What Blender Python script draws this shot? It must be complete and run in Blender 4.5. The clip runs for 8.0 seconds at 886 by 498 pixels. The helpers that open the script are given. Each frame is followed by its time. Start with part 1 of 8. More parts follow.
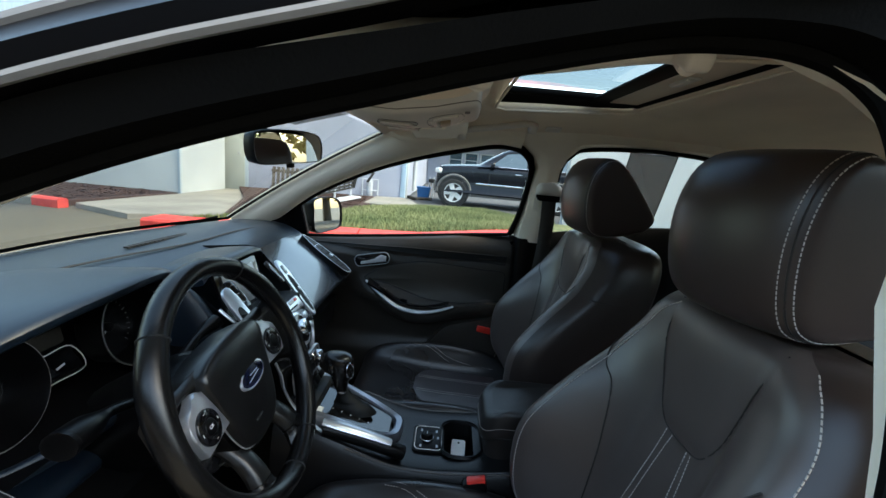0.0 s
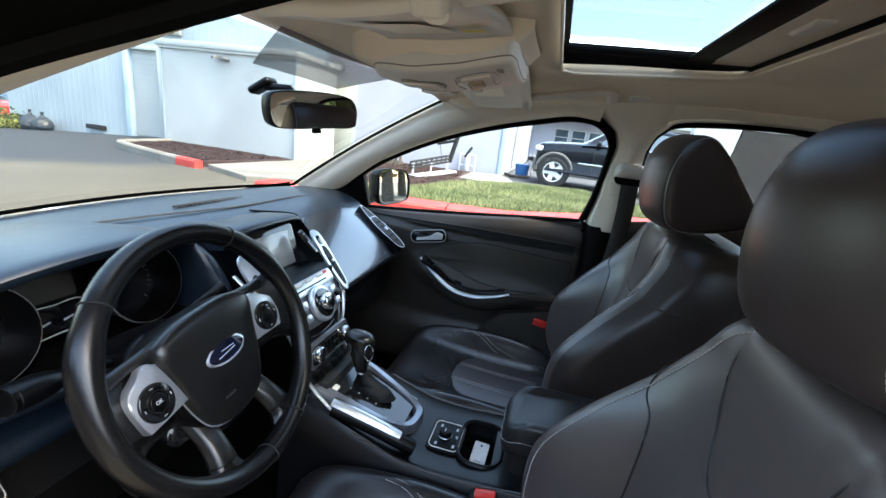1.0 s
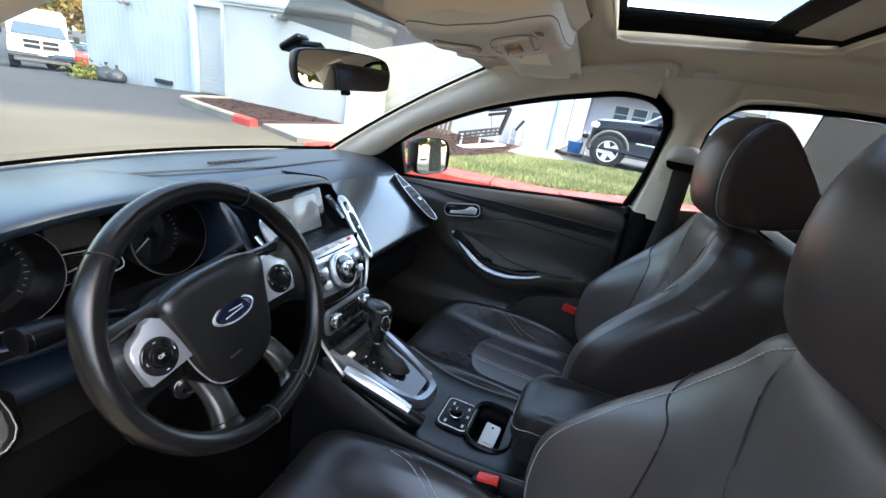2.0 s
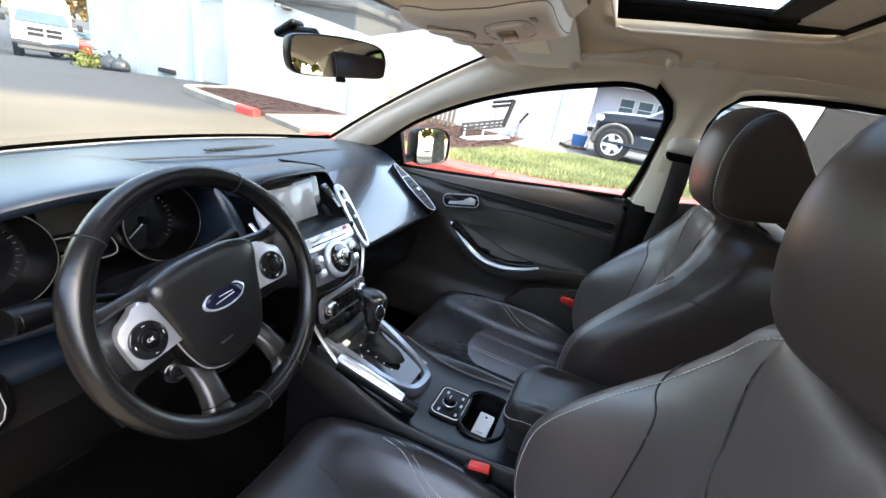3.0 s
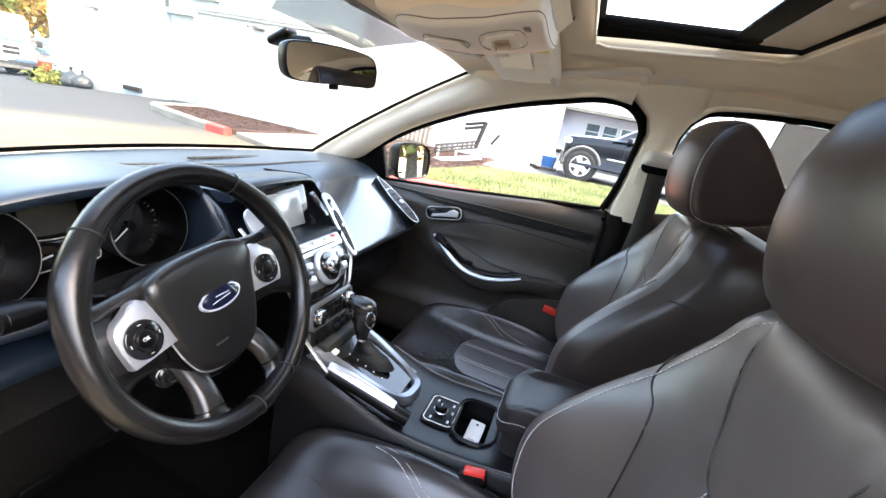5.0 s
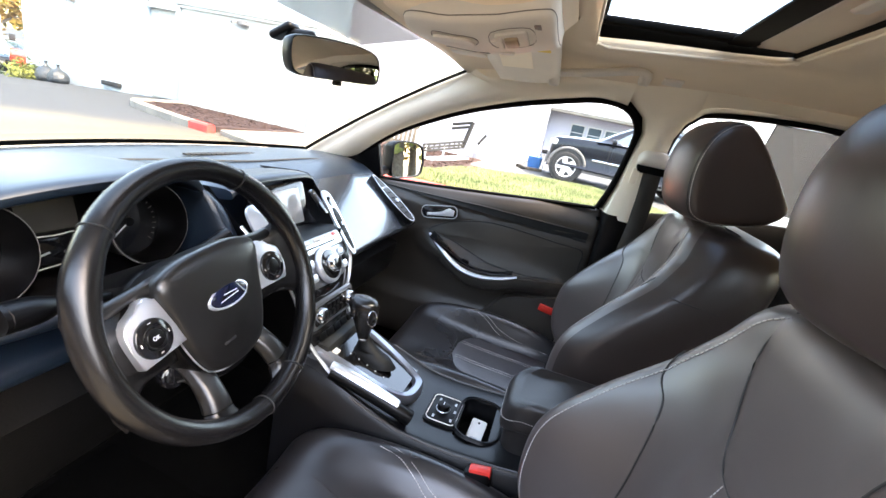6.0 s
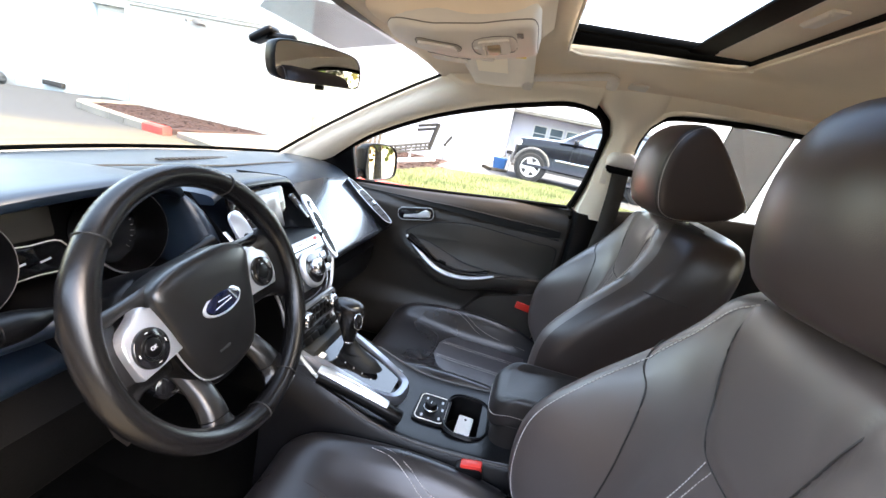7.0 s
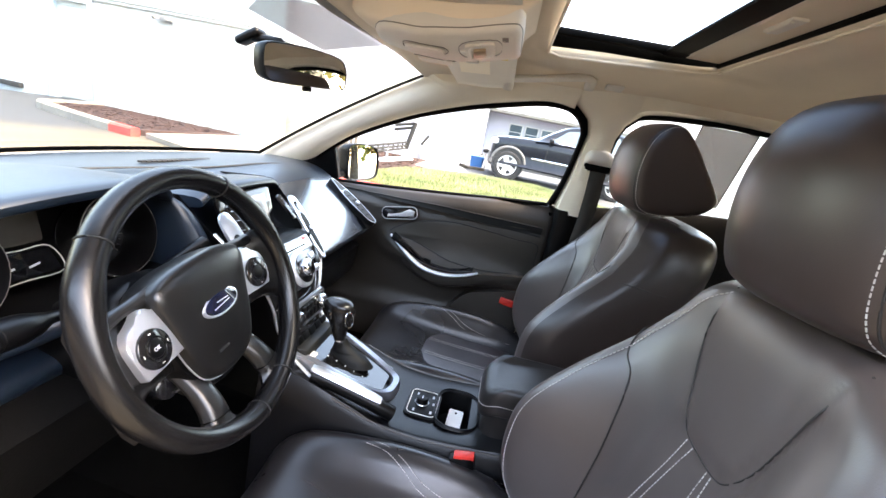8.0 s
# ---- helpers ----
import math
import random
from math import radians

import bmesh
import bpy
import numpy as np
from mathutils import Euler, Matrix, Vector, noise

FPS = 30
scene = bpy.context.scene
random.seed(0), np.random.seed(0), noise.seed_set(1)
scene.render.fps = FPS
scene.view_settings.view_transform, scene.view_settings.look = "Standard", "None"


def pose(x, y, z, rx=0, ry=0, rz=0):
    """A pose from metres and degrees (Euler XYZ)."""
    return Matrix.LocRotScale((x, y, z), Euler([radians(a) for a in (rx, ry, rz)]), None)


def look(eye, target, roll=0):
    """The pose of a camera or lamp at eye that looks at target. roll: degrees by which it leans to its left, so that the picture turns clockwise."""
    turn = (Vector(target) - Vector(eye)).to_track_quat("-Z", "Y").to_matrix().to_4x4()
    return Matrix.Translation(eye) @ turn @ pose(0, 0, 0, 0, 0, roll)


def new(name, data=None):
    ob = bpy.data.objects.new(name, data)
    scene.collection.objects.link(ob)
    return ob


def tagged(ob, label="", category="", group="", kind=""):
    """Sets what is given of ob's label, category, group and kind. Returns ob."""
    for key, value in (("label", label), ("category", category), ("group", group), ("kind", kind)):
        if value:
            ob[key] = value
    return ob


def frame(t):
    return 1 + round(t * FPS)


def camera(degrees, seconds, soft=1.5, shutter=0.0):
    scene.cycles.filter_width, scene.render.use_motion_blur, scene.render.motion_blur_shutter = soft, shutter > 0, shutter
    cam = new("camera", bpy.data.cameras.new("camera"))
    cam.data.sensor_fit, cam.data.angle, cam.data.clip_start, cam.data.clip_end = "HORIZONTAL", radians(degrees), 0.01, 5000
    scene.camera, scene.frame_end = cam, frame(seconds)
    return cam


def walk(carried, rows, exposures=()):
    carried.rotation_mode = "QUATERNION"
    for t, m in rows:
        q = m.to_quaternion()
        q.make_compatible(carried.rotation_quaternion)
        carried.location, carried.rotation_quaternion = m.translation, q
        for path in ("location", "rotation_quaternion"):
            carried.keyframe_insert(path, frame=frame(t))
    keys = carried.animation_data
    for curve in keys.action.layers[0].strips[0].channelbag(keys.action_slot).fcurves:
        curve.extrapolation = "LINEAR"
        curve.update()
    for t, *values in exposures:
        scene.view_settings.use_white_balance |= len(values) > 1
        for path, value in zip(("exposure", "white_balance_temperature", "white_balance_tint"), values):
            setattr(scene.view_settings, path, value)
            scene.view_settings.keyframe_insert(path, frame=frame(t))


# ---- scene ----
cam = camera(91.7, 8.0)
PATH = [
    (0, (-0.971, -0.281, 1.229), (0.99, -0.272, 0.837), 5.3),
    (0.5, (-0.875, -0.366, 1.226), (1.053, -0.112, 0.757), 7.2),
    (1, (-0.838, -0.413, 1.231), (1.038, 0.02, 0.689), 7.1),
    (1.5, (-0.811, -0.427, 1.234), (1.013, 0.119, 0.624), 8.4),
    (2, (-0.79, -0.441, 1.232), (0.992, 0.149, 0.542), 10.0),
    (3.5, (-0.783, -0.46, 1.221), (0.984, 0.133, 0.496), 10.5),
    (4, (-0.792, -0.451, 1.21), (0.996, 0.135, 0.531), 10.2),
    (5.5, (-0.82, -0.418, 1.187), (1.029, 0.051, 0.584), 11.6),
    (6, (-0.824, -0.397, 1.182), (1.033, 0.041, 0.582), 11.8),
    (6.5, (-0.836, -0.382, 1.183), (1.048, -0.021, 0.616), 11.7),
    (7, (-0.85, -0.365, 1.18), (1.045, -0.07, 0.615), 11.7),
    (7.5, (-0.865, -0.357, 1.182), (1.042, -0.103, 0.636), 11.7),
    (8, (-0.876, -0.347, 1.179), (1.036, -0.15, 0.629), 11.4),
]
EXPOSURES = [(0, 2.74, 7100, 0), (0.5, 3.38, 7000, 4), (1.0, 3.58, 7000, 6), (1.5, 3.70, 6950, 8), (2.0, 3.80, 7200, 9), (3.5, 4.38, 7850, 13), (5.5, 4.64, 8150, 14), (8.0, 4.70, 8250, 15)]
walk(cam, [(t, look(eye, target, roll)) for t, eye, target, roll in PATH], EXPOSURES)

# ---- sky and sun: bright hazy day, the car itself stands in open shade ----
world = bpy.data.worlds.new("sky")
scene.world = world
world.use_nodes = True
wn = world.node_tree.nodes
wl = world.node_tree.links
sky = wn.new("ShaderNodeTexSky")
sky.sky_type = "NISHITA"
sky.sun_disc = False
sky.sun_elevation = radians(56)
sky.sun_rotation = radians(192)
sky.air_density, sky.dust_density = 1.2, 2.2
wl.new(sky.outputs[0], wn["Background"].inputs[0])
wn["Background"].inputs[1].default_value = 0.15
sun_data = bpy.data.lights.new("sun", "SUN")
sun_data.energy, sun_data.angle, sun_data.color = 0.9, radians(12), (1.0, 0.93, 0.82)
sun = new("sun", sun_data)
# comes from behind the car, a little to the driver's side
sun_az, sun_el = radians(192), radians(56)
sun_dir = Vector((math.sin(sun_az) * math.cos(sun_el), math.cos(sun_az) * math.cos(sun_el), math.sin(sun_el)))
sun.matrix_world = look(sun_dir * 60, (0, 0, 0))


# ---- building tools ----
def thing(name, label, category, group="", kind="", at=(0, 0, 0)):
    """An empty that carries a thing's parts."""
    ob = new(name)
    ob.location = at
    ob.empty_display_size = 0.05
    return tagged(ob, label, category, group, kind)


def part(name, bm, material, parent=None, label="", smooth=True, angle=40, m=None):
    """Links a bmesh as one mesh object, under a thing or under a part."""
    if m is not None:
        bmesh.ops.transform(bm, matrix=m, verts=bm.verts)
    bmesh.ops.recalc_face_normals(bm, faces=bm.faces)
    if smooth:
        lim = radians(angle)
        for f in bm.faces:
            f.smooth = True
        for e in bm.edges:
            e.smooth = len(e.link_faces) != 2 or e.calc_face_angle(0) < lim
    me = bpy.data.meshes.new(name)
    bm.to_mesh(me)
    bm.free()
    mats = material if isinstance(material, (list, tuple)) else [material]
    for one in mats:
        me.materials.append(one)
    ob = new(name, me)
    if parent is not None:
        ob.parent = parent
        chain = Matrix.Identity(4)
        up = parent
        while up is not None:
            chain = up.matrix_parent_inverse @ up.matrix_basis @ chain
            up = up.parent
        ob.matrix_parent_inverse = chain.inverted()
    if label:
        ob["label"] = label
    return ob


def alone(name, bm, material, label, category, group="", kind="", **more):
    """A thing that is one mesh."""
    return tagged(part(name, bm, material, **more), label, category, group, kind)


def box(sx, sy, sz, r=0.0, seg=2, m=None, bm=None):
    """A box round the origin with rounded edges."""
    own = bmesh.new()
    bmesh.ops.create_cube(own, size=1)
    bmesh.ops.scale(own, vec=(sx, sy, sz), verts=own.verts)
    if r > 0:
        bmesh.ops.bevel(own, geom=list(own.edges), offset=min(r, 0.49 * min(sx, sy, sz)), segments=seg, profile=0.5, affect="EDGES")
    return merge(own, m, bm)


def merge(own, m, bm):
    if m is not None:
        bmesh.ops.transform(own, matrix=m, verts=own.verts)
    if bm is None:
        return own
    me = bpy.data.meshes.new("tmp")
    own.to_mesh(me)
    own.free()
    bm.from_mesh(me)
    bpy.data.meshes.remove(me)
    return bm


def cyl(r1, r2, h, seg=24, r=0.0, m=None, bm=None):
    """A cylinder or cone along z, with rounded rims."""
    own = bmesh.new()
    bmesh.ops.create_cone(own, cap_ends=True, segments=seg, radius1=r1, radius2=r2, depth=h)
    if r > 0:
        rim = [e for e in own.edges if any(len(f.verts) > 4 for f in e.link_faces)]
        bmesh.ops.bevel(own, geom=rim, offset=r, segments=2, profile=0.5, affect="EDGES")
    return merge(own, m, bm)


def spline(points, n, closed=False):
    """A smooth curve through the points, n steps a span."""
    pts = [Vector(p) for p in points]
    k = len(pts)
    out = []
    for i in range(k if closed else k - 1):
        if closed:
            a, b, c, d = pts[(i - 1) % k], pts[i], pts[(i + 1) % k], pts[(i + 2) % k]
        else:
            a, b, c, d = pts[max(i - 1, 0)], pts[i], pts[i + 1], pts[min(i + 2, k - 1)]
        for j in range(n):
            t = j / n
            out.append(0.5 * ((2 * b) + (c - a) * t + (2 * a - 5 * b + 4 * c - d) * t * t + (3 * b - a - 3 * c + d) * t ** 3))
    if not closed:
        out.append(pts[-1])
    return out


def skin(rows, ring=False, loop=False, caps=False, m=None, bm=None):
    """Faces over a grid of points. ring: each row closes on itself; loop: the last row joins the first; caps: the end rows are filled."""
    own = bmesh.new()
    vs = [[own.verts.new(p) for p in row] for row in rows]
    k = len(vs[0])
    for i in range(len(vs) if loop else len(vs) - 1):
        a, b = vs[i], vs[(i + 1) % len(vs)]
        for j in range(k if ring else k - 1):
            own.faces.new((a[j], a[(j + 1) % k], b[(j + 1) % k], b[j]))
    if caps:
        own.faces.new(vs[0][::-1])
        own.faces.new(vs[-1])
    return merge(own, m, bm)


def loft(sections, n=4, ring=True, caps=True, nu=1, m=None, bm=None):
    """A smooth body through cross-sections that have equally many points."""
    if nu > 1:
        sections = [spline(s, nu, ring) for s in sections]
    cols = [spline([s[j] for s in sections], n) for j in range(len(sections[0]))]
    rows = [[c[i] for c in cols] for i in range(len(cols[0]))]
    return skin(rows, ring=ring, caps=caps, m=m, bm=bm)


def tube(points, r, seg=10, closed=False, caps=True, flat=1.0, up=(0, 0, 1), m=None, bm=None):
    """A round or flattened rod along a line. r: one radius or one for each point."""
    pts = [Vector(p) for p in points]
    k = len(pts)
    rows = []
    for i, p in enumerate(pts):
        if closed:
            d = pts[(i + 1) % k] - pts[(i - 1) % k]
        else:
            d = pts[min(i + 1, k - 1)] - pts[max(i - 1, 0)]
        d.normalize()
        u = Vector(up)
        if abs(u.dot(d)) > 0.97:
            u = Vector((1, 0, 0)) if abs(d.x) < 0.9 else Vector((0, 1, 0))
        a = d.cross(u).normalized()
        b = a.cross(d).normalized()
        rad = r[i] if isinstance(r, (list, tuple)) else r
        rows.append([p + a * (rad * math.cos(2 * math.pi * j / seg)) + b * (rad * flat * math.sin(2 * math.pi * j / seg)) for j in range(seg)])
    return skin(rows, ring=True, loop=closed, caps=caps and not closed, m=m, bm=bm)


def slab(outline, depth, r=0.0, seg=2, m=None, bm=None):
    """A plate: an outline in x, y, from z = 0 up to depth, its upper rim rounded."""
    own = bmesh.new()
    low = [own.verts.new((p[0], p[1], 0)) for p in outline]
    high = [own.verts.new((p[0], p[1], depth)) for p in outline]
    k = len(low)
    own.faces.new(low[::-1])
    top = own.faces.new(high)
    for i in range(k):
        own.faces.new((low[i], low[(i + 1) % k], high[(i + 1) % k], high[i]))
    if r > 0:
        bmesh.ops.bevel(own, geom=list(top.edges), offset=r, segments=seg, profile=0.5, affect="EDGES")
    return merge(own, m, bm)


def round_rect(w, h, r, n=4):
    out = []
    for cx, cy, a0 in ((w / 2 - r, h / 2 - r, 0), (-w / 2 + r, h / 2 - r, 90), (-w / 2 + r, -h / 2 + r, 180), (w / 2 - r, -h / 2 + r, 270)):
        for i in range(n + 1):
            a = radians(a0 + 90 * i / n)
            out.append((cx + r * math.cos(a), cy + r * math.sin(a)))
    return out


def oval(a, b, n=28):
    return [(a * math.cos(2 * math.pi * i / n), b * math.sin(2 * math.pi * i / n)) for i in range(n)]


def basis(origin, right, up):
    """A pose from an origin, a right hand and an upward direction; z comes towards the viewer."""
    x = Vector(right).normalized()
    y = (Vector(up) - x * Vector(up).dot(x)).normalized()
    z = x.cross(y)
    m = Matrix((x, y, z)).transposed().to_4x4()
    m.translation = origin
    return m


def shell(ob, thick, offset=-1.0):
    mod = ob.modifiers.new("thickness", "SOLIDIFY")
    mod.thickness, mod.offset = thick, offset
    return ob


# ---- materials ----
def material(name, color, rough=0.5, metal=0.0, grain=0.0, grain_size=400.0, tone=0.0, tone_size=6.0, rough_var=0.0, color2=None, coat=0.0, spec=0.5, coords="Object", voronoi=0.0, sheen=0.0, detail=4.0):
    """A painted or moulded surface with colour drift at one scale and fine relief at another."""
    mat = bpy.data.materials.new(name)
    mat.use_nodes = True
    nt = mat.node_tree
    n, l = nt.nodes, nt.links
    bsdf = n["Principled BSDF"]
    bsdf.inputs["Base Color"].default_value = (*color, 1)
    bsdf.inputs["Roughness"].default_value = rough
    bsdf.inputs["Metallic"].default_value = metal
    bsdf.inputs["Specular IOR Level"].default_value = spec
    bsdf.inputs["Coat Weight"].default_value = coat
    bsdf.inputs["Sheen Weight"].default_value = sheen
    tc = n.new("ShaderNodeTexCoord")
    if tone > 0 or color2:
        nz = n.new("ShaderNodeTexNoise")
        nz.inputs["Scale"].default_value = tone_size
        nz.inputs["Detail"].default_value = detail
        l.new(tc.outputs[coords], nz.inputs["Vector"])
        ramp = n.new("ShaderNodeValToRGB")
        c2 = color2 or tuple(min(1.0, c * (1 + tone)) for c in color)
        c1 = tuple(c * (1 - tone) for c in color)
        ramp.color_ramp.elements[0].position, ramp.color_ramp.elements[1].position = 0.3, 0.7
        ramp.color_ramp.elements[0].color = (*c1, 1)
        ramp.color_ramp.elements[1].color = (*c2, 1)
        l.new(nz.outputs["Fac"], ramp.inputs[0])
        l.new(ramp.outputs[0], bsdf.inputs["Base Color"])
        if rough_var > 0:
            mr = n.new("ShaderNodeMapRange")
            mr.inputs["To Min"].default_value = max(0.0, rough - rough_var)
            mr.inputs["To Max"].default_value = min(1.0, rough + rough_var)
            l.new(nz.outputs["Fac"], mr.inputs["Value"])
            l.new(mr.outputs[0], bsdf.inputs["Roughness"])
    if grain > 0 or voronoi > 0:
        bump = n.new("ShaderNodeBump")
        bump.inputs["Strength"].default_value = max(grain, voronoi)
        bump.inputs["Distance"].default_value = 0.6 / grain_size
        if voronoi > 0:
            tex = n.new("ShaderNodeTexVoronoi")
            tex.inputs["Scale"].default_value = grain_size
            l.new(tc.outputs[coords], tex.inputs["Vector"])
            l.new(tex.outputs["Distance"], bump.inputs["Height"])
        else:
            tex = n.new("ShaderNodeTexNoise")
            tex.inputs["Scale"].default_value = grain_size
            tex.inputs["Detail"].default_value = 3
            l.new(tc.outputs[coords], tex.inputs["Vector"])
            l.new(tex.outputs["Fac"], bump.inputs["Height"])
        l.new(bump.outputs[0], bsdf.inputs["Normal"])
    return mat


def glass_sheet(name, tint, gloss=0.04):
    """A thin pane: clear passage, with the mirror gloss of its surface growing at a slant."""
    mat = bpy.data.materials.new(name)
    mat.use_nodes = True
    nt = mat.node_tree
    n, l = nt.nodes, nt.links
    n.remove(n["Principled BSDF"])
    tr, gl, mix, lw, pw, mr = n.new("ShaderNodeBsdfTransparent"), n.new("ShaderNodeBsdfGlossy"), n.new("ShaderNodeMixShader"), n.new("ShaderNodeLayerWeight"), n.new("ShaderNodeMath"), n.new("ShaderNodeMapRange")
    tr.inputs[0].default_value = (*tint, 1)
    gl.inputs["Roughness"].default_value = 0.01
    lw.inputs[0].default_value = 0.5
    pw.operation = "POWER"
    pw.inputs[1].default_value = 4.0
    mr.inputs["To Min"].default_value, mr.inputs["To Max"].default_value = gloss, 0.5
    l.new(lw.outputs["Facing"], pw.inputs[0])
    l.new(pw.outputs[0], mr.inputs["Value"])
    l.new(mr.outputs[0], mix.inputs[0])
    l.new(tr.outputs[0], mix.inputs[1])
    l.new(gl.outputs[0], mix.inputs[2])
    l.new(mix.outputs[0], n["Material Output"].inputs[0])
    return mat


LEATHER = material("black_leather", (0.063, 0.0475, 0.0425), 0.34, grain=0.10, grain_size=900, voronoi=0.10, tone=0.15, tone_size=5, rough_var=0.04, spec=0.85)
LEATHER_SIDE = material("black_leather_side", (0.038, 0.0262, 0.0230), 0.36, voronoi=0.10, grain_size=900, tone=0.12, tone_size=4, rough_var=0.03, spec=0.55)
# darker copy of the leather that puts shade into the backrest's sides
SHADED_FLANK = material("shaded_seat_flank", (0.026, 0.0180, 0.0155), 0.30, voronoi=0.10, grain_size=900, tone=0.12, tone_size=4, rough_var=0.02, spec=0.50)
PERFORATED = material("perforated_leather", (0.034, 0.029, 0.030), 0.36, voronoi=0.15, grain_size=420, tone=0.2, tone_size=12, rough_var=0.06, spec=0.9)
# darker copy of the seat leather, with the cushion's shade in its colour
SHADED_CUSHION = material("shaded_cushion_leather", (0.012, 0.0108, 0.0115), 0.28, voronoi=0.10, grain_size=900, tone=0.15, tone_size=5, rough_var=0.03, spec=0.6)
RIM_LEATHER = material("worn_rim_leather", (0.0045, 0.0042, 0.0044), 0.23, voronoi=0.18, grain_size=800, tone=0.25, tone_size=14, rough_var=0.07, spec=0.42)
ARM_LEATHER = material("armrest_leather", (0.014, 0.0115, 0.0105), 0.42, voronoi=0.12, grain_size=900, tone=0.18, tone_size=8, rough_var=0.05, spec=0.5)
BOOT = material("boot_leather", (0.004, 0.004, 0.0042), 0.5, voronoi=0.2, grain_size=500, tone=0.2, tone_size=20, spec=0.2)
STITCH = material("grey_thread", (0.46, 0.42, 0.39), 0.8, tone=0.1, tone_size=200)
SEAM = material("dark_seam", (0.006, 0.006, 0.006), 0.7, tone=0.1, tone_size=50)
CREASE = material("leather_crease", (0.017, 0.0145, 0.0135), 0.6, tone=0.1, tone_size=50)
# the dash plastic is black; reflected sky is put into its base as blue
SOFT = material("sky_blued_dash_plastic", (0.005, 0.010, 0.018), 0.33, voronoi=0.12, grain_size=900, tone=0.12, tone_size=5, rough_var=0.05, spec=0.5)
SOFT_FACE = material("smooth_dash_face", (0.008, 0.011, 0.016), 0.25, voronoi=0.08, grain_size=900, tone=0.12, tone_size=5, rough_var=0.04, spec=1.0, coat=0.5)
CONSOLE = material("console_plastic", (0.003, 0.0031, 0.0037), 0.32, voronoi=0.12, grain_size=900, tone=0.12, tone_size=5, rough_var=0.06, spec=0.28)
SOFT.node_tree.nodes["Principled BSDF"].inputs["IOR"].default_value = 1.55
COVER = material("airbag_cover_plastic", (0.0065, 0.0062, 0.0062), 0.31, voronoi=0.12, grain_size=1000, tone=0.10, tone_size=8, rough_var=0.05, spec=0.55)
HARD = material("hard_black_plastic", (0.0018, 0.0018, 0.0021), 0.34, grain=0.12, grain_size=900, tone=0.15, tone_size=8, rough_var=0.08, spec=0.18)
DOORSKIN = material("door_trim_plastic", (0.034, 0.0285, 0.024), 0.40, voronoi=0.15, grain_size=800, tone=0.15, tone_size=6, rough_var=0.04, spec=0.45)
INSET = material("door_inset_leatherette", (0.028, 0.025, 0.021), 0.38, voronoi=0.12, grain_size=900, tone=0.15, tone_size=8, rough_var=0.04, spec=0.5)
LEVER = material("bright_satin_lever", (0.66, 0.66, 0.66), 0.28, metal=0.35, tone=0.04, tone_size=30)
GLOSS = material("piano_black", (0.006, 0.006, 0.007), 0.10, coat=0.3, tone=0.2, tone_size=20)
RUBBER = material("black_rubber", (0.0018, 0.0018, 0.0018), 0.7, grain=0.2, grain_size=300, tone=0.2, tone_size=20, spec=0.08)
SILVER = material("satin_silver", (0.66, 0.68, 0.72), 0.32, metal=0.82, tone=0.06, tone_size=30, rough_var=0.05)
GREY_SATIN = material("grey_satin_paint", (0.26, 0.27, 0.30), 0.32, metal=0.8, tone=0.08, tone_size=30, rough_var=0.05)
MESH_SHADE = glass_sheet("mesh_sunshade", (0.11, 0.10, 0.095), 0.01)
CHROME = material("chrome", (0.75, 0.76, 0.78), 0.08, metal=1.0, tone=0.05, tone_size=20)
BEIGE = material("beige_headliner_cloth", (0.80, 0.685, 0.55), 0.9, grain=0.35, grain_size=900, tone=0.06, tone_size=5)
BEIGE_TRIM = material("beige_pillar_trim", (0.88, 0.80, 0.66), 0.45, grain=0.25, grain_size=600, tone=0.04, tone_size=5)
GREY_TRIM = material("stone_grey_plastic", (0.72, 0.675, 0.61), 0.5, grain=0.15, grain_size=700, tone=0.05, tone_size=9)
# base colour pulled near zero, with the footwell's shade put into it
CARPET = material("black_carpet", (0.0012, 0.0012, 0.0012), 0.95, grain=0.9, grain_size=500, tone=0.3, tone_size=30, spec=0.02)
RED = material("red_button", (0.62, 0.03, 0.02), 0.35, tone=0.1, tone_size=60)
WHITE_TAG = material("white_plastic_tag", (0.78, 0.76, 0.72), 0.4, tone=0.05, tone_size=40)
GREY_PRINT = material("grey_print", (0.45, 0.46, 0.47), 0.6, tone=0.05, tone_size=60)
WHITE_PRINT = material("white_print", (0.7, 0.7, 0.7), 0.6, tone=0.05, tone_size=60)
BLUE_BADGE = material("blue_enamel", (0.003, 0.006, 0.022), 0.15, coat=0.5, tone=0.1, tone_size=60)
# pale base colour stands in for sky mirrored by the dark screen
SCREEN = material("sky_pale_screen", (0.36, 0.355, 0.345), 0.18, coat=0.5, tone=0.05, tone_size=30)
BELT = material("dark_webbing", (0.022, 0.019, 0.017), 0.75, grain=0.6, grain_size=1100, tone=0.2, tone_size=30)
MIRROR = material("mirror_glass", (0.82, 0.83, 0.84), 0.01, metal=1.0, tone=0.01, tone_size=3)
BODY = material("black_car_paint", (0.002, 0.002, 0.0025), 0.35, tone=0.1, tone_size=4, spec=0.10)
CLAD = material("dark_grey_edge", (0.12, 0.115, 0.11), 0.4, tone=0.1, tone_size=30)
GLASS = glass_sheet("window_glass", (0.66, 0.70, 0.70))
SCREEN_GLASS = glass_sheet("windscreen_glass", (0.56, 0.59, 0.58))
GLASS_TINT = glass_sheet("sunroof_glass", (0.185, 0.215, 0.235))
LABEL_YELLOW = material("yellow_label", (0.75, 0.55, 0.06), 0.5, tone=0.05, tone_size=50)


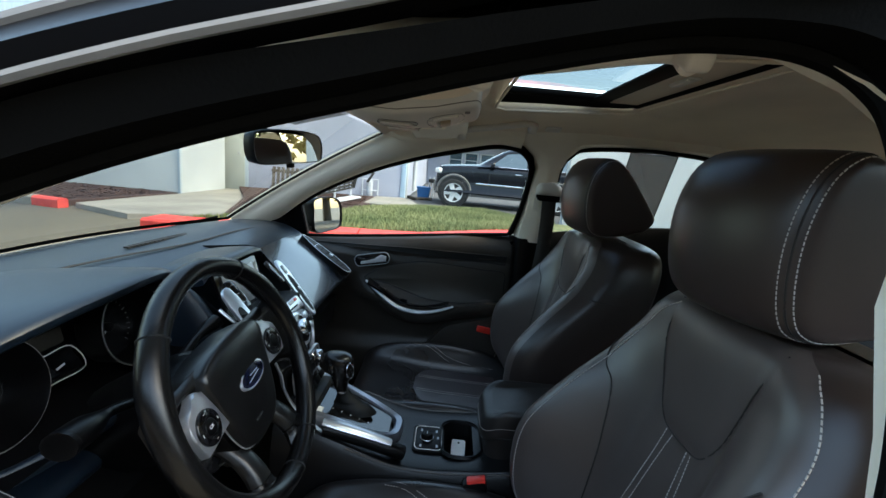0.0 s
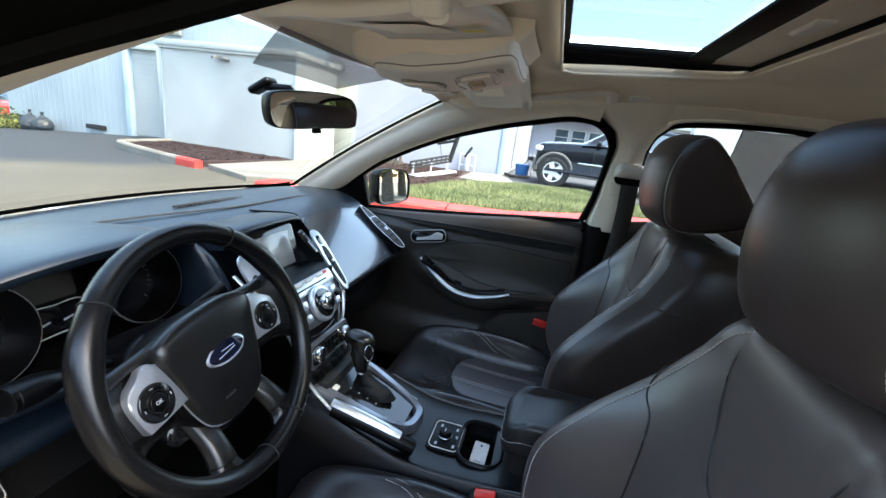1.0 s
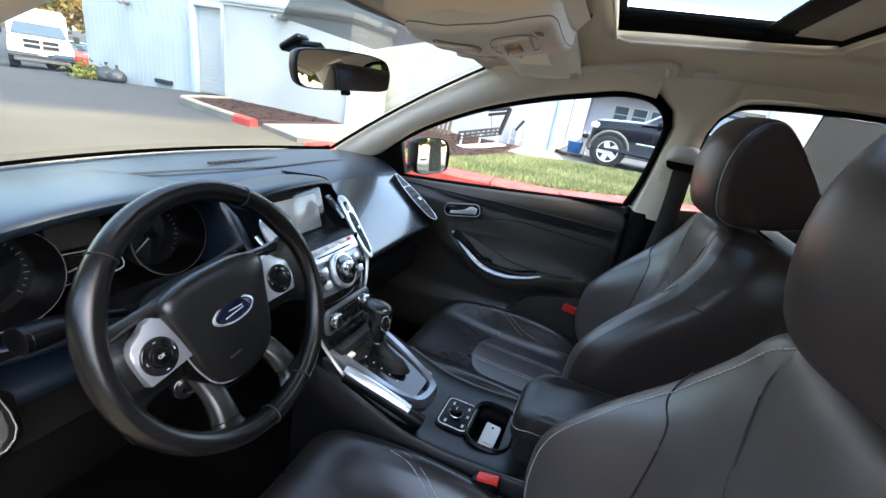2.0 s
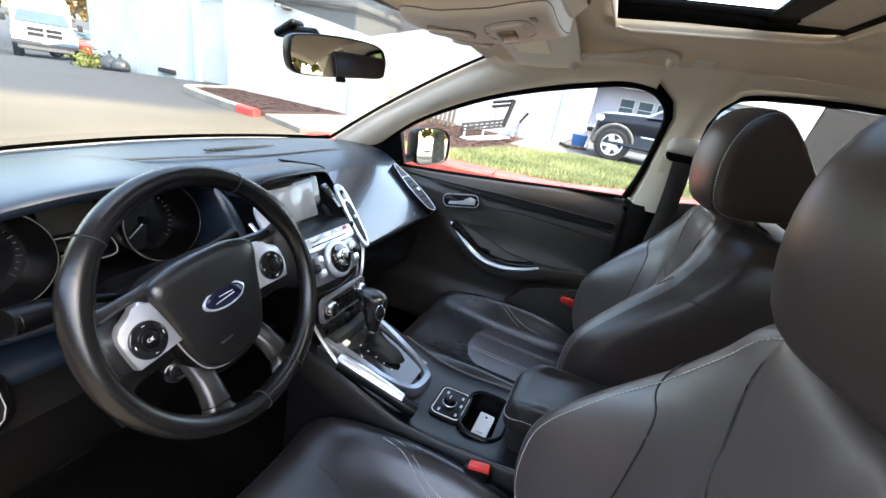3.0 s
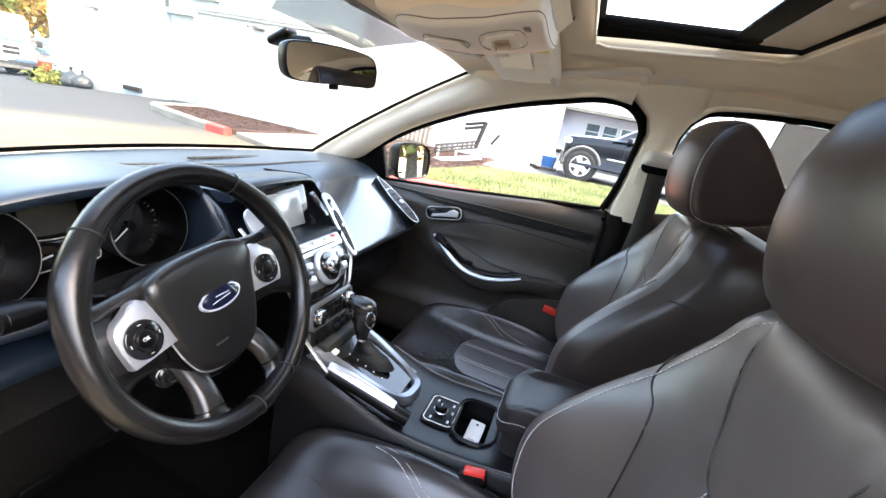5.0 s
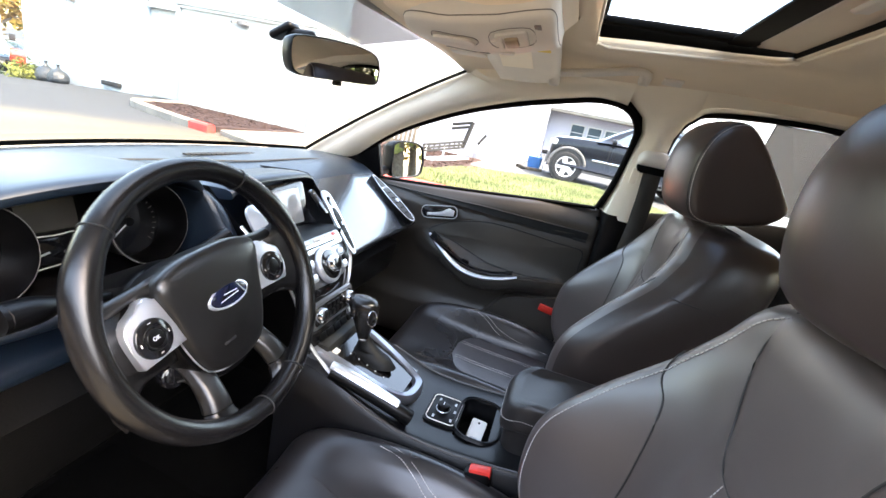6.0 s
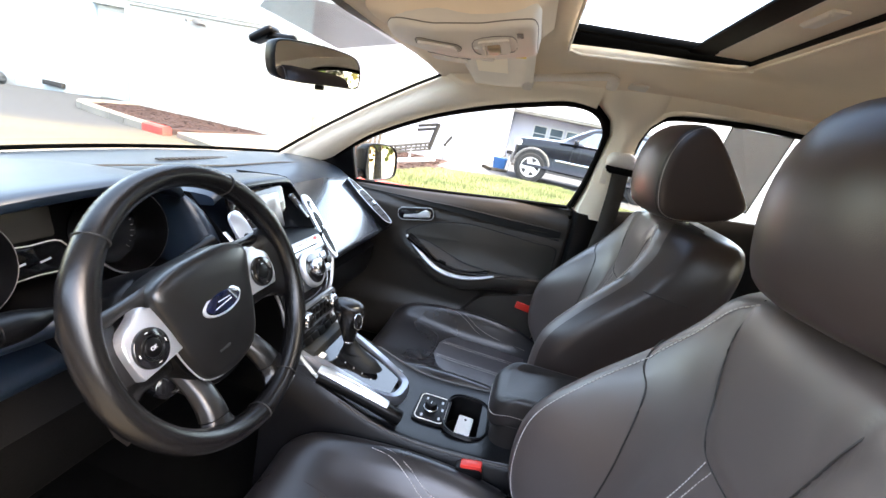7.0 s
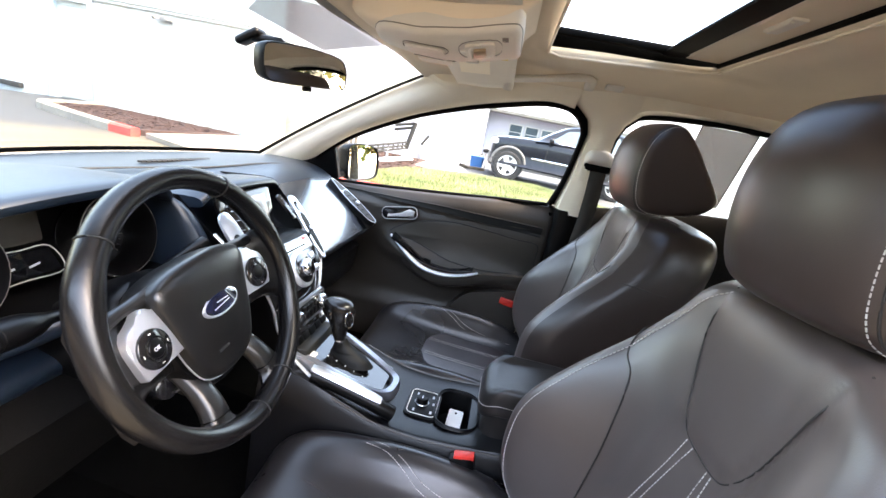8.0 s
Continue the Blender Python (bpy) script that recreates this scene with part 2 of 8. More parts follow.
# ======== the car's shell: x across (passenger's side positive), y ahead, z up ========
def smooth_step(a, b, v):
    t = min(1.0, max(0.0, (v - a) / (b - a)))
    return t * t * (3 - 2 * t)


def glass_base(x):
    return Vector((x, 0.72 - 0.33 * x * x, 0.945))


def glass_head(x):
    return Vector((x, 0.06 - 0.30 * x * x, 1.345 - 0.10 * x * x))


def windscreen(u, v):
    """u from -1 to 1 across, v from 0 at the dash to 1 at the header; bowed a little outwards."""
    a, b = glass_base(0.67 * u), glass_head(0.552 * u)
    p = a.lerp(b, v)
    p.z += 0.025 * 4 * v * (1 - v) * (1 - 0.4 * u * u)
    return p


ob = alone("window_1", skin([[windscreen(-1 + i / 12, j / 12) for i in range(25)] for j in range(13)]), SCREEN_GLASS,
           "clear laminated front windscreen", "windscreen", kind="structure")
ob.visible_shadow = False
# black printed band round the screen, at its foot and along the header
part("frit_foot", skin([[windscreen(-1 + i / 12, v) + Vector((0, -0.004, -0.006)) for i in range(25)] for v in (0.0, 0.03)]), RUBBER, ob, "black ceramic print along the foot of the screen")
for s in (-1, 1):
    part("frit_side", skin([[windscreen(s * u, j / 16) + Vector((0, -0.004, -0.006)) for u in (0.965, 1.0)] for j in range(17)]), RUBBER, ob)

# dotted sunshade print behind the mirror
dots = bpy.data.materials.new("dotted_print")
dots.use_nodes = True
dn, dl = dots.node_tree.nodes, dots.node_tree.links
dbs, dtr, dmx = dn["Principled BSDF"], dn.new("ShaderNodeBsdfTransparent"), dn.new("ShaderNodeMixShader")
dbs.inputs["Base Color"].default_value = (0.03, 0.035, 0.045, 1)
dtc, dvo, dma = dn.new("ShaderNodeTexCoord"), dn.new("ShaderNodeTexVoronoi"), dn.new("ShaderNodeMath")
dvo.voronoi_dimensions = "2D"
dvo.inputs["Scale"].default_value, dvo.inputs["Randomness"].default_value = 300, 0.0
dma.operation, dma.inputs[1].default_value = "LESS_THAN", 0.47
dl.new(dtc.outputs["Object"], dvo.inputs["Vector"])
dl.new(dvo.outputs["Distance"], dma.inputs[0])
dmr = dn.new("ShaderNodeMapRange")
dmr.inputs["To Min"].default_value, dmr.inputs["To Max"].default_value = 0.66, 0.80
dl.new(dma.outputs[0], dmr.inputs["Value"])
dl.new(dmr.outputs[0], dmx.inputs[0])
dl.new(dtr.outputs[0], dmx.inputs[1])
dl.new(dbs.outputs[0], dmx.inputs[2])
dl.new(dmx.outputs[0], dn["Material Output"].inputs[0])
part("dotted_shade_band", skin([[windscreen(-0.24 - 0.17 * j / 6 + (0.57 + 0.34 * j / 6) * i / 10, 0.875 - 0.02 * i / 10 + 0.165 * j / 6) + Vector((0, -0.004, -0.006)) for i in range(11)] for j in range(7)]), dots, ob, "dotted grey shade print by the mirror")

# headliner with the sunroof's opening
SUN_X, SUN_F, SUN_B = 0.32, -0.385, -0.79


def head_z(x, y):
    zc = np.interp(-y, [-0.07, 0.0, 0.15, 0.4, 0.8, 1.3, 1.7, 2.0], [1.342, 1.362, 1.388, 1.406, 1.426, 1.42, 1.37, 1.30])
    return float(zc) - 0.06 * (abs(x) / 0.55) ** 3


def headliner():
    xs = [-0.56, -0.52, -0.47, -0.40, SUN_X * -1, -0.22, -0.11, 0, 0.11, 0.22, SUN_X, 0.40, 0.47, 0.52, 0.56]
    ys = [None, -0.03, -0.10, -0.18, -0.28, SUN_F, -0.46, -0.54, -0.62, -0.71, SUN_B, -1.1, -1.5, -1.7, -1.85, -2.0]
    bm = bmesh.new()
    vs = []
    for y in ys:
        row = []
        for x in xs:
            yy = glass_head(x).y if y is None else min(y, glass_head(x).y - 0.01 * (1 + ys.index(y)))
            row.append(bm.verts.new((x, yy, head_z(x, yy))))
        vs.append(row)
    for i in range(len(ys) - 1):
        for j in range(len(xs) - 1):
            if 5 <= i < 10 and 4 <= j < 10:
                continue
            bm.faces.new((vs[i][j], vs[i][j + 1], vs[i + 1][j + 1], vs[i + 1][j]))
    bmesh.ops.subdivide_edges(bm, edges=list(bm.edges), cuts=1, use_grid_fill=True, smooth=0.0)
    return bm


ob = alone("ceiling", headliner(), BEIGE, "beige woven cloth headliner of the car", "headliner", kind="structure")
shell(ob, 0.02, 1.0)
rim = []
for x, y in round_rect(2 * SUN_X, SUN_F - SUN_B, 0.05, 5):
    yy = y + (SUN_F + SUN_B) / 2
    rim.append((x, yy, head_z(x, yy) - 0.002))
sunroof = thing("sunroof", "tinted glass sunroof with its beige shade slid back", "sunroof", kind="structure", at=(0, -0.73, 1.44))
part("opening_lip", tube(spline(rim, 2, True), 0.003, 8, closed=True), BEIGE, sunroof, "soft beige lip round the opening")
bm = bmesh.new()
for sx, sy, x, y in ((0.04, 0.42, SUN_X + 0.022, -0.59), (0.04, 0.42, -SUN_X - 0.022, -0.59), (2 * SUN_X + 0.08, 0.04, 0, SUN_F + 0.028)):
    box(sx, sy, 0.044, 0.004, m=pose(x, y, 1.440), bm=bm)
# black strip put in for the unlit gap above the rear lip
box(2 * SUN_X + 0.06, 0.020, 0.012, 0.003, m=pose(0, SUN_B - 0.004, 1.4345), bm=bm)
part("inner_frame", bm, RUBBER, sunroof, "black inner frame, with a strip for the dark rear gap")
bm = bmesh.new()
for s in (-1, 1):
    box(0.03, 0.70, 0.012, 0.003, m=pose(s * (SUN_X - 0.02), -0.73, 1.444), bm=bm)
box(2 * SUN_X, 0.012, 0.010, 0.003, m=pose(0, SUN_F - 0.002, 1.447), bm=bm)
box(2 * SUN_X, 0.050, 0.008, 0.003, m=pose(0, -0.676, 1.440), bm=bm)
part("guide_rail", bm, RUBBER, sunroof, "black guide rails and cross band")
pane = part("pane", skin([[(x, y, 1.474 + 0.004 * (1 - (x / 0.35) ** 2)) for x in (-0.35, -0.2, 0, 0.2, 0.35)] for y in (-0.365, -0.74, -1.12)]), GLASS_TINT, sunroof, "blue-tinted roof glass")
shade = part("shade", box(0.636, 0.41, 0.018, 0.006, 2, m=pose(0, -0.908, 1.446)), BEIGE, sunroof, "beige cloth sliding shade", angle=20)
bm = box(0.085, 0.026, 0.006, 0.003, m=pose(-0.028, -0.738, 1.435))
box(0.07, 0.010, 0.010, 0.004, m=pose(-0.028, -0.730, 1.433), bm=bm)
part("shade_pull", bm, GREY_TRIM, shade, "moulded finger pull")

# outer roof skin closes the car from above
bm = bmesh.new()
rows = []
for y in (0.02, -0.15, -0.375):
    rows.append([(x, y - 0.25 * x * x * (1 if y > 0 else 0.3), head_z(x, y) + 0.055) for x in (-0.66, -0.5, -0.34, 0, 0.34, 0.5, 0.66)])
skin(rows, bm=bm)
for s in (-1, 1):
    skin([[(s * x, y, head_z(x, y) + 0.055) for x in (0.345, 0.45, 0.56, 0.66)] for y in (-0.375, -0.6, -0.85, -1.11)], bm=bm)
skin([[(x, y, head_z(x, y) + 0.055) for x in (-0.66, -0.5, -0.34, 0, 0.34, 0.5, 0.66)] for y in (-1.11, -1.4, -1.7, -2.05)], bm=bm)
part("roof_skin", bm, BODY, None, "", m=None)
tagged(bpy.data.objects["roof_skin"], "black painted steel roof skin of the car", "car roof", kind="structure")

# window openings of a front door, seen from inside, front foot round to rear foot, then back along the sill
DOOR_TOP = [(0.775, 0.385, 0.905), (0.755, 0.375, 0.965), (0.706, 0.22, 1.079), (0.666, 0.013, 1.181), (0.640, -0.171, 1.244), (0.624, -0.339, 1.286),
            (0.617, -0.440, 1.305), (0.620, -0.518, 1.296), (0.637, -0.566, 1.247), (0.666, -0.568, 1.170), (0.712, -0.553, 1.052), (0.745, -0.533, 0.975)]
DRIVER_TOP = [(0.775, 0.385, 0.905), (0.757, 0.38, 0.975), (0.712, 0.24, 1.088), (0.672, 0.035, 1.186), (0.651, -0.09, 1.237), (0.634, -0.215, 1.277), (0.620, -0.32, 1.309),
              (0.608, -0.425, 1.336), (0.604, -0.490, 1.344), (0.607, -0.548, 1.340), (0.617, -0.592, 1.318), (0.632, -0.616, 1.276), (0.665, -0.620, 1.17), (0.712, -0.60, 1.05), (0.745, -0.565, 0.972)]
DOOR_SILL = [(0.749, -0.529, 0.969), (0.752, -0.383, 0.955), (0.761, -0.141, 0.927), (0.771, 0.124, 0.899), (0.780, 0.34, 0.881), (0.778, 0.385, 0.880)]
REAR_TOP = [(0.735, -0.676, 0.985), (0.690, -0.672, 1.10), (0.640, -0.672, 1.235), (0.614, -0.700, 1.295), (0.602, -0.76, 1.322), (0.593, -0.985, 1.335), (0.598, -1.22, 1.318), (0.625, -1.42, 1.25), (0.70, -1.52, 1.08)]
REAR_SILL = [(0.70, -1.52, 1.075), (0.722, -1.25, 1.055), (0.735, -1.0, 1.035), (0.740, -0.80, 1.005), (0.737, -0.676, 0.985)]


def side(points, s):
    return [Vector((s * p[0], p[1], p[2])) for p in points]


def door_x(y, z):
    """The inner face of a front door: how far out it lies."""
    x = 0.712 + 0.050 * smooth_step(0.865, 0.955, z - 0.085 * smooth_step(-0.5, 0.4, -y) + 0.05)
    along = smooth_step(0.10, -0.02, y) * smooth_step(-0.56, -0.46, y)
    za = 0.655 + 0.05 * smooth_step(-0.15, 0.1, y)
    x -= 0.040 * along * math.exp(-((z - za) / 0.045) ** 2)
    x -= 0.030 * smooth_step(0.52, 0.44, z)
    groove = 0.868 + 0.02 * math.sin((y - 0.3) * 3.0)
    x += 0.010 * math.exp(-((z - groove) / 0.012) ** 2)
    return x


def front_door(s, name, label, window_up, opened=0.0):
    door = thing(name, label, "car door", kind="structure", at=(s * 0.82, 0.43, 0.3))
    sill = spline(DOOR_SILL, 6)
    ys = [-0.556 + 0.981 * i / 64 for i in range(65)]
    rows = []
    for y in ys:
        zt = float(np.interp(y, [p.y for p in sill], [p.z for p in sill])) + 0.0
        rows.append([(s * door_x(y, 0.30 + (zt - 0.30) * j / 56), y, 0.30 + (zt - 0.30) * j / 56) for j in range(57)])
    shell(part("trim_panel", skin(rows), DOORSKIN, door, "moulded charcoal trim panel"), 0.006, 1.0 * s)
    # ledge at the glass, outer skin
    part("waist_seal", tube([p + Vector((-s * 0.004, 0, 0.002)) for p in side(sill, s)], 0.008, 8, flat=0.8), RUBBER, door, "black wiper seal along the sill")
    outer = []
    for y in [-0.56 + 1.0 * i / 12 for i in range(13)]:
        zt = float(np.interp(y, [p.y for p in sill], [p.z for p in sill]))
        outer.append([(s * 0.795, y, zt - 0.002), (s * 0.845, y, zt - 0.05), (s * 0.885, y, 0.75), (s * 0.885, y, 0.55), (s * 0.85, y, 0.28), (s * 0.80, y, 0.24)])
    part("outer_panel", skin(outer), BODY, door, "black painted outer panel")
    ledge = []
    for y in [-0.56 + 1.0 * i / 12 for i in range(13)]:
        zt = float(np.interp(y, [p.y for p in sill], [p.z for p in sill]))
        ledge.append([(s * 0.772, y, zt - 0.012), (s * 0.797, y, zt - 0.012)])
    part("sill_cap", skin(ledge), RUBBER, door)
    # window frame and its seals
    curve = DOOR_TOP if s > 0 else DRIVER_TOP
    top = side(spline(curve, 6), s)
    part("window_seal", tube([p + Vector((-s * 0.002, 0, -0.001)) for p in top], 0.010, 8), RUBBER, door, "black rubber glass-run seal")
    fr = []
    for p in top:
        c = Vector((s * 0.69, -0.1, 1.02))
        wide = 0.028 + (0.004 * smooth_step(-0.40, -0.50, p.y) * smooth_step(1.28, 1.10, p.z) if s > 0 else 0.0)
        d = (p - c)
        d.x = 0
        d.normalize()
        fr.append([p + Vector((s * 0.006, 0, 0)), p + d * wide + Vector((s * 0.012, 0, 0)), p + d * (wide + 0.004) + Vector((s * 0.048, 0, 0.0)), p + d * 0.004 + Vector((s * 0.040, 0, 0))])
    part("window_frame", skin(fr, ring=True, caps=True), RUBBER, door, "black door frame round the window")
    if window_up:
        inner = side(spline(DOOR_TOP, 4), s)
        bm = bmesh.new()
        low = side(spline(DOOR_SILL, 4), s)
        ring = [p + Vector((s * 0.016, 0, 0)) for p in inner + low[1:-1]]
        bm.faces.new([bm.verts.new(p) for p in ring])
        bmesh.ops.triangulate(bm, faces=bm.faces)
        pane = part("pane", bm, GLASS, door, "clear closed door glass", smooth=False)
        pane.visible_shadow = False
    # black sail panel at the mirror's foot
    sail = [Vector((0.778, 0.465, 0.885)), Vector((0.772, 0.465, 0.925)), Vector((0.735, 0.305, 1.025)), Vector((0.768, 0.285, 0.893))]
    bm = bmesh.new()
    a = [bm.verts.new((s * (p.x - 0.010), p.y, p.z)) for p in sail]
    b = [bm.verts.new((s * (p.x + 0.020), p.y, p.z)) for p in sail]
    bm.faces.new(a)
    bm.faces.new(b[::-1])
    for i in range(4):
        bm.faces.new((a[i], a[(i + 1) % 4], b[(i + 1) % 4], b[i]))
    bmesh.ops.bevel(bm, geom=list(bm.edges), offset=0.004, segments=2, affect="EDGES")
    part("sail_panel", bm, HARD, door, "black corner panel at the mirror")
    # dark shoulder band under the sill
    band = []
    for i in range(33):
        y = 0.40 - 0.93 * i / 32
        zu = float(np.interp(-y, [-0.4, -0.30, 0.139, 0.53], [0.868, 0.872, 0.886, 0.884]))
        wd = 0.004 + 0.030 * smooth_step(0.35, -0.55, y)
        band.append([Vector((s * (door_x(y, zu - wd * k) - dx), y, zu - wd * k)) for k, dx in ((-0.12, -0.002), (0.0, 0.004), (0.25, 0.0015), (0.8, 0.0015), (1.0, 0.004), (1.12, -0.002))])
    part("shoulder_band", skin(band), SEAM, door, "dark recessed band below the window")
    # soft inset over the armrest
    inset = [(0.030, 0.746), (-0.003, 0.778), (-0.050, 0.802), (-0.10, 0.817), (-0.20, 0.834), (-0.33, 0.831), (-0.45, 0.823), (-0.525, 0.818), (-0.530, 0.76), (-0.525, 0.705), (-0.42, 0.690), (-0.335, 0.683), (-0.225, 0.688), (-0.15, 0.706), (-0.06, 0.733)]
    line = spline([(s * (door_x(y, z) - 0.002), y, z) for y, z in inset], 4, True)
    bm = bmesh.new()
    cen = bm.verts.new((s * (door_x(-0.22, 0.76) - 0.004), -0.22, 0.765))
    mid = [bm.verts.new(Vector((s * (door_x(-0.22 + 0.8 * (p.y + 0.22), 0.765 + 0.8 * (p.z - 0.765)) - 0.005), -0.22 + 0.8 * (p.y + 0.22), 0.765 + 0.8 * (p.z - 0.765)))) for p in line]
    out = [bm.verts.new(p) for p in line]
    for i in range(len(line)):
        j = (i + 1) % len(line)
        bm.faces.new((out[i], out[j], mid[j], mid[i]))
        bm.faces.new((mid[i], mid[j], cen))
    part("soft_inset", bm, INSET, door, "padded dark leatherette inset")
    part("inset_groove", tube(line, 0.0022, 6, closed=True), SEAM, door)
    # armrest with its bright curved pull
    arm_line = spline([(s * 0.684, 0.022, 0.742), (s * 0.672, -0.03, 0.704), (s * 0.659, -0.085, 0.668), (s * 0.649, -0.14, 0.647), (s * 0.645, -0.21, 0.643), (s * 0.647, -0.28, 0.657), (s * 0.655, -0.335, 0.676)], 6)
    part("pull_bar", tube(arm_line, [0.005 + 0.0055 * math.sin(math.pi * i / (len(arm_line) - 1)) for i in range(len(arm_line))], 10, flat=0.8), SILVER, door, "satin silver curved pull bar")
    bm = loft([[Vector((s * x, y, z)) for x, z in ((0.715, z0 + 0.015), (w, z0 + 0.012), (w - 0.004, z0 - 0.005), (w + 0.01, z0 - 0.035), (0.72, z0 - 0.06))]
               for y, z0, w in ((0.03, 0.725, 0.700), (-0.02, 0.696, 0.678), (-0.09, 0.652, 0.660), (-0.16, 0.632, 0.650), (-0.24, 0.634, 0.648), (-0.32, 0.656, 0.654), (-0.42, 0.672, 0.664), (-0.535, 0.680, 0.69))], 5)
    part("armrest", bm, DOORSKIN, door, "moulded armrest pod")
    # switch panel on the armrest
    sw = part("switch_panel", loft([[Vector((s * x, y, z)) for x, z in ((0.705, zz + 0.020), (0.664, zz + 0.010), (0.664, zz + 0.002), (0.705, zz + 0.004))] for y, zz in ((0.012, 0.730), (-0.05, 0.698), (-0.12, 0.664), (-0.20, 0.652), (-0.27, 0.660), (-0.315, 0.672))], 4), GLOSS, door, "gloss black window switch panel")
    part("window_switch", box(0.014, 0.03, 0.010, 0.003, m=pose(s * 0.682, -0.045, 0.716, 24)), HARD, sw)
    part("window_switch", box(0.014, 0.03, 0.010, 0.003, m=pose(s * 0.682, -0.135, 0.676, 12)), HARD, sw)
    # inner handle in its bezel
    bez = basis((s * 0.707, 0.005, 0.827), (0, -s * 1, 0.20 * s) if s > 0 else (0, 1, -0.20), (0, 0.18, 1))
    handle = part("handle_bezel", slab(round_rect(0.142, 0.050, 0.022, 5), 0.010, 0.003, m=bez), HARD, door, "black bezel round the door handle")
    part("handle_cup", slab(round_rect(0.126, 0.036, 0.016, 5), 0.011, 0.002, m=bez), GLOSS, handle)
    lev = [(-0.048, -0.014), (0.055, -0.014), (0.060, 0.006), (0.040, 0.015), (0.022, 0.008), (0.004, -0.003), (-0.044, -0.003)]
    part("bezel_line", tube([bez @ Vector((x, y, 0.0095)) for x, y in round_rect(0.138, 0.046, 0.020, 5)], 0.0018, 6, closed=True), GREY_PRINT, handle)
    part("handle_lever", slab(lev, 0.010, 0.004, m=bez @ pose(0, 0, 0.008)), LEVER, handle, "bright metal release lever")
    # map pocket below
    pk = loft([[Vector((s * x, y, z)) for x, z in ((0.705, 0.50 + d), (0.668, 0.497 + d), (0.660, 0.45), (0.655, 0.33), (0.70, 0.31))] for y, d in ((0.36, -0.11), (0.2, -0.09), (0.0, -0.07), (-0.2, -0.03), (-0.25, 0.015), (-0.31, 0.085), (-0.42, 0.12), (-0.52, 0.15))], 4)
    part("map_pocket", pk, DOORSKIN, door, "lower door pocket")
    # red courtesy reflector at the rear edge
    part("reflector", box(0.012, 0.064, 0.026, 0.004, m=pose(s * 0.652, -0.468, 0.592, 8)), RED, door, "red plastic edge reflector")
    # bright edge strip at the shut line
    part("edge_seal", tube(side(spline([(0.735, -0.545, 0.945), (0.722, -0.556, 0.80), (0.705, -0.552, 0.65), (0.690, -0.52, 0.50), (0.685, -0.47, 0.38)], 5), s), 0.007, 8), RUBBER, door)
    part("edge_bead", tube(side(spline([(0.722, -0.562, 0.90), (0.712, -0.570, 0.80), (0.698, -0.566, 0.65), (0.682, -0.534, 0.50), (0.677, -0.482, 0.38)], 5), s), 0.0025, 6), GREY_TRIM, door)
    door.rotation_euler.z = radians(s * opened)
    return door


front_door(1, "door_1", "closed passenger door with charcoal trim and silver pull", True)
front_door(-1, "door_2", "driver's door swung wide open with its window lowered", False, 68.0)

# the opening that the driver's door leaves: a deep black flange with its rubber seal
aperture = thing("trim_door_opening", "black flange and rubber seal round the open driver's doorway", "door opening", kind="structure", at=(-0.72, -0.1, 0.9))
arc = side(spline(DRIVER_TOP[1:], 6), -1)
part("flange_seal", tube([p + Vector((0.002, 0, -0.001)) for p in arc], 0.010, 8), RUBBER, aperture, "black rubber bulb seal")
rows = []
for p in arc:
    d = p - Vector((-0.69, -0.1, 1.02))
    d.x = 0
    d.normalize()
    rows.append([p + Vector((-0.006, 0, 0)), p + d * 0.028 + Vector((-0.012, 0, 0)), p + d * 0.032 + Vector((-0.048, 0, 0)), p + d * 0.004 + Vector((-0.040, 0, 0))])
part("flange", skin(rows, ring=True, caps=True), RUBBER, aperture, "black flange over the doorway")


def rear_door(s, name):
    door = thing(name, "closed rear door with black lower trim", "car door", kind="structure", at=(s * 0.75, -1.1, 0.3))
    top, low = side(spline(REAR_TOP, 5), s), side(spline(REAR_SILL, 5), s)
    part("window_seal", tube(top, 0.010, 8), RUBBER, door)
    part("waist_seal", tube(low, 0.009, 8), RUBBER, door)
    bm = bmesh.new()
    bm.faces.new([bm.verts.new(p + Vector((s * 0.014, 0, 0))) for p in top + low[1:-1]])
    bmesh.ops.triangulate(bm, faces=bm.faces)
    pane = part("pane", bm, GLASS, door, "clear rear door glass", smooth=False)
    pane.visible_shadow = False
    rows = []
    for p in low:
        rows.append([(s * (abs(p.x) - 0.012), p.y, p.z), (s * 0.705, p.y, p.z - 0.04), (s * 0.70, p.y, 0.75), (s * 0.66, p.y, 0.62), (s * 0.69, p.y, 0.32)])
    part("trim_panel", skin(rows), HARD, door)
    rows = [[(s * 0.78, p.y, p.z), (s * 0.86, p.y, 0.78), (s * 0.86, p.y, 0.30)] for p in low]
    part("outer_panel", skin(rows), BODY, door)
    return door


rear_door(1, "door_3")
rear_door(-1, "door_4")
# dark mesh shade clinging to the inside of the passenger-side rear glass
rows = []
for j in range(7):
    z = 1.085 + 0.238 * j / 6
    rows.append([Vector((0.595 + (1.322 - z) * 0.4224, y, z)) for y in (-0.902, -0.95, -1.01, -1.068)])
cling = thing("window_sunshade", "dark mesh sunshade clinging to the rear door glass", "sunshade", at=(0.66, -0.98, 1.10))
part("mesh", skin(rows), MESH_SHADE, cling, "see-through dark mesh")
part("hem", tube([rows[0][0], rows[0][-1], rows[-1][-1], rows[-1][0]], 0.0022, 6, closed=True), RUBBER, cling, "black sewn hem")


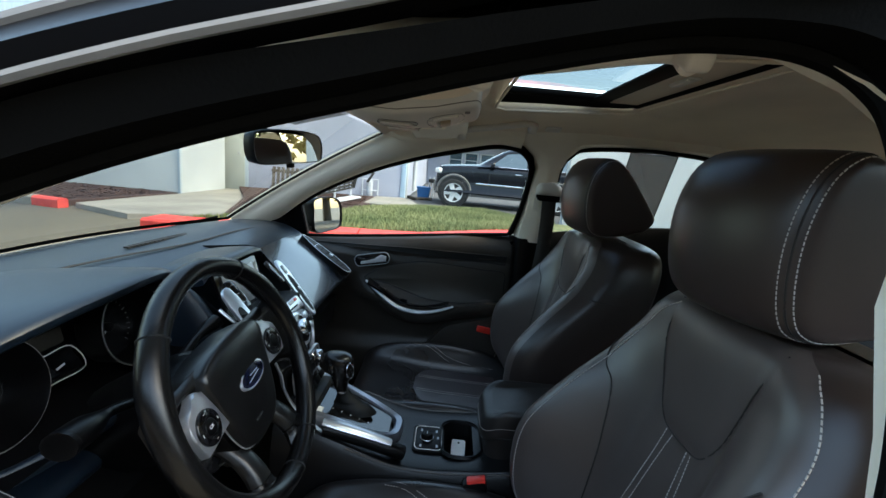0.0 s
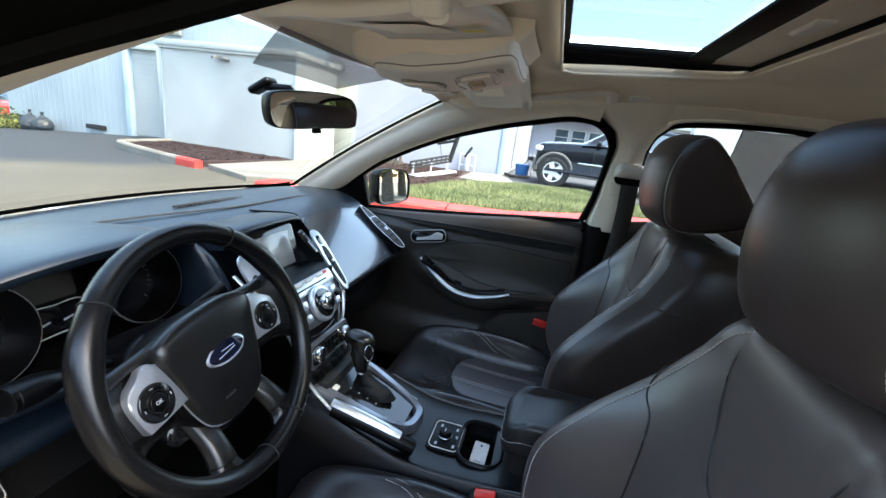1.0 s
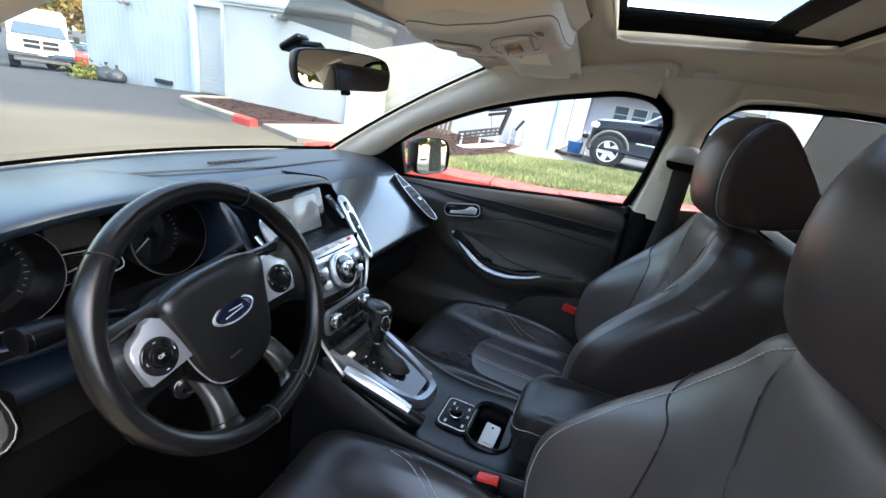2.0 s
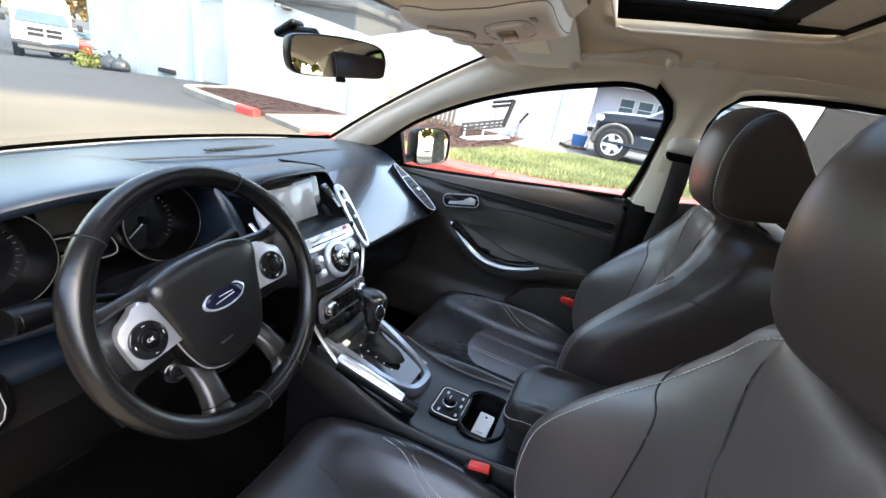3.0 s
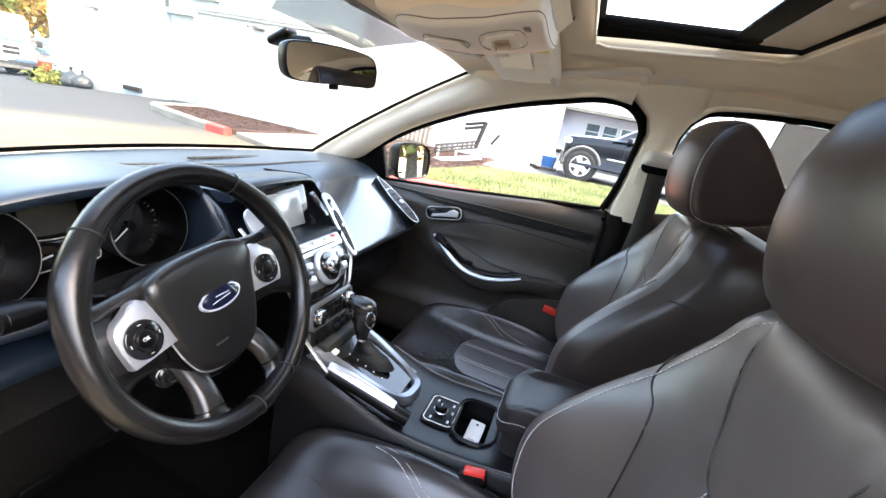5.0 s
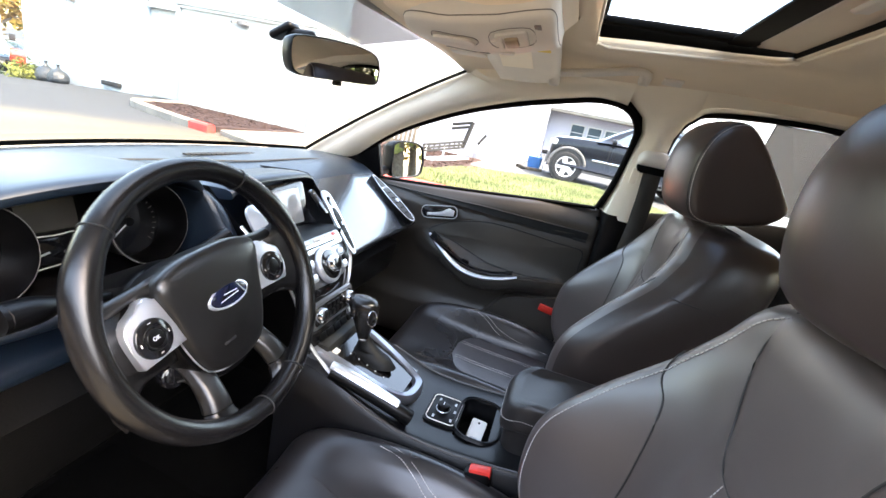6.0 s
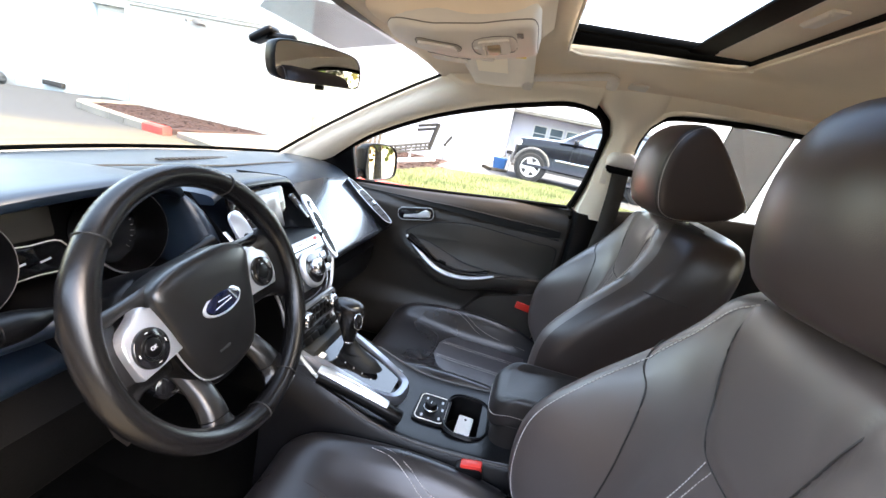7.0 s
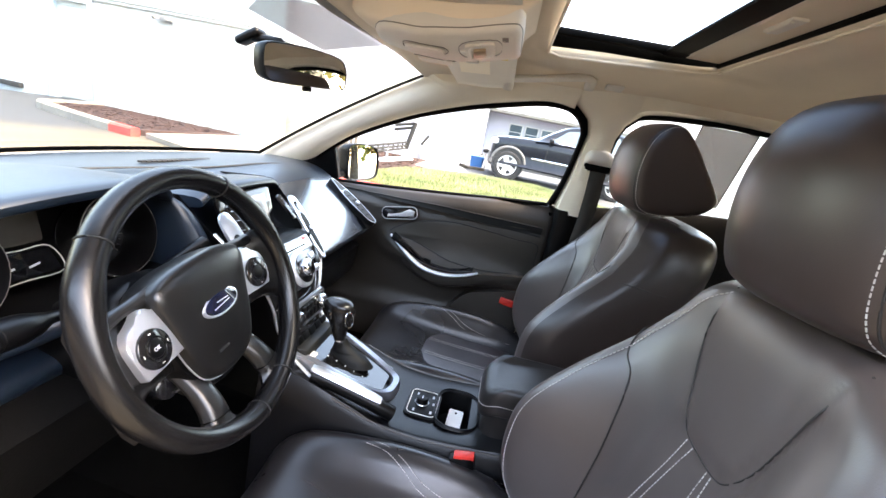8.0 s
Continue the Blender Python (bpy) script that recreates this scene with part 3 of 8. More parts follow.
def body_trim(s):
    # windscreen pillar, beige
    top = spline(DOOR_TOP[1:8] if s > 0 else DRIVER_TOP[1:10], 6)
    n = len(top)
    rows = []
    for i, p in enumerate(top):
        f = i / (n - 1)
        v = min(1.0, f * 1.62)
        if v < 1:
            a = windscreen(1.0, v)
        else:
            g = (f - 0.617) / 0.383
            yy = -0.03 - 0.49 * g
            a = Vector((0.530, yy, head_z(0.530, yy) - 0.003))
        b = Vector((p.x - 0.006, p.y, p.z + 0.004))
        mid = a.lerp(b, 0.5)
        inward = Vector((-0.022, -0.018 * (1 - f), -0.010 - 0.012 * (1 - f))) * (1 - 0.85 * smooth_step(0.70, 1.0, f))
        rows.append([a + Vector((0.004, 0.004, 0.006)), a.lerp(b, 0.2) + inward * 0.75, mid + inward, a.lerp(b, 0.8) + inward * 0.75, b + Vector((0.004, 0, 0))])
    pil = alone("trim_front_pillar", skin([[Vector((s * q.x, q.y, q.z)) for q in spline(r, 3)] for r in rows]), BEIGE_TRIM, "beige moulded windscreen pillar trim", "pillar trim", kind="structure")
    # rail over the rear door
    rt = spline(REAR_TOP[3:8], 5)
    rows = []
    for p in rt:
        yy = p.y
        a = Vector((0.530, yy, head_z(0.530, yy) - 0.003))
        b = Vector((p.x - 0.006, p.y, p.z + 0.004))
        rows.append([Vector((s * q.x, q.y, q.z)) for q in (a, a.lerp(b, 0.5) + Vector((-0.015, 0, -0.01)), b)])
    alone("trim_rear_rail", skin(rows), BEIGE_TRIM, "beige moulded roof rail trim", "rail trim", kind="structure")
    # centre pillar: beige above the waist, black below
    rows = []
    for z, yf, yr, x in ((1.372, -0.46, -0.80, 0.545), (1.345, -0.48, -0.76, 0.566), (1.315, -0.530, -0.725, 0.592), (1.28, -0.572, -0.692, 0.606), (1.235, -0.586, -0.676, 0.620), (1.15, -0.575, -0.674, 0.645), (1.06, -0.568, -0.676, 0.678), (0.985, -0.558, -0.680, 0.700), (0.955, -0.556, -0.682, 0.708)):
        d = 0.022
        if s < 0:
            yf, yr = yf - (0.055 if z > 1.2 else 0.036), yr - 0.04
        rows.append([Vector((s * q[0], q[1], z)) for q in ((x + (0.07 if s > 0 else 0.035), yf + (0.012 if s > 0 else 0.0)), (x + 0.03, yf), (x, yf - 0.006), (x - d * 0.7, yf - 0.035), (x - d, (yf + yr) / 2), (x - d * 0.7, yr + 0.03), (x, yr + 0.006), (x + 0.03, yr))])
    pil = alone("trim_centre_pillar", skin(rows), BEIGE_TRIM, "beige upper trim of the centre pillar", "pillar trim", kind="structure")
    fr = -0.552 if s > 0 else -0.60
    low = [[Vector((s * q[0], q[1], z)) for q in ((x + 0.07, fr + 0.012), (x + 0.03, fr), (x, fr - 0.005), (x - 0.02, fr - 0.012), (x - 0.025, fr - 0.02), (x - 0.02, -0.65), (x, -0.68), (x + 0.03, -0.69))] for z, x in ((0.968, 0.7115), (0.90, 0.718), (0.75, 0.715), (0.5, 0.71), (0.3, 0.70))]
    part("lower_trim", skin(low), HARD, pil, "black lower pillar trim")
    outer = [[Vector((s * x, y, z)) for y in (-0.63, -0.68)] for z, x in ((1.34, 0.625), (1.15, 0.69), (0.95, 0.775), (0.6, 0.86), (0.28, 0.84))]
    part("outer_skin", skin(outer), BODY, pil)
    # roof rail outside, over the doors
    rail = []
    for p in spline((DOOR_TOP[1:8] if s > 0 else DRIVER_TOP[1:10]) + REAR_TOP[4:9], 5):
        rail.append([Vector((s * (p[0] + dx), p[1] + 0.0, p[2] + dz)) for dx, dz in ((0.035, 0.034), (0.062, 0.040), (0.064, 0.058), (0.03, 0.085), (-0.01, 0.09))])
    r = alone("trim_roof_rail_outside", skin(rail), BODY, "black painted roof rail above the doors", "roof rail", kind="structure")
    part("rain_lip", tube([q[1] for q in rail], 0.004, 6), CLAD, r, "grey rubber lip of the door seal")
    # the highlight along the painted rail is laid on as a grey strip
    part("rail_highlight_strip", tube([q[3] for q in rail], 0.006, 8), CLAD, r, "grey strip standing in for the rail's highlight")
    # rear quarter
    rows = [[Vector((s * x, y, z)) for x, z in ((0.56, 1.30), (0.63, 1.2), (0.70, 1.05), (0.72, 0.8), (0.72, 0.3))] for y in (-1.50, -1.65, -1.80, -2.0)]
    alone("trim_rear_quarter", skin(rows), BEIGE_TRIM, "beige rear quarter trim", "pillar trim", kind="structure")


body_trim(1)
body_trim(-1)

# floor pan, firewall, rear end
bm = skin([[(-0.84, y, z), (-0.76, y, z), (-0.72, y, z), (-0.2, y, z), (-0.14, y, z + 0.75 * t), (0, y, z + t), (0.14, y, z + 0.75 * t), (0.2, y, z), (0.72, y, z), (0.76, y, z), (0.84, y, z)] for y, z, t in ((-2.0, 0.30, 0.08), (-1.3, 0.26, 0.08), (-0.9, 0.24, 0.08), (0.1, 0.24, 0.08), (0.45, 0.28, 0.08), (0.62, 0.50, 0.05), (0.70, 0.92, 0.0))])
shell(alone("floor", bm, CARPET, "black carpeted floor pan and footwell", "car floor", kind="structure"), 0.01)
bm = skin([[(x, -2.0, 0.3), (x, -1.98, 0.95)] for x in (-0.74, 0, 0.74)])
alone("wall_rear", bm, HARD, "black tailgate trim", "tailgate", kind="structure")
pane = alone("window_2", skin([[(0.62 * x, -1.98 + 0.10 * v, 0.95 + 0.35 * v) for x in (-1, -0.5, 0, 0.5, 1)] for v in (0, 0.5, 1)]), GLASS, "rear window glass", "rear window", kind="structure")
pane.visible_shadow = False
for s in (-1, 1):
    alone("trim_sill", box(0.10, 2.2, 0.16, 0.02, m=pose(s * 0.775, -0.55, 0.265)), RUBBER, "black door sill with rubber seal", "door sill", kind="structure")


# ======== front seats ========
BACK = [  # height, front at the middle, front at the bolster, half width, bolster ridge, rear
    (0.47, -0.575, -0.540, 0.215, 0.170, -0.690), (0.52, -0.578, -0.500, 0.240, 0.190, -0.715), (0.575, -0.582, -0.468, 0.252, 0.200, -0.730), (0.65, -0.594, -0.458, 0.256, 0.204, -0.748),
    (0.735, -0.618, -0.472, 0.254, 0.202, -0.785), (0.82, -0.642, -0.534, 0.248, 0.194, -0.822), (0.90, -0.659, -0.606, 0.239, 0.182, -0.846),
    (0.97, -0.669, -0.652, 0.226, 0.160, -0.862), (1.015, -0.677, -0.668, 0.210, 0.138, -0.864), (1.040, -0.688, -0.681, 0.188, 0.112, -0.850), (1.054, -0.708, -0.706, 0.140, 0.085, -0.810)]
_a = spline([(b[0], b[1], b[2]) for b in BACK], 5)
_b = spline([(b[3], b[4], b[5]) for b in BACK], 5)
FINE = [(p.x, p.y, p.z, q.x, q.y, q.z) for p, q in zip(_a, _b)]
BZ = [b[0] for b in FINE]
SHIELD = [(0.110, 1.046), (0.104, 1.0), (0.093, 0.95), (0.080, 0.910), (0.067, 0.884), (0.050, 0.866), (0.030, 0.860), (0.0, 0.859)]
BOLSTER_SEAM = [(0.184, 0.928), (0.177, 0.907), (0.160, 0.886), (0.140, 0.866), (0.129, 0.83), (0.122, 0.785), (0.116, 0.73), (0.111, 0.64), (0.111, 0.55), (0.113, 0.48)]


def seam_at(line, z):
    return float(np.interp(-z, [-p[1] for p in line], [p[0] for p in line]))


def back_y(dx, z):
    """The front face of the seat's back, with its panels swelling between sewn-in seams."""
    fc, fb, ridge = (float(np.interp(z, BZ, [b[k] for b in FINE])) for k in (1, 2, 4))
    ax = abs(dx)
    y = fc + (fb - fc) * smooth_step(0.42, 1.0, min(1.0, ax / ridge))
    y -= 0.003 * math.exp(-((ax - seam_at(BOLSTER_SEAM, z)) / 0.011) ** 2) * smooth_step(0.945, 0.92, z)
    if z > 0.858:
        w = max(0.004, seam_at(SHIELD, z))
        y += 0.007 * (1 - (ax / w) ** 2) ** 0.5 * smooth_step(0.858, 0.885, z) if ax < w else 0.0
        y -= 0.0025 * math.exp(-((ax - w) / 0.009) ** 2)
    else:
        y -= 0.003 * math.exp(-((z - 0.855) / 0.010) ** 2) * smooth_step(0.07, 0.03, ax)
    return y


def back_body():
    rows = []
    for z, fc, fb, hw, ridge, rb in FINE:
        half = [(ridge * i / 26, back_y(ridge * i / 26, z)) for i in range(27)]
        y0 = half[-1][1]
        half += [(ridge + 0.2 * (hw - ridge), y0 - 0.005), (ridge + 0.40 * (hw - ridge), y0 - 0.014), (ridge + 0.62 * (hw - ridge), y0 - 0.028), (hw - 0.008, y0 - 0.048), (hw - 0.002, y0 - 0.070), (hw, 0.5 * (fb + rb)), (hw - 0.004, rb + 0.05), (hw - 0.014, rb + 0.025), (hw - 0.035, rb + 0.008), (hw - 0.07, rb), (0.05, rb), (0.0, rb)]
        ring = half + [(-x, y) for x, y in half[-2:0:-1]]
        rows.append([Vector((x, y, z)) for x, y in ring])
    bm = skin(rows, ring=True, caps=True)
    bm.normal_update()
    # outer and rear faces get the darker leather, shade held in its colour
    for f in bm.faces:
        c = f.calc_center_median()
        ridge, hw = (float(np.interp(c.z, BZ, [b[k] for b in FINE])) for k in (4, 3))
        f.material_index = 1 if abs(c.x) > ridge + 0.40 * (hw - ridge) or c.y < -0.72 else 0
    return bm


def settle(bm, sgn):
    """Shifts the sewn panels outboard and broadens the back towards the door, to fit the camera's view."""
    for v in bm.verts:
        ax = abs(v.co.x)
        v.co.x += sgn * 0.026 * smooth_step(0.17, 0.03, ax)
        if v.co.x * sgn > 0:
            v.co.x *= 1 + 0.16 * smooth_step(0.76, 0.97, v.co.z) * smooth_step(0.06, 0.17, ax)
    return bm


def on_back(pairs, s=1, lift=0.0015):
    return [Vector((s * dx, back_y(dx, z) + lift, z)) for dx, z in pairs]


def dashes(line, length=0.0040, gap=0.0020, r=0.0007, bm=None):
    """Thread: short rods along a line."""
    bm = bm or bmesh.new()
    pts = [Vector(p) for p in line]
    acc, on, start = 0.0, True, pts[0]
    for a, b in zip(pts, pts[1:]):
        d = (b - a).length
        u = 0.0
        while u < d:
            step = (length if on else gap) - acc
            if u + step <= d:
                u += step
                p = a.lerp(b, u / d)
                if on:
                    tube([start, p], r, 5, bm=bm)
                start, on, acc = p, not on, 0.0
            else:
                acc += d - u
                u = d
    return bm


CUSHION = [  # y, middle height, bolster height, half width, lowest
    (-0.60, 0.470, 0.480, 0.225, 0.36), (-0.52, 0.478, 0.510, 0.245, 0.34), (-0.42, 0.482, 0.535, 0.252, 0.33), (-0.30, 0.486, 0.545, 0.254, 0.33), (-0.18, 0.494, 0.540, 0.252, 0.34),
    (-0.09, 0.500, 0.528, 0.246, 0.36), (-0.045, 0.496, 0.510, 0.236, 0.38), (-0.018, 0.475, 0.485, 0.22, 0.40), (-0.008, 0.44, 0.445, 0.20, 0.42)]


def seat_z(dx, y):
    ys = [-c[0] for c in CUSHION]
    zc, zb, hw = (float(np.interp(-y, ys[::-1][::-1] if ys[0] < ys[-1] else ys[::-1], [c[k] for c in (CUSHION if ys[0] < ys[-1] else CUSHION[::-1])])) for k in (1, 2, 3))
    return zc + (zb - zc) * smooth_step(0.50, 0.82, abs(dx) / hw)


def cushion_body():
    secs = []
    for y, zc, zb, hw, lo in CUSHION:
        half = [(0.0, zc), (0.42 * hw, zc), (0.62 * hw, zc + 0.35 * (zb - zc)), (0.78 * hw, zb), (0.90 * hw, zb - 0.004), (hw, zb - 0.045), (hw, 0.5 * (zb + lo)), (hw - 0.02, lo), (0.0, lo)]
        ring = half + [(-x, z) for x, z in half[-2:0:-1]]
        secs.append([Vector((x, y, z)) for x, z in ring])
    return loft(secs, 4, nu=2)


HEAD = [(-0.610, 1.090), (-0.596, 1.150), (-0.600, 1.210), (-0.622, 1.258), (-0.662, 1.283), (-0.702, 1.272), (-0.758, 1.220), (-0.820, 1.150), (-0.838, 1.116), (-0.795, 1.080), (-0.690, 1.060), (-0.637, 1.064)]
HEAD_WIDTHS = ((-0.136, 0.70), (-0.1345, 0.86), (-0.128, 0.945), (-0.108, 0.99), (-0.06, 1.0), (0, 1.003), (0.06, 1.0), (0.108, 0.99), (0.128, 0.945), (0.1345, 0.86), (0.136, 0.70))


def head_point(dx, y, z, k, bow=3.2):
    cy, cz = -0.695, 1.165
    return Vector((dx, cy + (y - cy) * k - (0.010 + bow * dx * dx) * (y + 0.838) / 0.242, cz + (z - cz) * k))


def head_line(dx, s, push, bow):
    """A line over the front of the headrest, a given way from its middle."""
    k = float(np.interp(dx, [w[0] for w in HEAD_WIDTHS[5:]], [w[1] for w in HEAD_WIDTHS[5:]])) + push
    return spline([head_point(s * dx, y, z, k, bow) for y, z in HEAD[9:] + HEAD[:7]], 6)


def headrest_body(bow):
    secs = [[head_point(dx, y, z, k, bow) for y, z in HEAD] for dx, k in HEAD_WIDTHS]
    return loft(secs, 3, nu=3)


def front_seat(name, c, label):
    seat = thing(name, label, "car seat", "front seats", at=(c, -0.4, 0.25))
    m = pose(c, 0, 0)
    out = -1 if c < 0 else 1
    base_m = m
    m = pose(c, 0 if c < 0 else -0.022, 0)
    back = part("backrest", settle(back_body(), out), [LEATHER, SHADED_FLANK], seat, "black leather backrest with raised bolsters", m=m)
    line = spline(on_back(SHIELD, 1, 0.0019), 4)
    line = [Vector((-p.x, p.y, p.z)) for p in line] + line[::-1][1:]
    part("panel_seam", settle(tube(line, 0.0011, 6), out), CREASE, back, m=m)
    for s in (-1, 1):
        part("bolster_seam", settle(tube(spline(on_back(BOLSTER_SEAM, s, 0.0013), 4), 0.0014, 6), out), CREASE, back, m=m)
        for off in (0.0, 0.013):
            ln = spline([Vector((s * x, back_y(x, z) + 0.0008, z)) for x, z in ((0.020 + off, 0.856 + 0.2 * off), (0.026 + off, 0.81), (0.033 + off, 0.75), (0.041 + off, 0.65), (0.047 + off, 0.52))], 8)
            part("stitch_line", settle(dashes(ln), out), STITCH, back, "pale contrast stitching", m=m)
        edge = []
        for z, fc, fb, hw, ridge, rb in FINE[5:-4]:
            edge.append(Vector((s * ridge * 24 / 26, back_y(ridge * 24 / 26, z) + 0.001, z)) if s != out else Vector((s * (ridge + 0.40 * (hw - ridge)), back_y(ridge, z) - 0.0126, z)))
        part("stitch_line", settle(dashes(edge, 0.0048, 0.0022, 0.0009 if c < 0 else 0.0014), out), STITCH, back, "pale stitching along the bolster's edge", m=m)
        flank = [Vector((s * (float(np.interp(0.905, BZ, [b[3] for b in FINE])) - 0.0005 - (0.006 if k in (0, 7) else 0.0)), -0.655 - 0.016 * k, 0.905 - 0.0015 * k)) for k in range(8)]
        part("flank_seam", settle(tube(flank, 0.0016, 6), out), CREASE, back, m=m)
    top = [Vector((0.12 - 0.24 * i / 16, -0.716, 1.0515 - 0.006 * (2 * i / 16 - 1) ** 4)) for i in range(17)]
    part("stitch_line", dashes(top), STITCH, back, m=m)
    # cushion
    back_m, m = m, base_m
    cush = part("cushion", cushion_body(), SHADED_CUSHION, seat, "black leather seat cushion", m=m)
    u_line = [(0.128, -0.03), (0.119, -0.10), (0.104, -0.165), (0.080, -0.203), (0.040, -0.212), (0.0, -0.213)]
    pts = [Vector((x, y, seat_z(x, y) + 0.001)) for x, y in u_line]
    line = spline(pts, 5)
    part("cushion_seam", tube([Vector((-p.x, p.y, p.z)) for p in line] + line[::-1][1:], 0.0012, 6), CREASE, cush, m=m)
    rows = []
    for i in range(20):
        y = -0.50 + 0.28 * i / 19
        w = 0.112 if y < -0.28 else 0.112 * math.sqrt(max(0.02, 1 - ((y + 0.28) / 0.064) ** 2))
        rows.append([Vector((w * t, y, seat_z(w * t, y) + 0.001 + 0.005 * (1 - t * t))) for t in (-1, -0.8, -0.4, 0, 0.4, 0.8, 1)])
    part("cushion_panel", skin(rows), PERFORATED, cush, "perforated centre panel", m=m)
    for s in (-1, 1):
        crease = spline([Vector((s * x, y, seat_z(x, y) + 0.001)) for x, y in ((0.158, -0.03), (0.146, -0.12), (0.132, -0.22), (0.122, -0.34), (0.118, -0.5))], 6)
        part("cushion_crease", tube(crease, 0.0015, 6), CREASE, cush, m=m)
        for off in (0.0, 0.011):
            part("stitch_line", dashes(spline([Vector((s * (x - off), y, seat_z(x - off, y) + 0.0022)) for x, y in ((0.214, -0.20), (0.206, -0.245), (0.188, -0.285), (0.168, -0.33), (0.155, -0.40), (0.150, -0.5))], 8), r=0.0009), STITCH, cush, "pale double stitching", m=m)
        for off in (0.040, 0.051):
            part("stitch_line", dashes([Vector((s * off, y, seat_z(off, y) + 0.0055)) for y in (-0.48, -0.4, -0.3, -0.225)]), STITCH, cush, m=m)
    # headrest on two posts
    m = back_m @ pose(0, -0.006, 0)
    bow = 3.2 if c < 0 else 1.4
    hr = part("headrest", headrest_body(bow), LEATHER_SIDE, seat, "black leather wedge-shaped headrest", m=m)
    for s in (-1, 1):
        part("headrest_seam", tube(head_line(0.1245, s, 0.006, bow), 0.0014, 6), CREASE, hr, m=m)
        for dx in ((0.119, 0.1295) if c < 0 else (0.1295,)):
            part("stitch_line", dashes(head_line(dx, s, 0.012, bow), 0.0042, 0.0020, 0.0008), STITCH, hr, "pale stitching down the headrest's edge", m=m)
    for s in (-1, 1):
        post = part("headrest_post", tube([(s * 0.068, -0.742, 1.02), (s * 0.068, -0.738, 1.10)], 0.006, 10), CHROME, seat, "chrome headrest post", m=m)
        part("post_guide", cyl(0.016, 0.013, 0.012, 16, 0.002, m=pose(s * 0.068, -0.742, 1.070)), HARD, post, m=m)
    # base, side shield, buckle
    part("seat_base", box(0.42, 0.46, 0.12, 0.02, m=pose(c, -0.31, 0.30)), HARD, seat, "black plastic seat base")
    inb = 1 if c < 0 else -1
    part("side_shield", box(0.03, 0.46, 0.10, 0.012, m=pose(c - inb * 0.245, -0.34, 0.36)), HARD, seat)
    part("seat_rail", box(0.04, 0.6, 0.04, 0.008, m=pose(c - 0.18, -0.3, 0.255)), HARD, seat)
    part("seat_rail", box(0.04, 0.6, 0.04, 0.008, m=pose(c + 0.18, -0.3, 0.255)), HARD, seat)
    bx = c + inb * 0.228
    bz = 0.505 if c < 0 else 0.46
    bk = part("buckle", box(0.024, 0.052, 0.10, 0.006, m=pose(bx, -0.402, bz, -12)), HARD, seat, "black belt buckle")
    part("buckle_button", box(0.020, 0.042, 0.016, 0.003, m=pose(bx, -0.397, bz + 0.047, -12)), RED, bk, "bright red release button")
    return seat


front_seat("driver_seat", -0.37, "black leather driver's seat with pale stitching")
front_seat("passenger_seat", 0.37, "black leather passenger seat with pale stitching")

# rear bench, seen past the front seats
bench = thing("rear_bench_seat", "black leather rear bench seat", "car seat", at=(0, -1.35, 0.28))
part("cushion", loft([[Vector((x, y, z)) for y, z in ((-1.55, 0.50), (-1.2, 0.50), (-1.06, 0.505), (-1.02, 0.46), (-1.04, 0.34), (-1.55, 0.34))] for x in (-0.64, -0.6, -0.3, 0, 0.3, 0.6, 0.64)], 3, nu=3), LEATHER, bench)
part("backrest", loft([[Vector((x, y, z)) for y, z in ((-1.42, 0.5), (-1.47, 0.7), (-1.55, 0.95), (-1.60, 1.0), (-1.68, 0.98), (-1.62, 0.5))] for x in (-0.62, -0.58, -0.3, 0, 0.3, 0.58, 0.62)], 3, nu=3), LEATHER, bench)
for s in (-1, 1):
    part("headrest", loft([[Vector((s * 0.33 + x, y, z)) for y, z in ((-1.56, 1.02), (-1.57, 1.10), (-1.63, 1.15), (-1.70, 1.13), (-1.70, 1.03))] for x in (-0.13, -0.11, 0, 0.11, 0.13)], 3, nu=3), LEATHER, bench)


# ======== seat belts on the centre pillars ========
def belt(s):
    b = thing("seat_belt", "dark woven belt hanging from a beige pillar guide", "seat belt", at=(s * 0.68, -0.6, 0.8))
    guide = loft([[Vector((s * x, y, z)) for x, y, z in r] for r in (
        [(0.650, -0.698, 1.160), (0.628, -0.695, 1.172), (0.624, -0.690, 1.150), (0.650, -0.694, 1.135)],
        [(0.645, -0.665, 1.185), (0.612, -0.662, 1.190), (0.606, -0.660, 1.158), (0.645, -0.662, 1.142)],
        [(0.645, -0.610, 1.185), (0.612, -0.612, 1.188), (0.606, -0.614, 1.158), (0.645, -0.612, 1.142)],
        [(0.650, -0.592, 1.160), (0.632, -0.594, 1.172), (0.628, -0.597, 1.150), (0.652, -0.594, 1.138)])], 4, nu=3)
    part("guide_cap", guide, GREY_TRIM, b, "beige height-adjuster cap")
    part("guide_slot", box(0.016, 0.088, 0.026, 0.006, m=pose(s * 0.632, -0.642, 1.136)), RUBBER, b)
    web = [[Vector((s * x, y + d, z)) for d in (-0.026, 0.0, 0.026)] for x, y, z in ((0.626, -0.646, 1.150), (0.635, -0.652, 1.05), (0.648, -0.654, 0.95), (0.660, -0.646, 0.82), (0.665, -0.61, 0.70), (0.66, -0.60, 0.50))]
    ob = part("webbing", skin(web), BELT, b, "dark brown-black woven webbing")
    shell(ob, 0.0015, 0)
    part("slider_button", box(0.006, 0.022, 0.05, 0.003, m=pose(s * 0.628, -0.60, 1.11, 0, 0, 0)), BEIGE_TRIM, b)


belt(1)


# ======== dashboard ========
dash = thing("dashboard", "soft black moulded dashboard with bluish sky sheen put into its colour", "dashboard", at=(0, 0.35, 0.6))


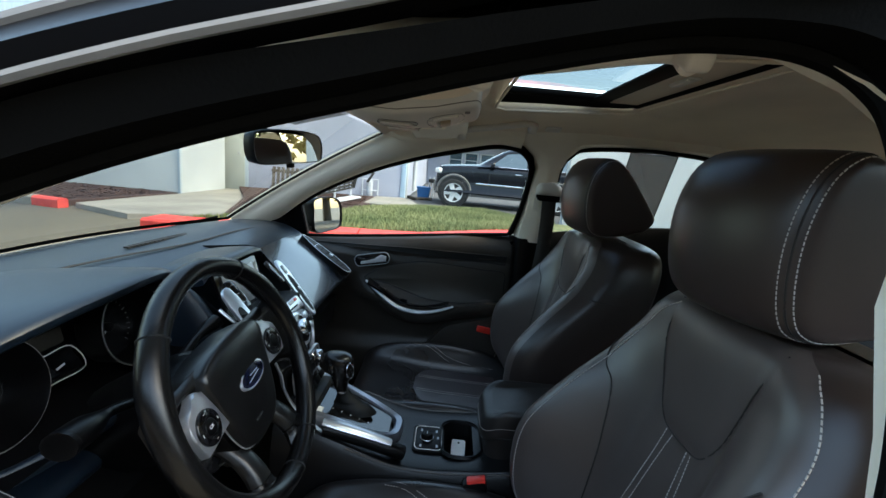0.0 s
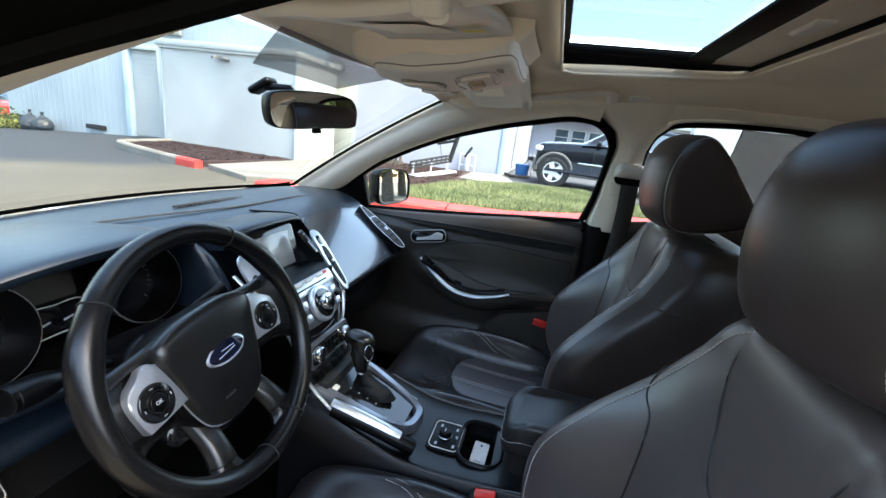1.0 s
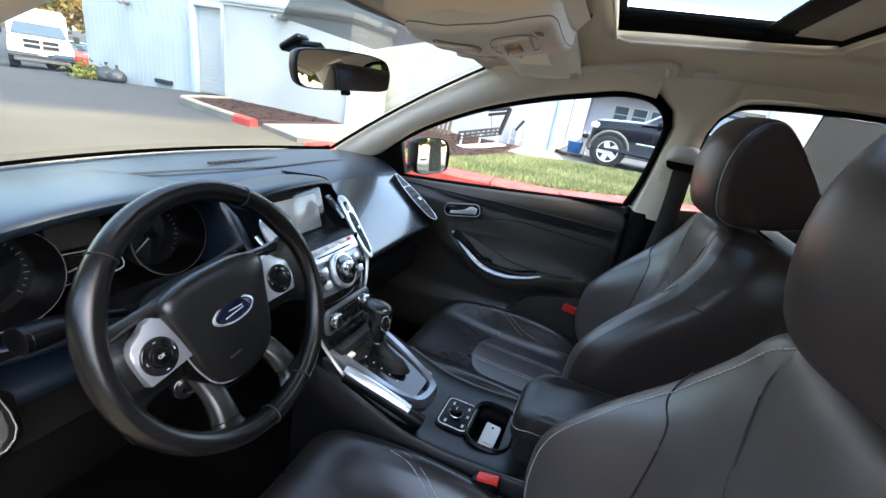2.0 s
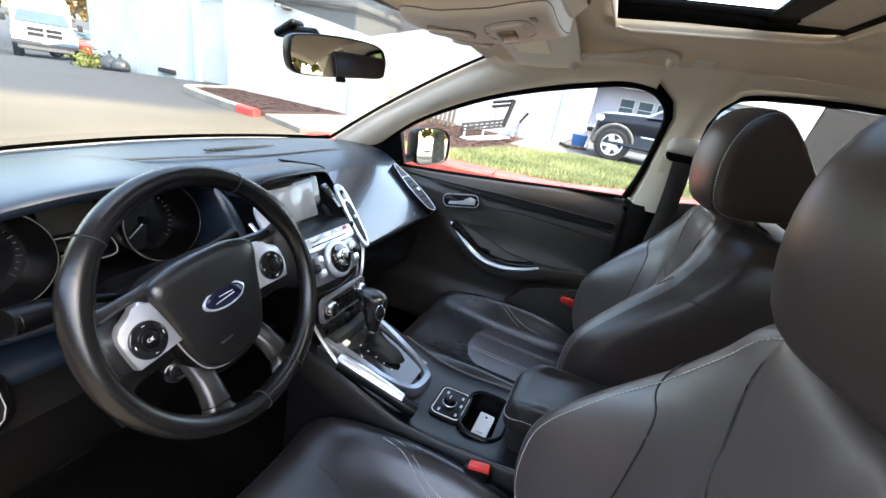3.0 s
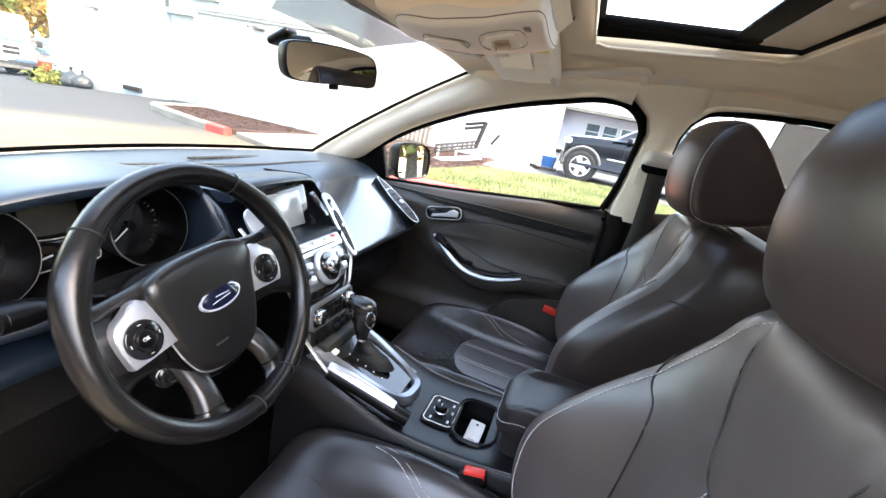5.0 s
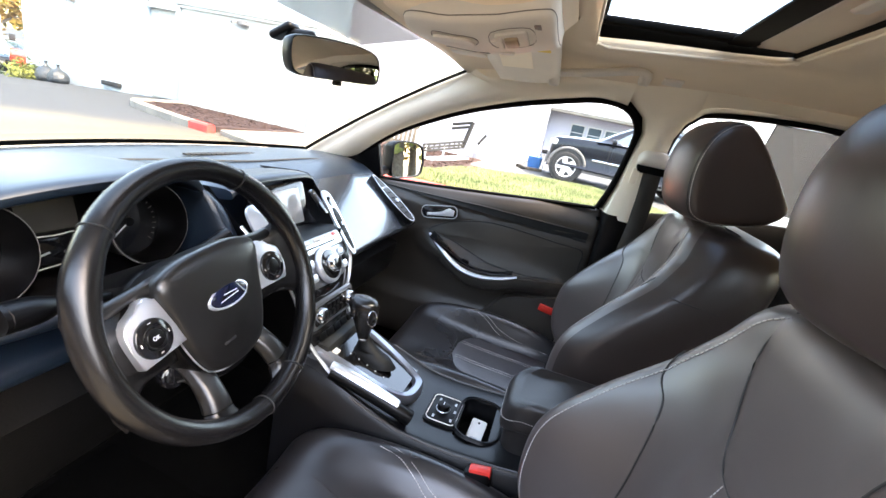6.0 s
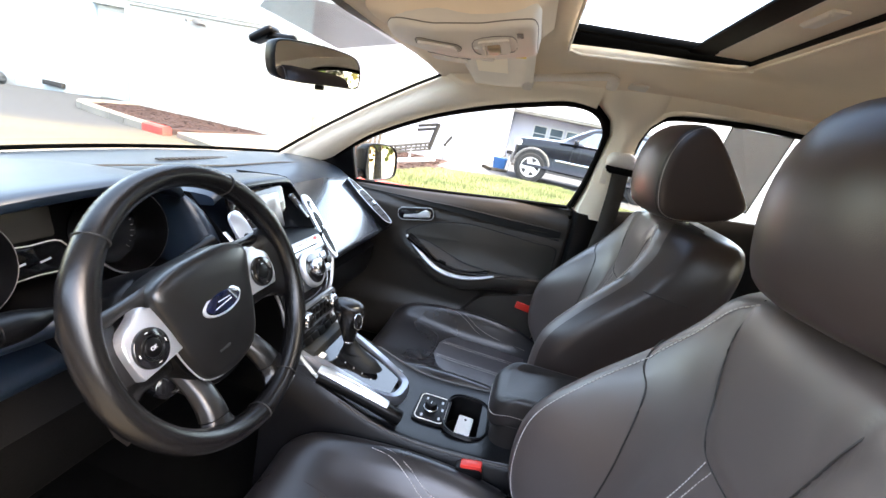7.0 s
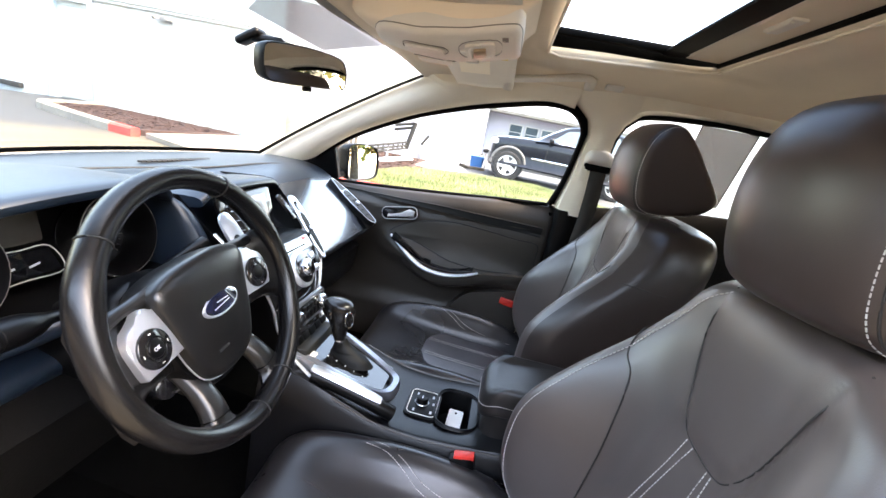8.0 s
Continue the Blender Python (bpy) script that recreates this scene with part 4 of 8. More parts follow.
def dash_pad():
    secs = []
    pas = [(0.50, 0.958), (0.36, 0.948), (0.27, 0.905), (0.17, 0.840), (0.108, 0.785), (0.092, 0.760), (0.125, 0.735), (0.25, 0.70), (0.30, 0.60), (0.33, 0.45)]
    drv = [(0.50, 0.962), (0.42, 0.962), (0.36, 0.952), (0.345, 0.90), (0.32, 0.81), (0.235, 0.785), (0.19, 0.76), (0.22, 0.71), (0.30, 0.60), (0.33, 0.45)]
    for x, f in ((-0.70, 0.35), (-0.66, 0.12), (-0.60, 0.0), (-0.38, 0.0), (-0.20, 0.0), (-0.12, 0.35), (0.0, 0.7), (0.12, 1.0), (0.20, 1.0), (0.35, 1.0), (0.50, 1.0), (0.60, 1.0), (0.66, 1.0), (0.70, 1.0)):
        g = glass_base(max(-0.66, min(0.66, x)))
        pts = [(g.y - 0.004, 0.936)] + [(a[0] * (1 - f) + b[0] * f, a[1] * (1 - f) + b[1] * f) for a, b in zip(drv, pas)]
        edge = smooth_step(0.50, 0.70, abs(x))
        out = []
        for i, (y, z) in enumerate(pts):
            yy = min(y, g.y - 0.004 - 0.012 * i) if i < 4 else y
            out.append(Vector((x, yy, z - 0.012 * edge * (1 if 0 < i < 6 else 0))))
        secs.append(out)
    return loft(secs, 4, ring=False, caps=False, nu=4)


pad_mesh = dash_pad()
bmesh.ops.recalc_face_normals(pad_mesh, faces=pad_mesh.faces)
for f in pad_mesh.faces:
    c = f.calc_center_median()
    f.material_index = 1 if c.x > 0.12 and c.y < 0.30 and 0.74 < c.z < 0.925 else 0
shell(part("dash_pad", pad_mesh, [SOFT, SOFT_FACE], dash, "soft-grained black dash pad"), 0.006, -1)
# defroster grilles and a long moulded crease on top
for x0, x1, y0 in ((0.02, 0.42, 0.475),):
    bm = bmesh.new()
    for i in range(26):
        t = i / 25
        x = x0 + (x1 - x0) * t
        box(0.010, 0.012 + 0.010 * math.sin(math.pi * t), 0.004, m=pose(x, y0 - 0.12 * (x * x) + 0.02 * t, 0.9635 - 0.012 * t), bm=bm)
    part("defroster_grille", bm, SEAM, dash, "black defroster slots")
part("crease", tube(spline([(-0.34, 0.46, 0.968), (-0.1, 0.43, 0.966), (0.15, 0.40, 0.957), (0.42, 0.39, 0.954), (0.60, 0.36, 0.94)], 6), 0.004, 6, flat=0.5), SEAM, dash)

# hood over the instruments
rows = []
for x, y, z in ((-0.685, 0.35, 0.925), (-0.64, 0.285, 0.948), (-0.56, 0.235, 0.972), (-0.47, 0.205, 0.996), (-0.37, 0.195, 1.006), (-0.27, 0.200, 1.006), (-0.205, 0.218, 0.985), (-0.165, 0.245, 0.955), (-0.145, 0.28, 0.93)):
    f = smooth_step(-0.15, -0.25, x)
    rows.append([Vector(p) for p in ((x, 0.56, 0.944 + 0.008 * f), (x, 0.46, 0.950 + f * (0.017 + 0.25 * max(0.0, z - 0.955))), (x, 0.34, 0.945 + f * (0.024 + 0.65 * max(0.0, z - 0.962))), (x, y + 0.03, z + 0.001), (x, y, z - 0.002), (x, y - 0.002, z - 0.012), (x, y + 0.012, z - 0.020), (x, y + 0.10, z - 0.022), (x, y + 0.14, z - 0.045))])
part("instrument_hood", loft(rows, 5, ring=False, caps=False, nu=3), SOFT, dash, "soft black hood over the instruments")
# binnacle cheeks and floor
part("binnacle_cheek", loft([[Vector(p) for p in r] for r in (
    [(-0.150, 0.30, 0.955), (-0.158, 0.22, 0.945), (-0.165, 0.165, 0.89), (-0.17, 0.135, 0.84), (-0.172, 0.12, 0.80)],
    [(-0.168, 0.30, 0.965), (-0.182, 0.235, 0.955), (-0.190, 0.18, 0.895), (-0.195, 0.15, 0.845), (-0.197, 0.13, 0.80)],
    [(-0.176, 0.34, 0.95), (-0.192, 0.31, 0.93), (-0.200, 0.29, 0.87), (-0.205, 0.27, 0.82), (-0.205, 0.23, 0.79)])], 4, ring=False, caps=False, nu=3), SOFT, dash)
part("binnacle_lip", tube(spline([(-0.63, 0.27, 0.842), (-0.56, 0.205, 0.826), (-0.46, 0.172, 0.832), (-0.38, 0.163, 0.846), (-0.30, 0.165, 0.842), (-0.22, 0.175, 0.825), (-0.19, 0.18, 0.80)], 5), 0.012, 10), SOFT, dash, "rounded lower edge of the binnacle")
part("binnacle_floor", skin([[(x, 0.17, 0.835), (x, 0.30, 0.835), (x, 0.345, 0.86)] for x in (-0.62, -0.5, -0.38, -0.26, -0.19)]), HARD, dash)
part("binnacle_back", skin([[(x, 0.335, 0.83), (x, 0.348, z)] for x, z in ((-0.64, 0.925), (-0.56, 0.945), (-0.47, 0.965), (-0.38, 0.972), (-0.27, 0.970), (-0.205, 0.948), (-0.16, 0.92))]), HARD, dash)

cluster = part("instrument_panel", slab(round_rect(0.42, 0.15, 0.05, 6), 0.012, 0.004, m=basis((-0.385, 0.330, 0.900), (1, 0, 0), (0, 0.22, 1))), HARD, dash, "dark instrument cluster, ignition off")


def gauge(x):
    m = basis((x, 0.300, 0.893), (1, 0, 0), (0, 0.22, 1))
    rows = []
    for r, z in ((0.070, 0.055), (0.068, 0.060), (0.066, 0.055), (0.058, 0.0)):
        rows.append([m @ Vector((r * 1.02 * math.cos(a), r * math.sin(a), z)) for a in [2 * math.pi * j / 40 for j in range(40)]])
    g = part("gauge", skin(rows, ring=True), HARD, cluster, "deep black round gauge")
    part("gauge_ring", tube([m @ Vector((0.0695 * 1.02 * math.cos(a), 0.0695 * math.sin(a), 0.058)) for a in [2 * math.pi * j / 48 for j in range(48)]], 0.0010, 6, closed=True), CLAD, g, "thin grey ring")
    part("gauge_face", cyl(0.060, 0.060, 0.002, 40, m=m @ pose(0, 0, 0.001)), GLOSS, g)
    bm = bmesh.new()
    for i in range(25):
        a = radians(-135 + 270 * i / 24)
        big = i % 3 == 0
        box(0.0012, 0.008 if big else 0.004, 0.0006, m=m @ pose(0, 0, 0, 0, 0, -math.degrees(a)) @ pose(0, 0.050, 0.0026), bm=bm)
    part("gauge_marks", bm, CLAD, g, smooth=False)
    part("needle", box(0.0020, 0.050, 0.002, m=m @ pose(0, 0, 0.006, 0, 0, 125) @ pose(0, 0.018, 0)), GREY_PRINT, g, "grey needle at rest")
    part("needle_hub", cyl(0.009, 0.008, 0.008, 20, 0.001, m=m @ pose(0, 0, 0.005)), HARD, g)


gauge(-0.272)
gauge(-0.510)
dm = basis((-0.385, 0.314, 0.925), (1, 0, 0), (0, 0.22, 1))
part("display", slab(round_rect(0.080, 0.056, 0.006, 3), 0.004, 0.001, m=dm), material("dim_display", (0.05, 0.046, 0.04), 0.2, coat=0.3, tone=0.05, tone_size=30), cluster, "blank grey display")
dm2 = basis((-0.385, 0.296, 0.872), (1, 0, 0), (0, 0.3, 1))
part("lamp_panel", slab([(-0.052, -0.020), (0.052, -0.020), (0.040, 0.018), (-0.040, 0.018)], 0.004, 0.001, m=dm2), GLOSS, cluster, "warning lamp panel")
part("lamp_panel_ring", tube([dm2 @ Vector((x, y, 0.004)) for x, y, z in spline([(-0.054, -0.021, 0), (0, -0.023, 0), (0.054, -0.021, 0), (0.042, 0.019, 0), (0, 0.021, 0), (-0.042, 0.019, 0)], 4, True)], 0.0010, 5, closed=True), GREY_TRIM, cluster)
for dx in (-0.02, 0.014):
    part("lamp_symbol", box(0.016, 0.003, 0.0006, m=dm2 @ pose(dx, -0.004, 0.0046, 0, 0, 12)), GREY_PRINT, cluster, smooth=False)

# centre stack: a shield that narrows towards the floor
ZS = [0.962, 0.90, 0.85, 0.80, 0.75, 0.70, 0.655, 0.63]
YS = [0.212, 0.146, 0.096, 0.056, 0.040, 0.034, 0.010, -0.01]
WS = [0.165, 0.158, 0.146, 0.130, 0.112, 0.098, 0.092, 0.090]


def stack_y(z):
    return float(np.interp(-z, [-v for v in ZS], YS))


def stack_w(z):
    return float(np.interp(-z, [-v for v in ZS], WS))


stack = thing("centre_stack", "black and silver centre stack with screen, vents and dial", "centre console", at=(0, 0.1, 0.6))
zz = [0.860 - 0.23 * i / 18 for i in range(19)]
rows = []
for z in zz:
    w, y = stack_w(z), stack_y(z)
    rows.append([Vector((w * t, y + 0.018 * t * t, z)) for t in [-1 + i / 6 for i in range(13)]])
part("face", skin(rows), GLOSS, stack, "gloss black fascia")
for s in (-1, 1):
    # cheeks that run back into the dash
    rows = [[Vector((s * stack_w(z), stack_y(z) + 0.018, z)), Vector((s * (stack_w(z) + 0.004), stack_y(z) + 0.05, z)), Vector((s * (stack_w(z) - 0.01), stack_y(z) + 0.16, z - 0.01))] for z in ZS]
    part("cheek", loft(rows, 3, ring=False, caps=False), HARD, stack, "black side of the stack")
    # slim bright rail down each side
    part("side_rail", tube(spline([(s * (stack_w(z) + 0.001), stack_y(z) + 0.012, z) for z in (0.90, 0.85, 0.80, 0.75, 0.70, 0.65)] + [(s * 0.098, -0.05, 0.600), (s * 0.100, -0.13, 0.566)], 5), 0.0045, 8, flat=0.7), SILVER, stack, "slim silver side rail")
    # upright vents beside the screen
    vm = basis((s * 0.132, stack_y(0.872) - 0.004, 0.868), (1, s * 0.05, 0), (s * -0.065, 0.075, 0.10))
    outline = [(-0.016, -0.080), (0.010, -0.086), (0.021, 0.0), (0.021, 0.070), (-0.010, 0.080), (-0.020, 0.02)]
    outline = [(s * x, y) for x, y in (outline if s > 0 else outline[::-1])]
    ol = [(p.x, p.y) for p in spline([(x, y, 0) for x, y in outline], 4, True)]
    vent = part("air_vent", slab(ol, 0.006, 0.002, m=vm), SILVER, stack, "satin silver strip with an upright air vent")
    part("vent_well", slab([(x * 0.58 + s * 0.001, y * 0.66 - 0.020) for x, y in ol], 0.0068, 0.001, m=vm), SEAM, vent)
    for i in range(5):
        part("vent_slat", box(0.019, 0.0025, 0.004, 0.001, m=vm @ pose(s * 0.001, -0.052 + 0.017 * i, 0.0066, 25)), HARD, vent)
    part("vent_tab", box(0.007, 0.009, 0.004, 0.001, m=vm @ pose(s * 0.003, -0.010, 0.008)), SILVER, vent)
    if s > 0:
        part("strip_key", slab(round_rect(0.016, 0.026, 0.004, 3), 0.0075, 0.001, m=vm @ pose(s * 0.002, 0.052, 0)), GLOSS, vent, "small gloss black key")
    # piano key column
    km = basis((s * 0.098, stack_y(0.90) + 0.008, 0.912), (1, s * 0.2, 0), (s * -0.05, 0.095, 0.10))
    col2 = part("key_column", slab(round_rect(0.026, 0.070, 0.006, 3), 0.006, 0.002, m=km), GLOSS, stack, "gloss black key column")
    for i in range(3):
        part("key_mark", box(0.010, 0.0016, 0.0006, m=km @ pose(0, -0.022 + 0.022 * i, 0.0064)), GREY_PRINT, col2, smooth=False)
# screen in its hooded recess
scm = basis((0.008, 0.196, 0.898), (1, 0, 0), (0, 0.36, 1))
hood = [[Vector(p) for p in r] for r in (
    [(-0.125, 0.30, 0.945), (-0.128, 0.225, 0.953), (-0.130, 0.205, 0.944), (-0.128, 0.215, 0.934), (-0.125, 0.26, 0.93)],
    [(-0.08, 0.32, 0.957), (-0.085, 0.225, 0.972), (-0.086, 0.203, 0.965), (-0.085, 0.212, 0.954), (-0.08, 0.27, 0.945)],
    [(0.02, 0.33, 0.958), (0.02, 0.225, 0.976), (0.02, 0.202, 0.969), (0.02, 0.212, 0.958), (0.02, 0.28, 0.95)],
    [(0.12, 0.32, 0.957), (0.125, 0.228, 0.970), (0.126, 0.206, 0.963), (0.125, 0.215, 0.952), (0.12, 0.27, 0.945)],
    [(0.160, 0.30, 0.940), (0.166, 0.232, 0.952), (0.168, 0.212, 0.944), (0.166, 0.220, 0.934), (0.160, 0.26, 0.93)])]
part("screen_hood", loft(hood, 5, nu=3), SOFT, stack, "black hood over the screen")
part("screen_frame", slab(round_rect(0.20, 0.112, 0.01, 3), 0.006, 0.002, m=scm), GLOSS, stack)
part("screen", slab(round_rect(0.148, 0.084, 0.004, 3), 0.0075, 0.001, m=scm), SCREEN, stack, "blank touch screen, reflected sky painted in as grey")
part("screen_shelf", loft([[Vector((x, y, z)) for y, z in ((0.19, 0.850), (0.12, 0.862), (0.092, 0.858), (0.09, 0.848), (0.15, 0.835))] for x in (-0.10, -0.05, 0.0, 0.06, 0.115)], 3), HARD, stack, "black shelf under the screen")
# disc slot and long keys
sm = basis((0.0, stack_y(0.842) - 0.002, 0.842), (1, 0, 0), (0, 0.8, 1))
unit = part("audio_panel", slab(round_rect(0.19, 0.034, 0.008, 3), 0.008, 0.003, m=sm), SILVER, stack, "silver audio panel with disc slot")
part("disc_slot", box(0.125, 0.004, 0.004, m=sm @ pose(0, -0.004, 0.0075)), SEAM, unit)
for i in range(3):
    part("soft_key", box(0.030, 0.009, 0.005, 0.002, m=sm @ pose(-0.045 + 0.045 * i, 0.010, 0.008)), GREY_TRIM, unit)
part("hazard_key", box(0.020, 0.008, 0.005, 0.002, m=sm @ pose(0.068, 0.010, 0.008)), RED, unit, "red-marked hazard key")
# satin plate round the dial
rows = []
for i in range(9):
    z = 0.838 - 0.075 * i / 8
    w = stack_w(z) * (0.92 - 0.25 * smooth_step(0.80, 0.76, z))
    rows.append([Vector((w * t, stack_y(z) + 0.018 * (t * w / stack_w(z)) ** 2 - 0.0025, z)) for t in [-1 + j / 6 for j in range(13)]])
part("dial_plate", skin(rows), GREY_SATIN, stack, "satin grey plate round the dial")
# round dial
am = basis((0.0, stack_y(0.805) - 0.006, 0.805), (1, 0, 0), (0, 0.55, 1))
dial = part("dial", cyl(0.044, 0.041, 0.012, 40, 0.003, m=am @ pose(0, 0, 0.004)), SILVER, stack, "silver ring of the audio dial")
part("dial_well", cyl(0.034, 0.034, 0.004, 36, 0.001, m=am @ pose(0, 0, 0.0095)), GLOSS, dial)
part("volume_knob", cyl(0.021, 0.019, 0.018, 32, 0.003, m=am @ pose(0, 0, 0.018)), CHROME, dial, "bright volume knob")
part("knob_cap", cyl(0.012, 0.012, 0.002, 24, 0.0005, m=am @ pose(0, 0, 0.0275)), GLOSS, dial)
for s in (-1, 1):
    for j, (dx, dy) in enumerate(((0.062, 0.018), (0.064, -0.012), (0.078, 0.002))):
        part("audio_key", slab(round_rect(0.022, 0.018, 0.005, 3), 0.007, 0.002, m=am @ pose(s * dx, dy - 0.003, -0.001)), SILVER if j < 2 else HARD, stack, "silver audio key" if j < 2 else "")
# climate controls
cm = basis((0.0, stack_y(0.705) - 0.003, 0.708), (1, 0, 0), (0, 0.12, 1))
panel = part("climate_panel", slab(round_rect(0.178, 0.062, 0.016, 4), 0.008, 0.003, m=cm), GREY_SATIN, stack, "satin grey climate control panel")
part("climate_inset", slab(round_rect(0.160, 0.046, 0.012, 4), 0.0088, 0.002, m=cm), GLOSS, panel)
for s in (-1, 1):
    kb = part("climate_knob", cyl(0.0185, 0.0165, 0.018, 32, 0.003, m=cm @ pose(s * 0.060, 0.002, 0.015)), CHROME, panel, "ribbed bright temperature knob")
    part("knob_face", cyl(0.012, 0.012, 0.002, 24, 0.0005, m=cm @ pose(s * 0.060, 0.002, 0.0245)), GLOSS, kb)
for i in range(4):
    for j in range(2):
        part("climate_key", box(0.016, 0.014, 0.006, 0.002, m=cm @ pose(-0.027 + 0.018 * i, 0.011 - 0.019 * j, 0.010)), HARD, panel)
for i in range(5):
    part("lower_key", box(0.026, 0.016, 0.006, 0.002, m=basis((-0.06 + 0.03 * i, stack_y(0.663) - 0.004, 0.663), (1, 0, 0), (0, 0.5, 1))), HARD, stack)
# cubby behind the shifter
part("cubby", box(0.15, 0.03, 0.028, 0.006, m=pose(0, 0.0, 0.638)), SEAM, stack)

# tall outer vents
for s in (-1, 1):
    vm = basis((s * 0.622, 0.178, 0.838), (1, s * -0.05, 0.02), (s * 0.03, 0.175, 0.115))
    ol = [(-0.030, -0.100), (0.012, -0.112), (0.030, -0.02), (0.022, 0.07), (0.004, 0.112), (-0.014, 0.085), (-0.034, 0.0)]
    ol = [(s * x, y) for x, y in (ol if s > 0 else ol[::-1])]
    ol = [(p.x, p.y) for p in spline([(x, y, 0) for x, y in ol], 4, True)]
    v = thing("side_vent", "upright framed air vent at the end of the dash", "air vent", "side vents", at=(s * 0.628, 0.185, 0.83))
    part("frame", slab(ol, 0.020, 0.004, m=vm), HARD, v, "black frame of the vent")
    # the driver's silver edge gets a darker grey, its dimness in the colour
    part("frame_edge", tube([vm @ Vector((x * 0.95, y * 0.975, 0.0195)) for x, y in ol], 0.0014 if s > 0 else 0.0009, 6, closed=True), SILVER if s > 0 else CLAD, v, "slim satin edge")
    part("well", slab([(x * 0.80, y * 0.92 - 0.001) for x, y in ol], 0.0208, 0.001, m=vm), SEAM, v)
    for i in range(6):
        part("slat", box(0.028, 0.003, 0.008, 0.001, m=vm @ pose(0, -0.075 + 0.024 * i, 0.020, 30)), RUBBER, v)
    part("divider", box(0.040, 0.006, 0.005, 0.002, m=vm @ pose(0, 0.045, 0.020)), SILVER, v)
    part("tab", box(0.010, 0.014, 0.008, 0.002, m=vm @ pose(0, -0.02, 0.024)), SILVER, v)
# glovebox line
part("glovebox_lid", loft([[Vector((x, y, z)) for y, z in ((0.16, 0.715), (0.115, 0.70), (0.13, 0.60), (0.20, 0.52), (0.24, 0.52))] for x in (0.16, 0.18, 0.4, 0.58, 0.60)], 3), HARD, dash, "black glovebox lid")
# knee panel takes the near-zero rubber black, footwell shade in its colour
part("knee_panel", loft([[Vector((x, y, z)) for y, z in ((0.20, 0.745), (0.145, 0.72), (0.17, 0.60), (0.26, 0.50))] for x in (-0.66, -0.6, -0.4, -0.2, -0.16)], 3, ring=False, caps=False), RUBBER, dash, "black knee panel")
# light switch plate beside the driver's knee
lm = basis((-0.60, 0.168, 0.765), (1, -0.1, 0), (0, 0.25, 1))
lp = part("light_switch_plate", slab(round_rect(0.09, 0.07, 0.015, 4), 0.012, 0.004, m=lm), HARD, dash)
# silver ring painted dark grey so that it looks dim
part("light_switch_ring", tube([lm @ Vector((0.022 * math.cos(a), 0.022 * math.sin(a), 0.013)) for a in [2 * math.pi * j / 30 for j in range(30)]], 0.0016, 6, closed=True), CLAD, lp, "silver ring of the light switch, dimness put into its colour")
part("light_switch", cyl(0.018, 0.016, 0.016, 28, 0.003, m=lm @ pose(0, 0, 0.018)), GLOSS, lp)

# pedals deep in the dark footwell
for x, w, name in ((-0.40, 0.075, "brake_pedal"), (-0.28, 0.045, "accelerator_pedal")):
    p = thing(name, "black rubber foot pedal on a steel arm", "pedal", at=(x, 0.42, 0.35))
    part("pad", box(w, 0.07, 0.012, 0.004, m=pose(x, 0.40, 0.40, 55)), RUBBER, p)
    part("arm", tube([(x, 0.41, 0.41), (x, 0.45, 0.52), (x, 0.46, 0.68)], 0.007, 8), GLOSS, p, "black steel arm")
    part("pad_edge", tube([(x - w / 2, 0.384, 0.376), (x + w / 2, 0.384, 0.376)], 0.0016, 6), SILVER, p, "thin bright pedal edge")


# ======== steering wheel, turned a few degrees ========
WHEEL = basis((-0.372, 0.002, 0.884), (0.991, 0.049, 0.124), (-0.134, 0.410, 0.902)) @ pose(0, 0, 0, 0, 0, -1)


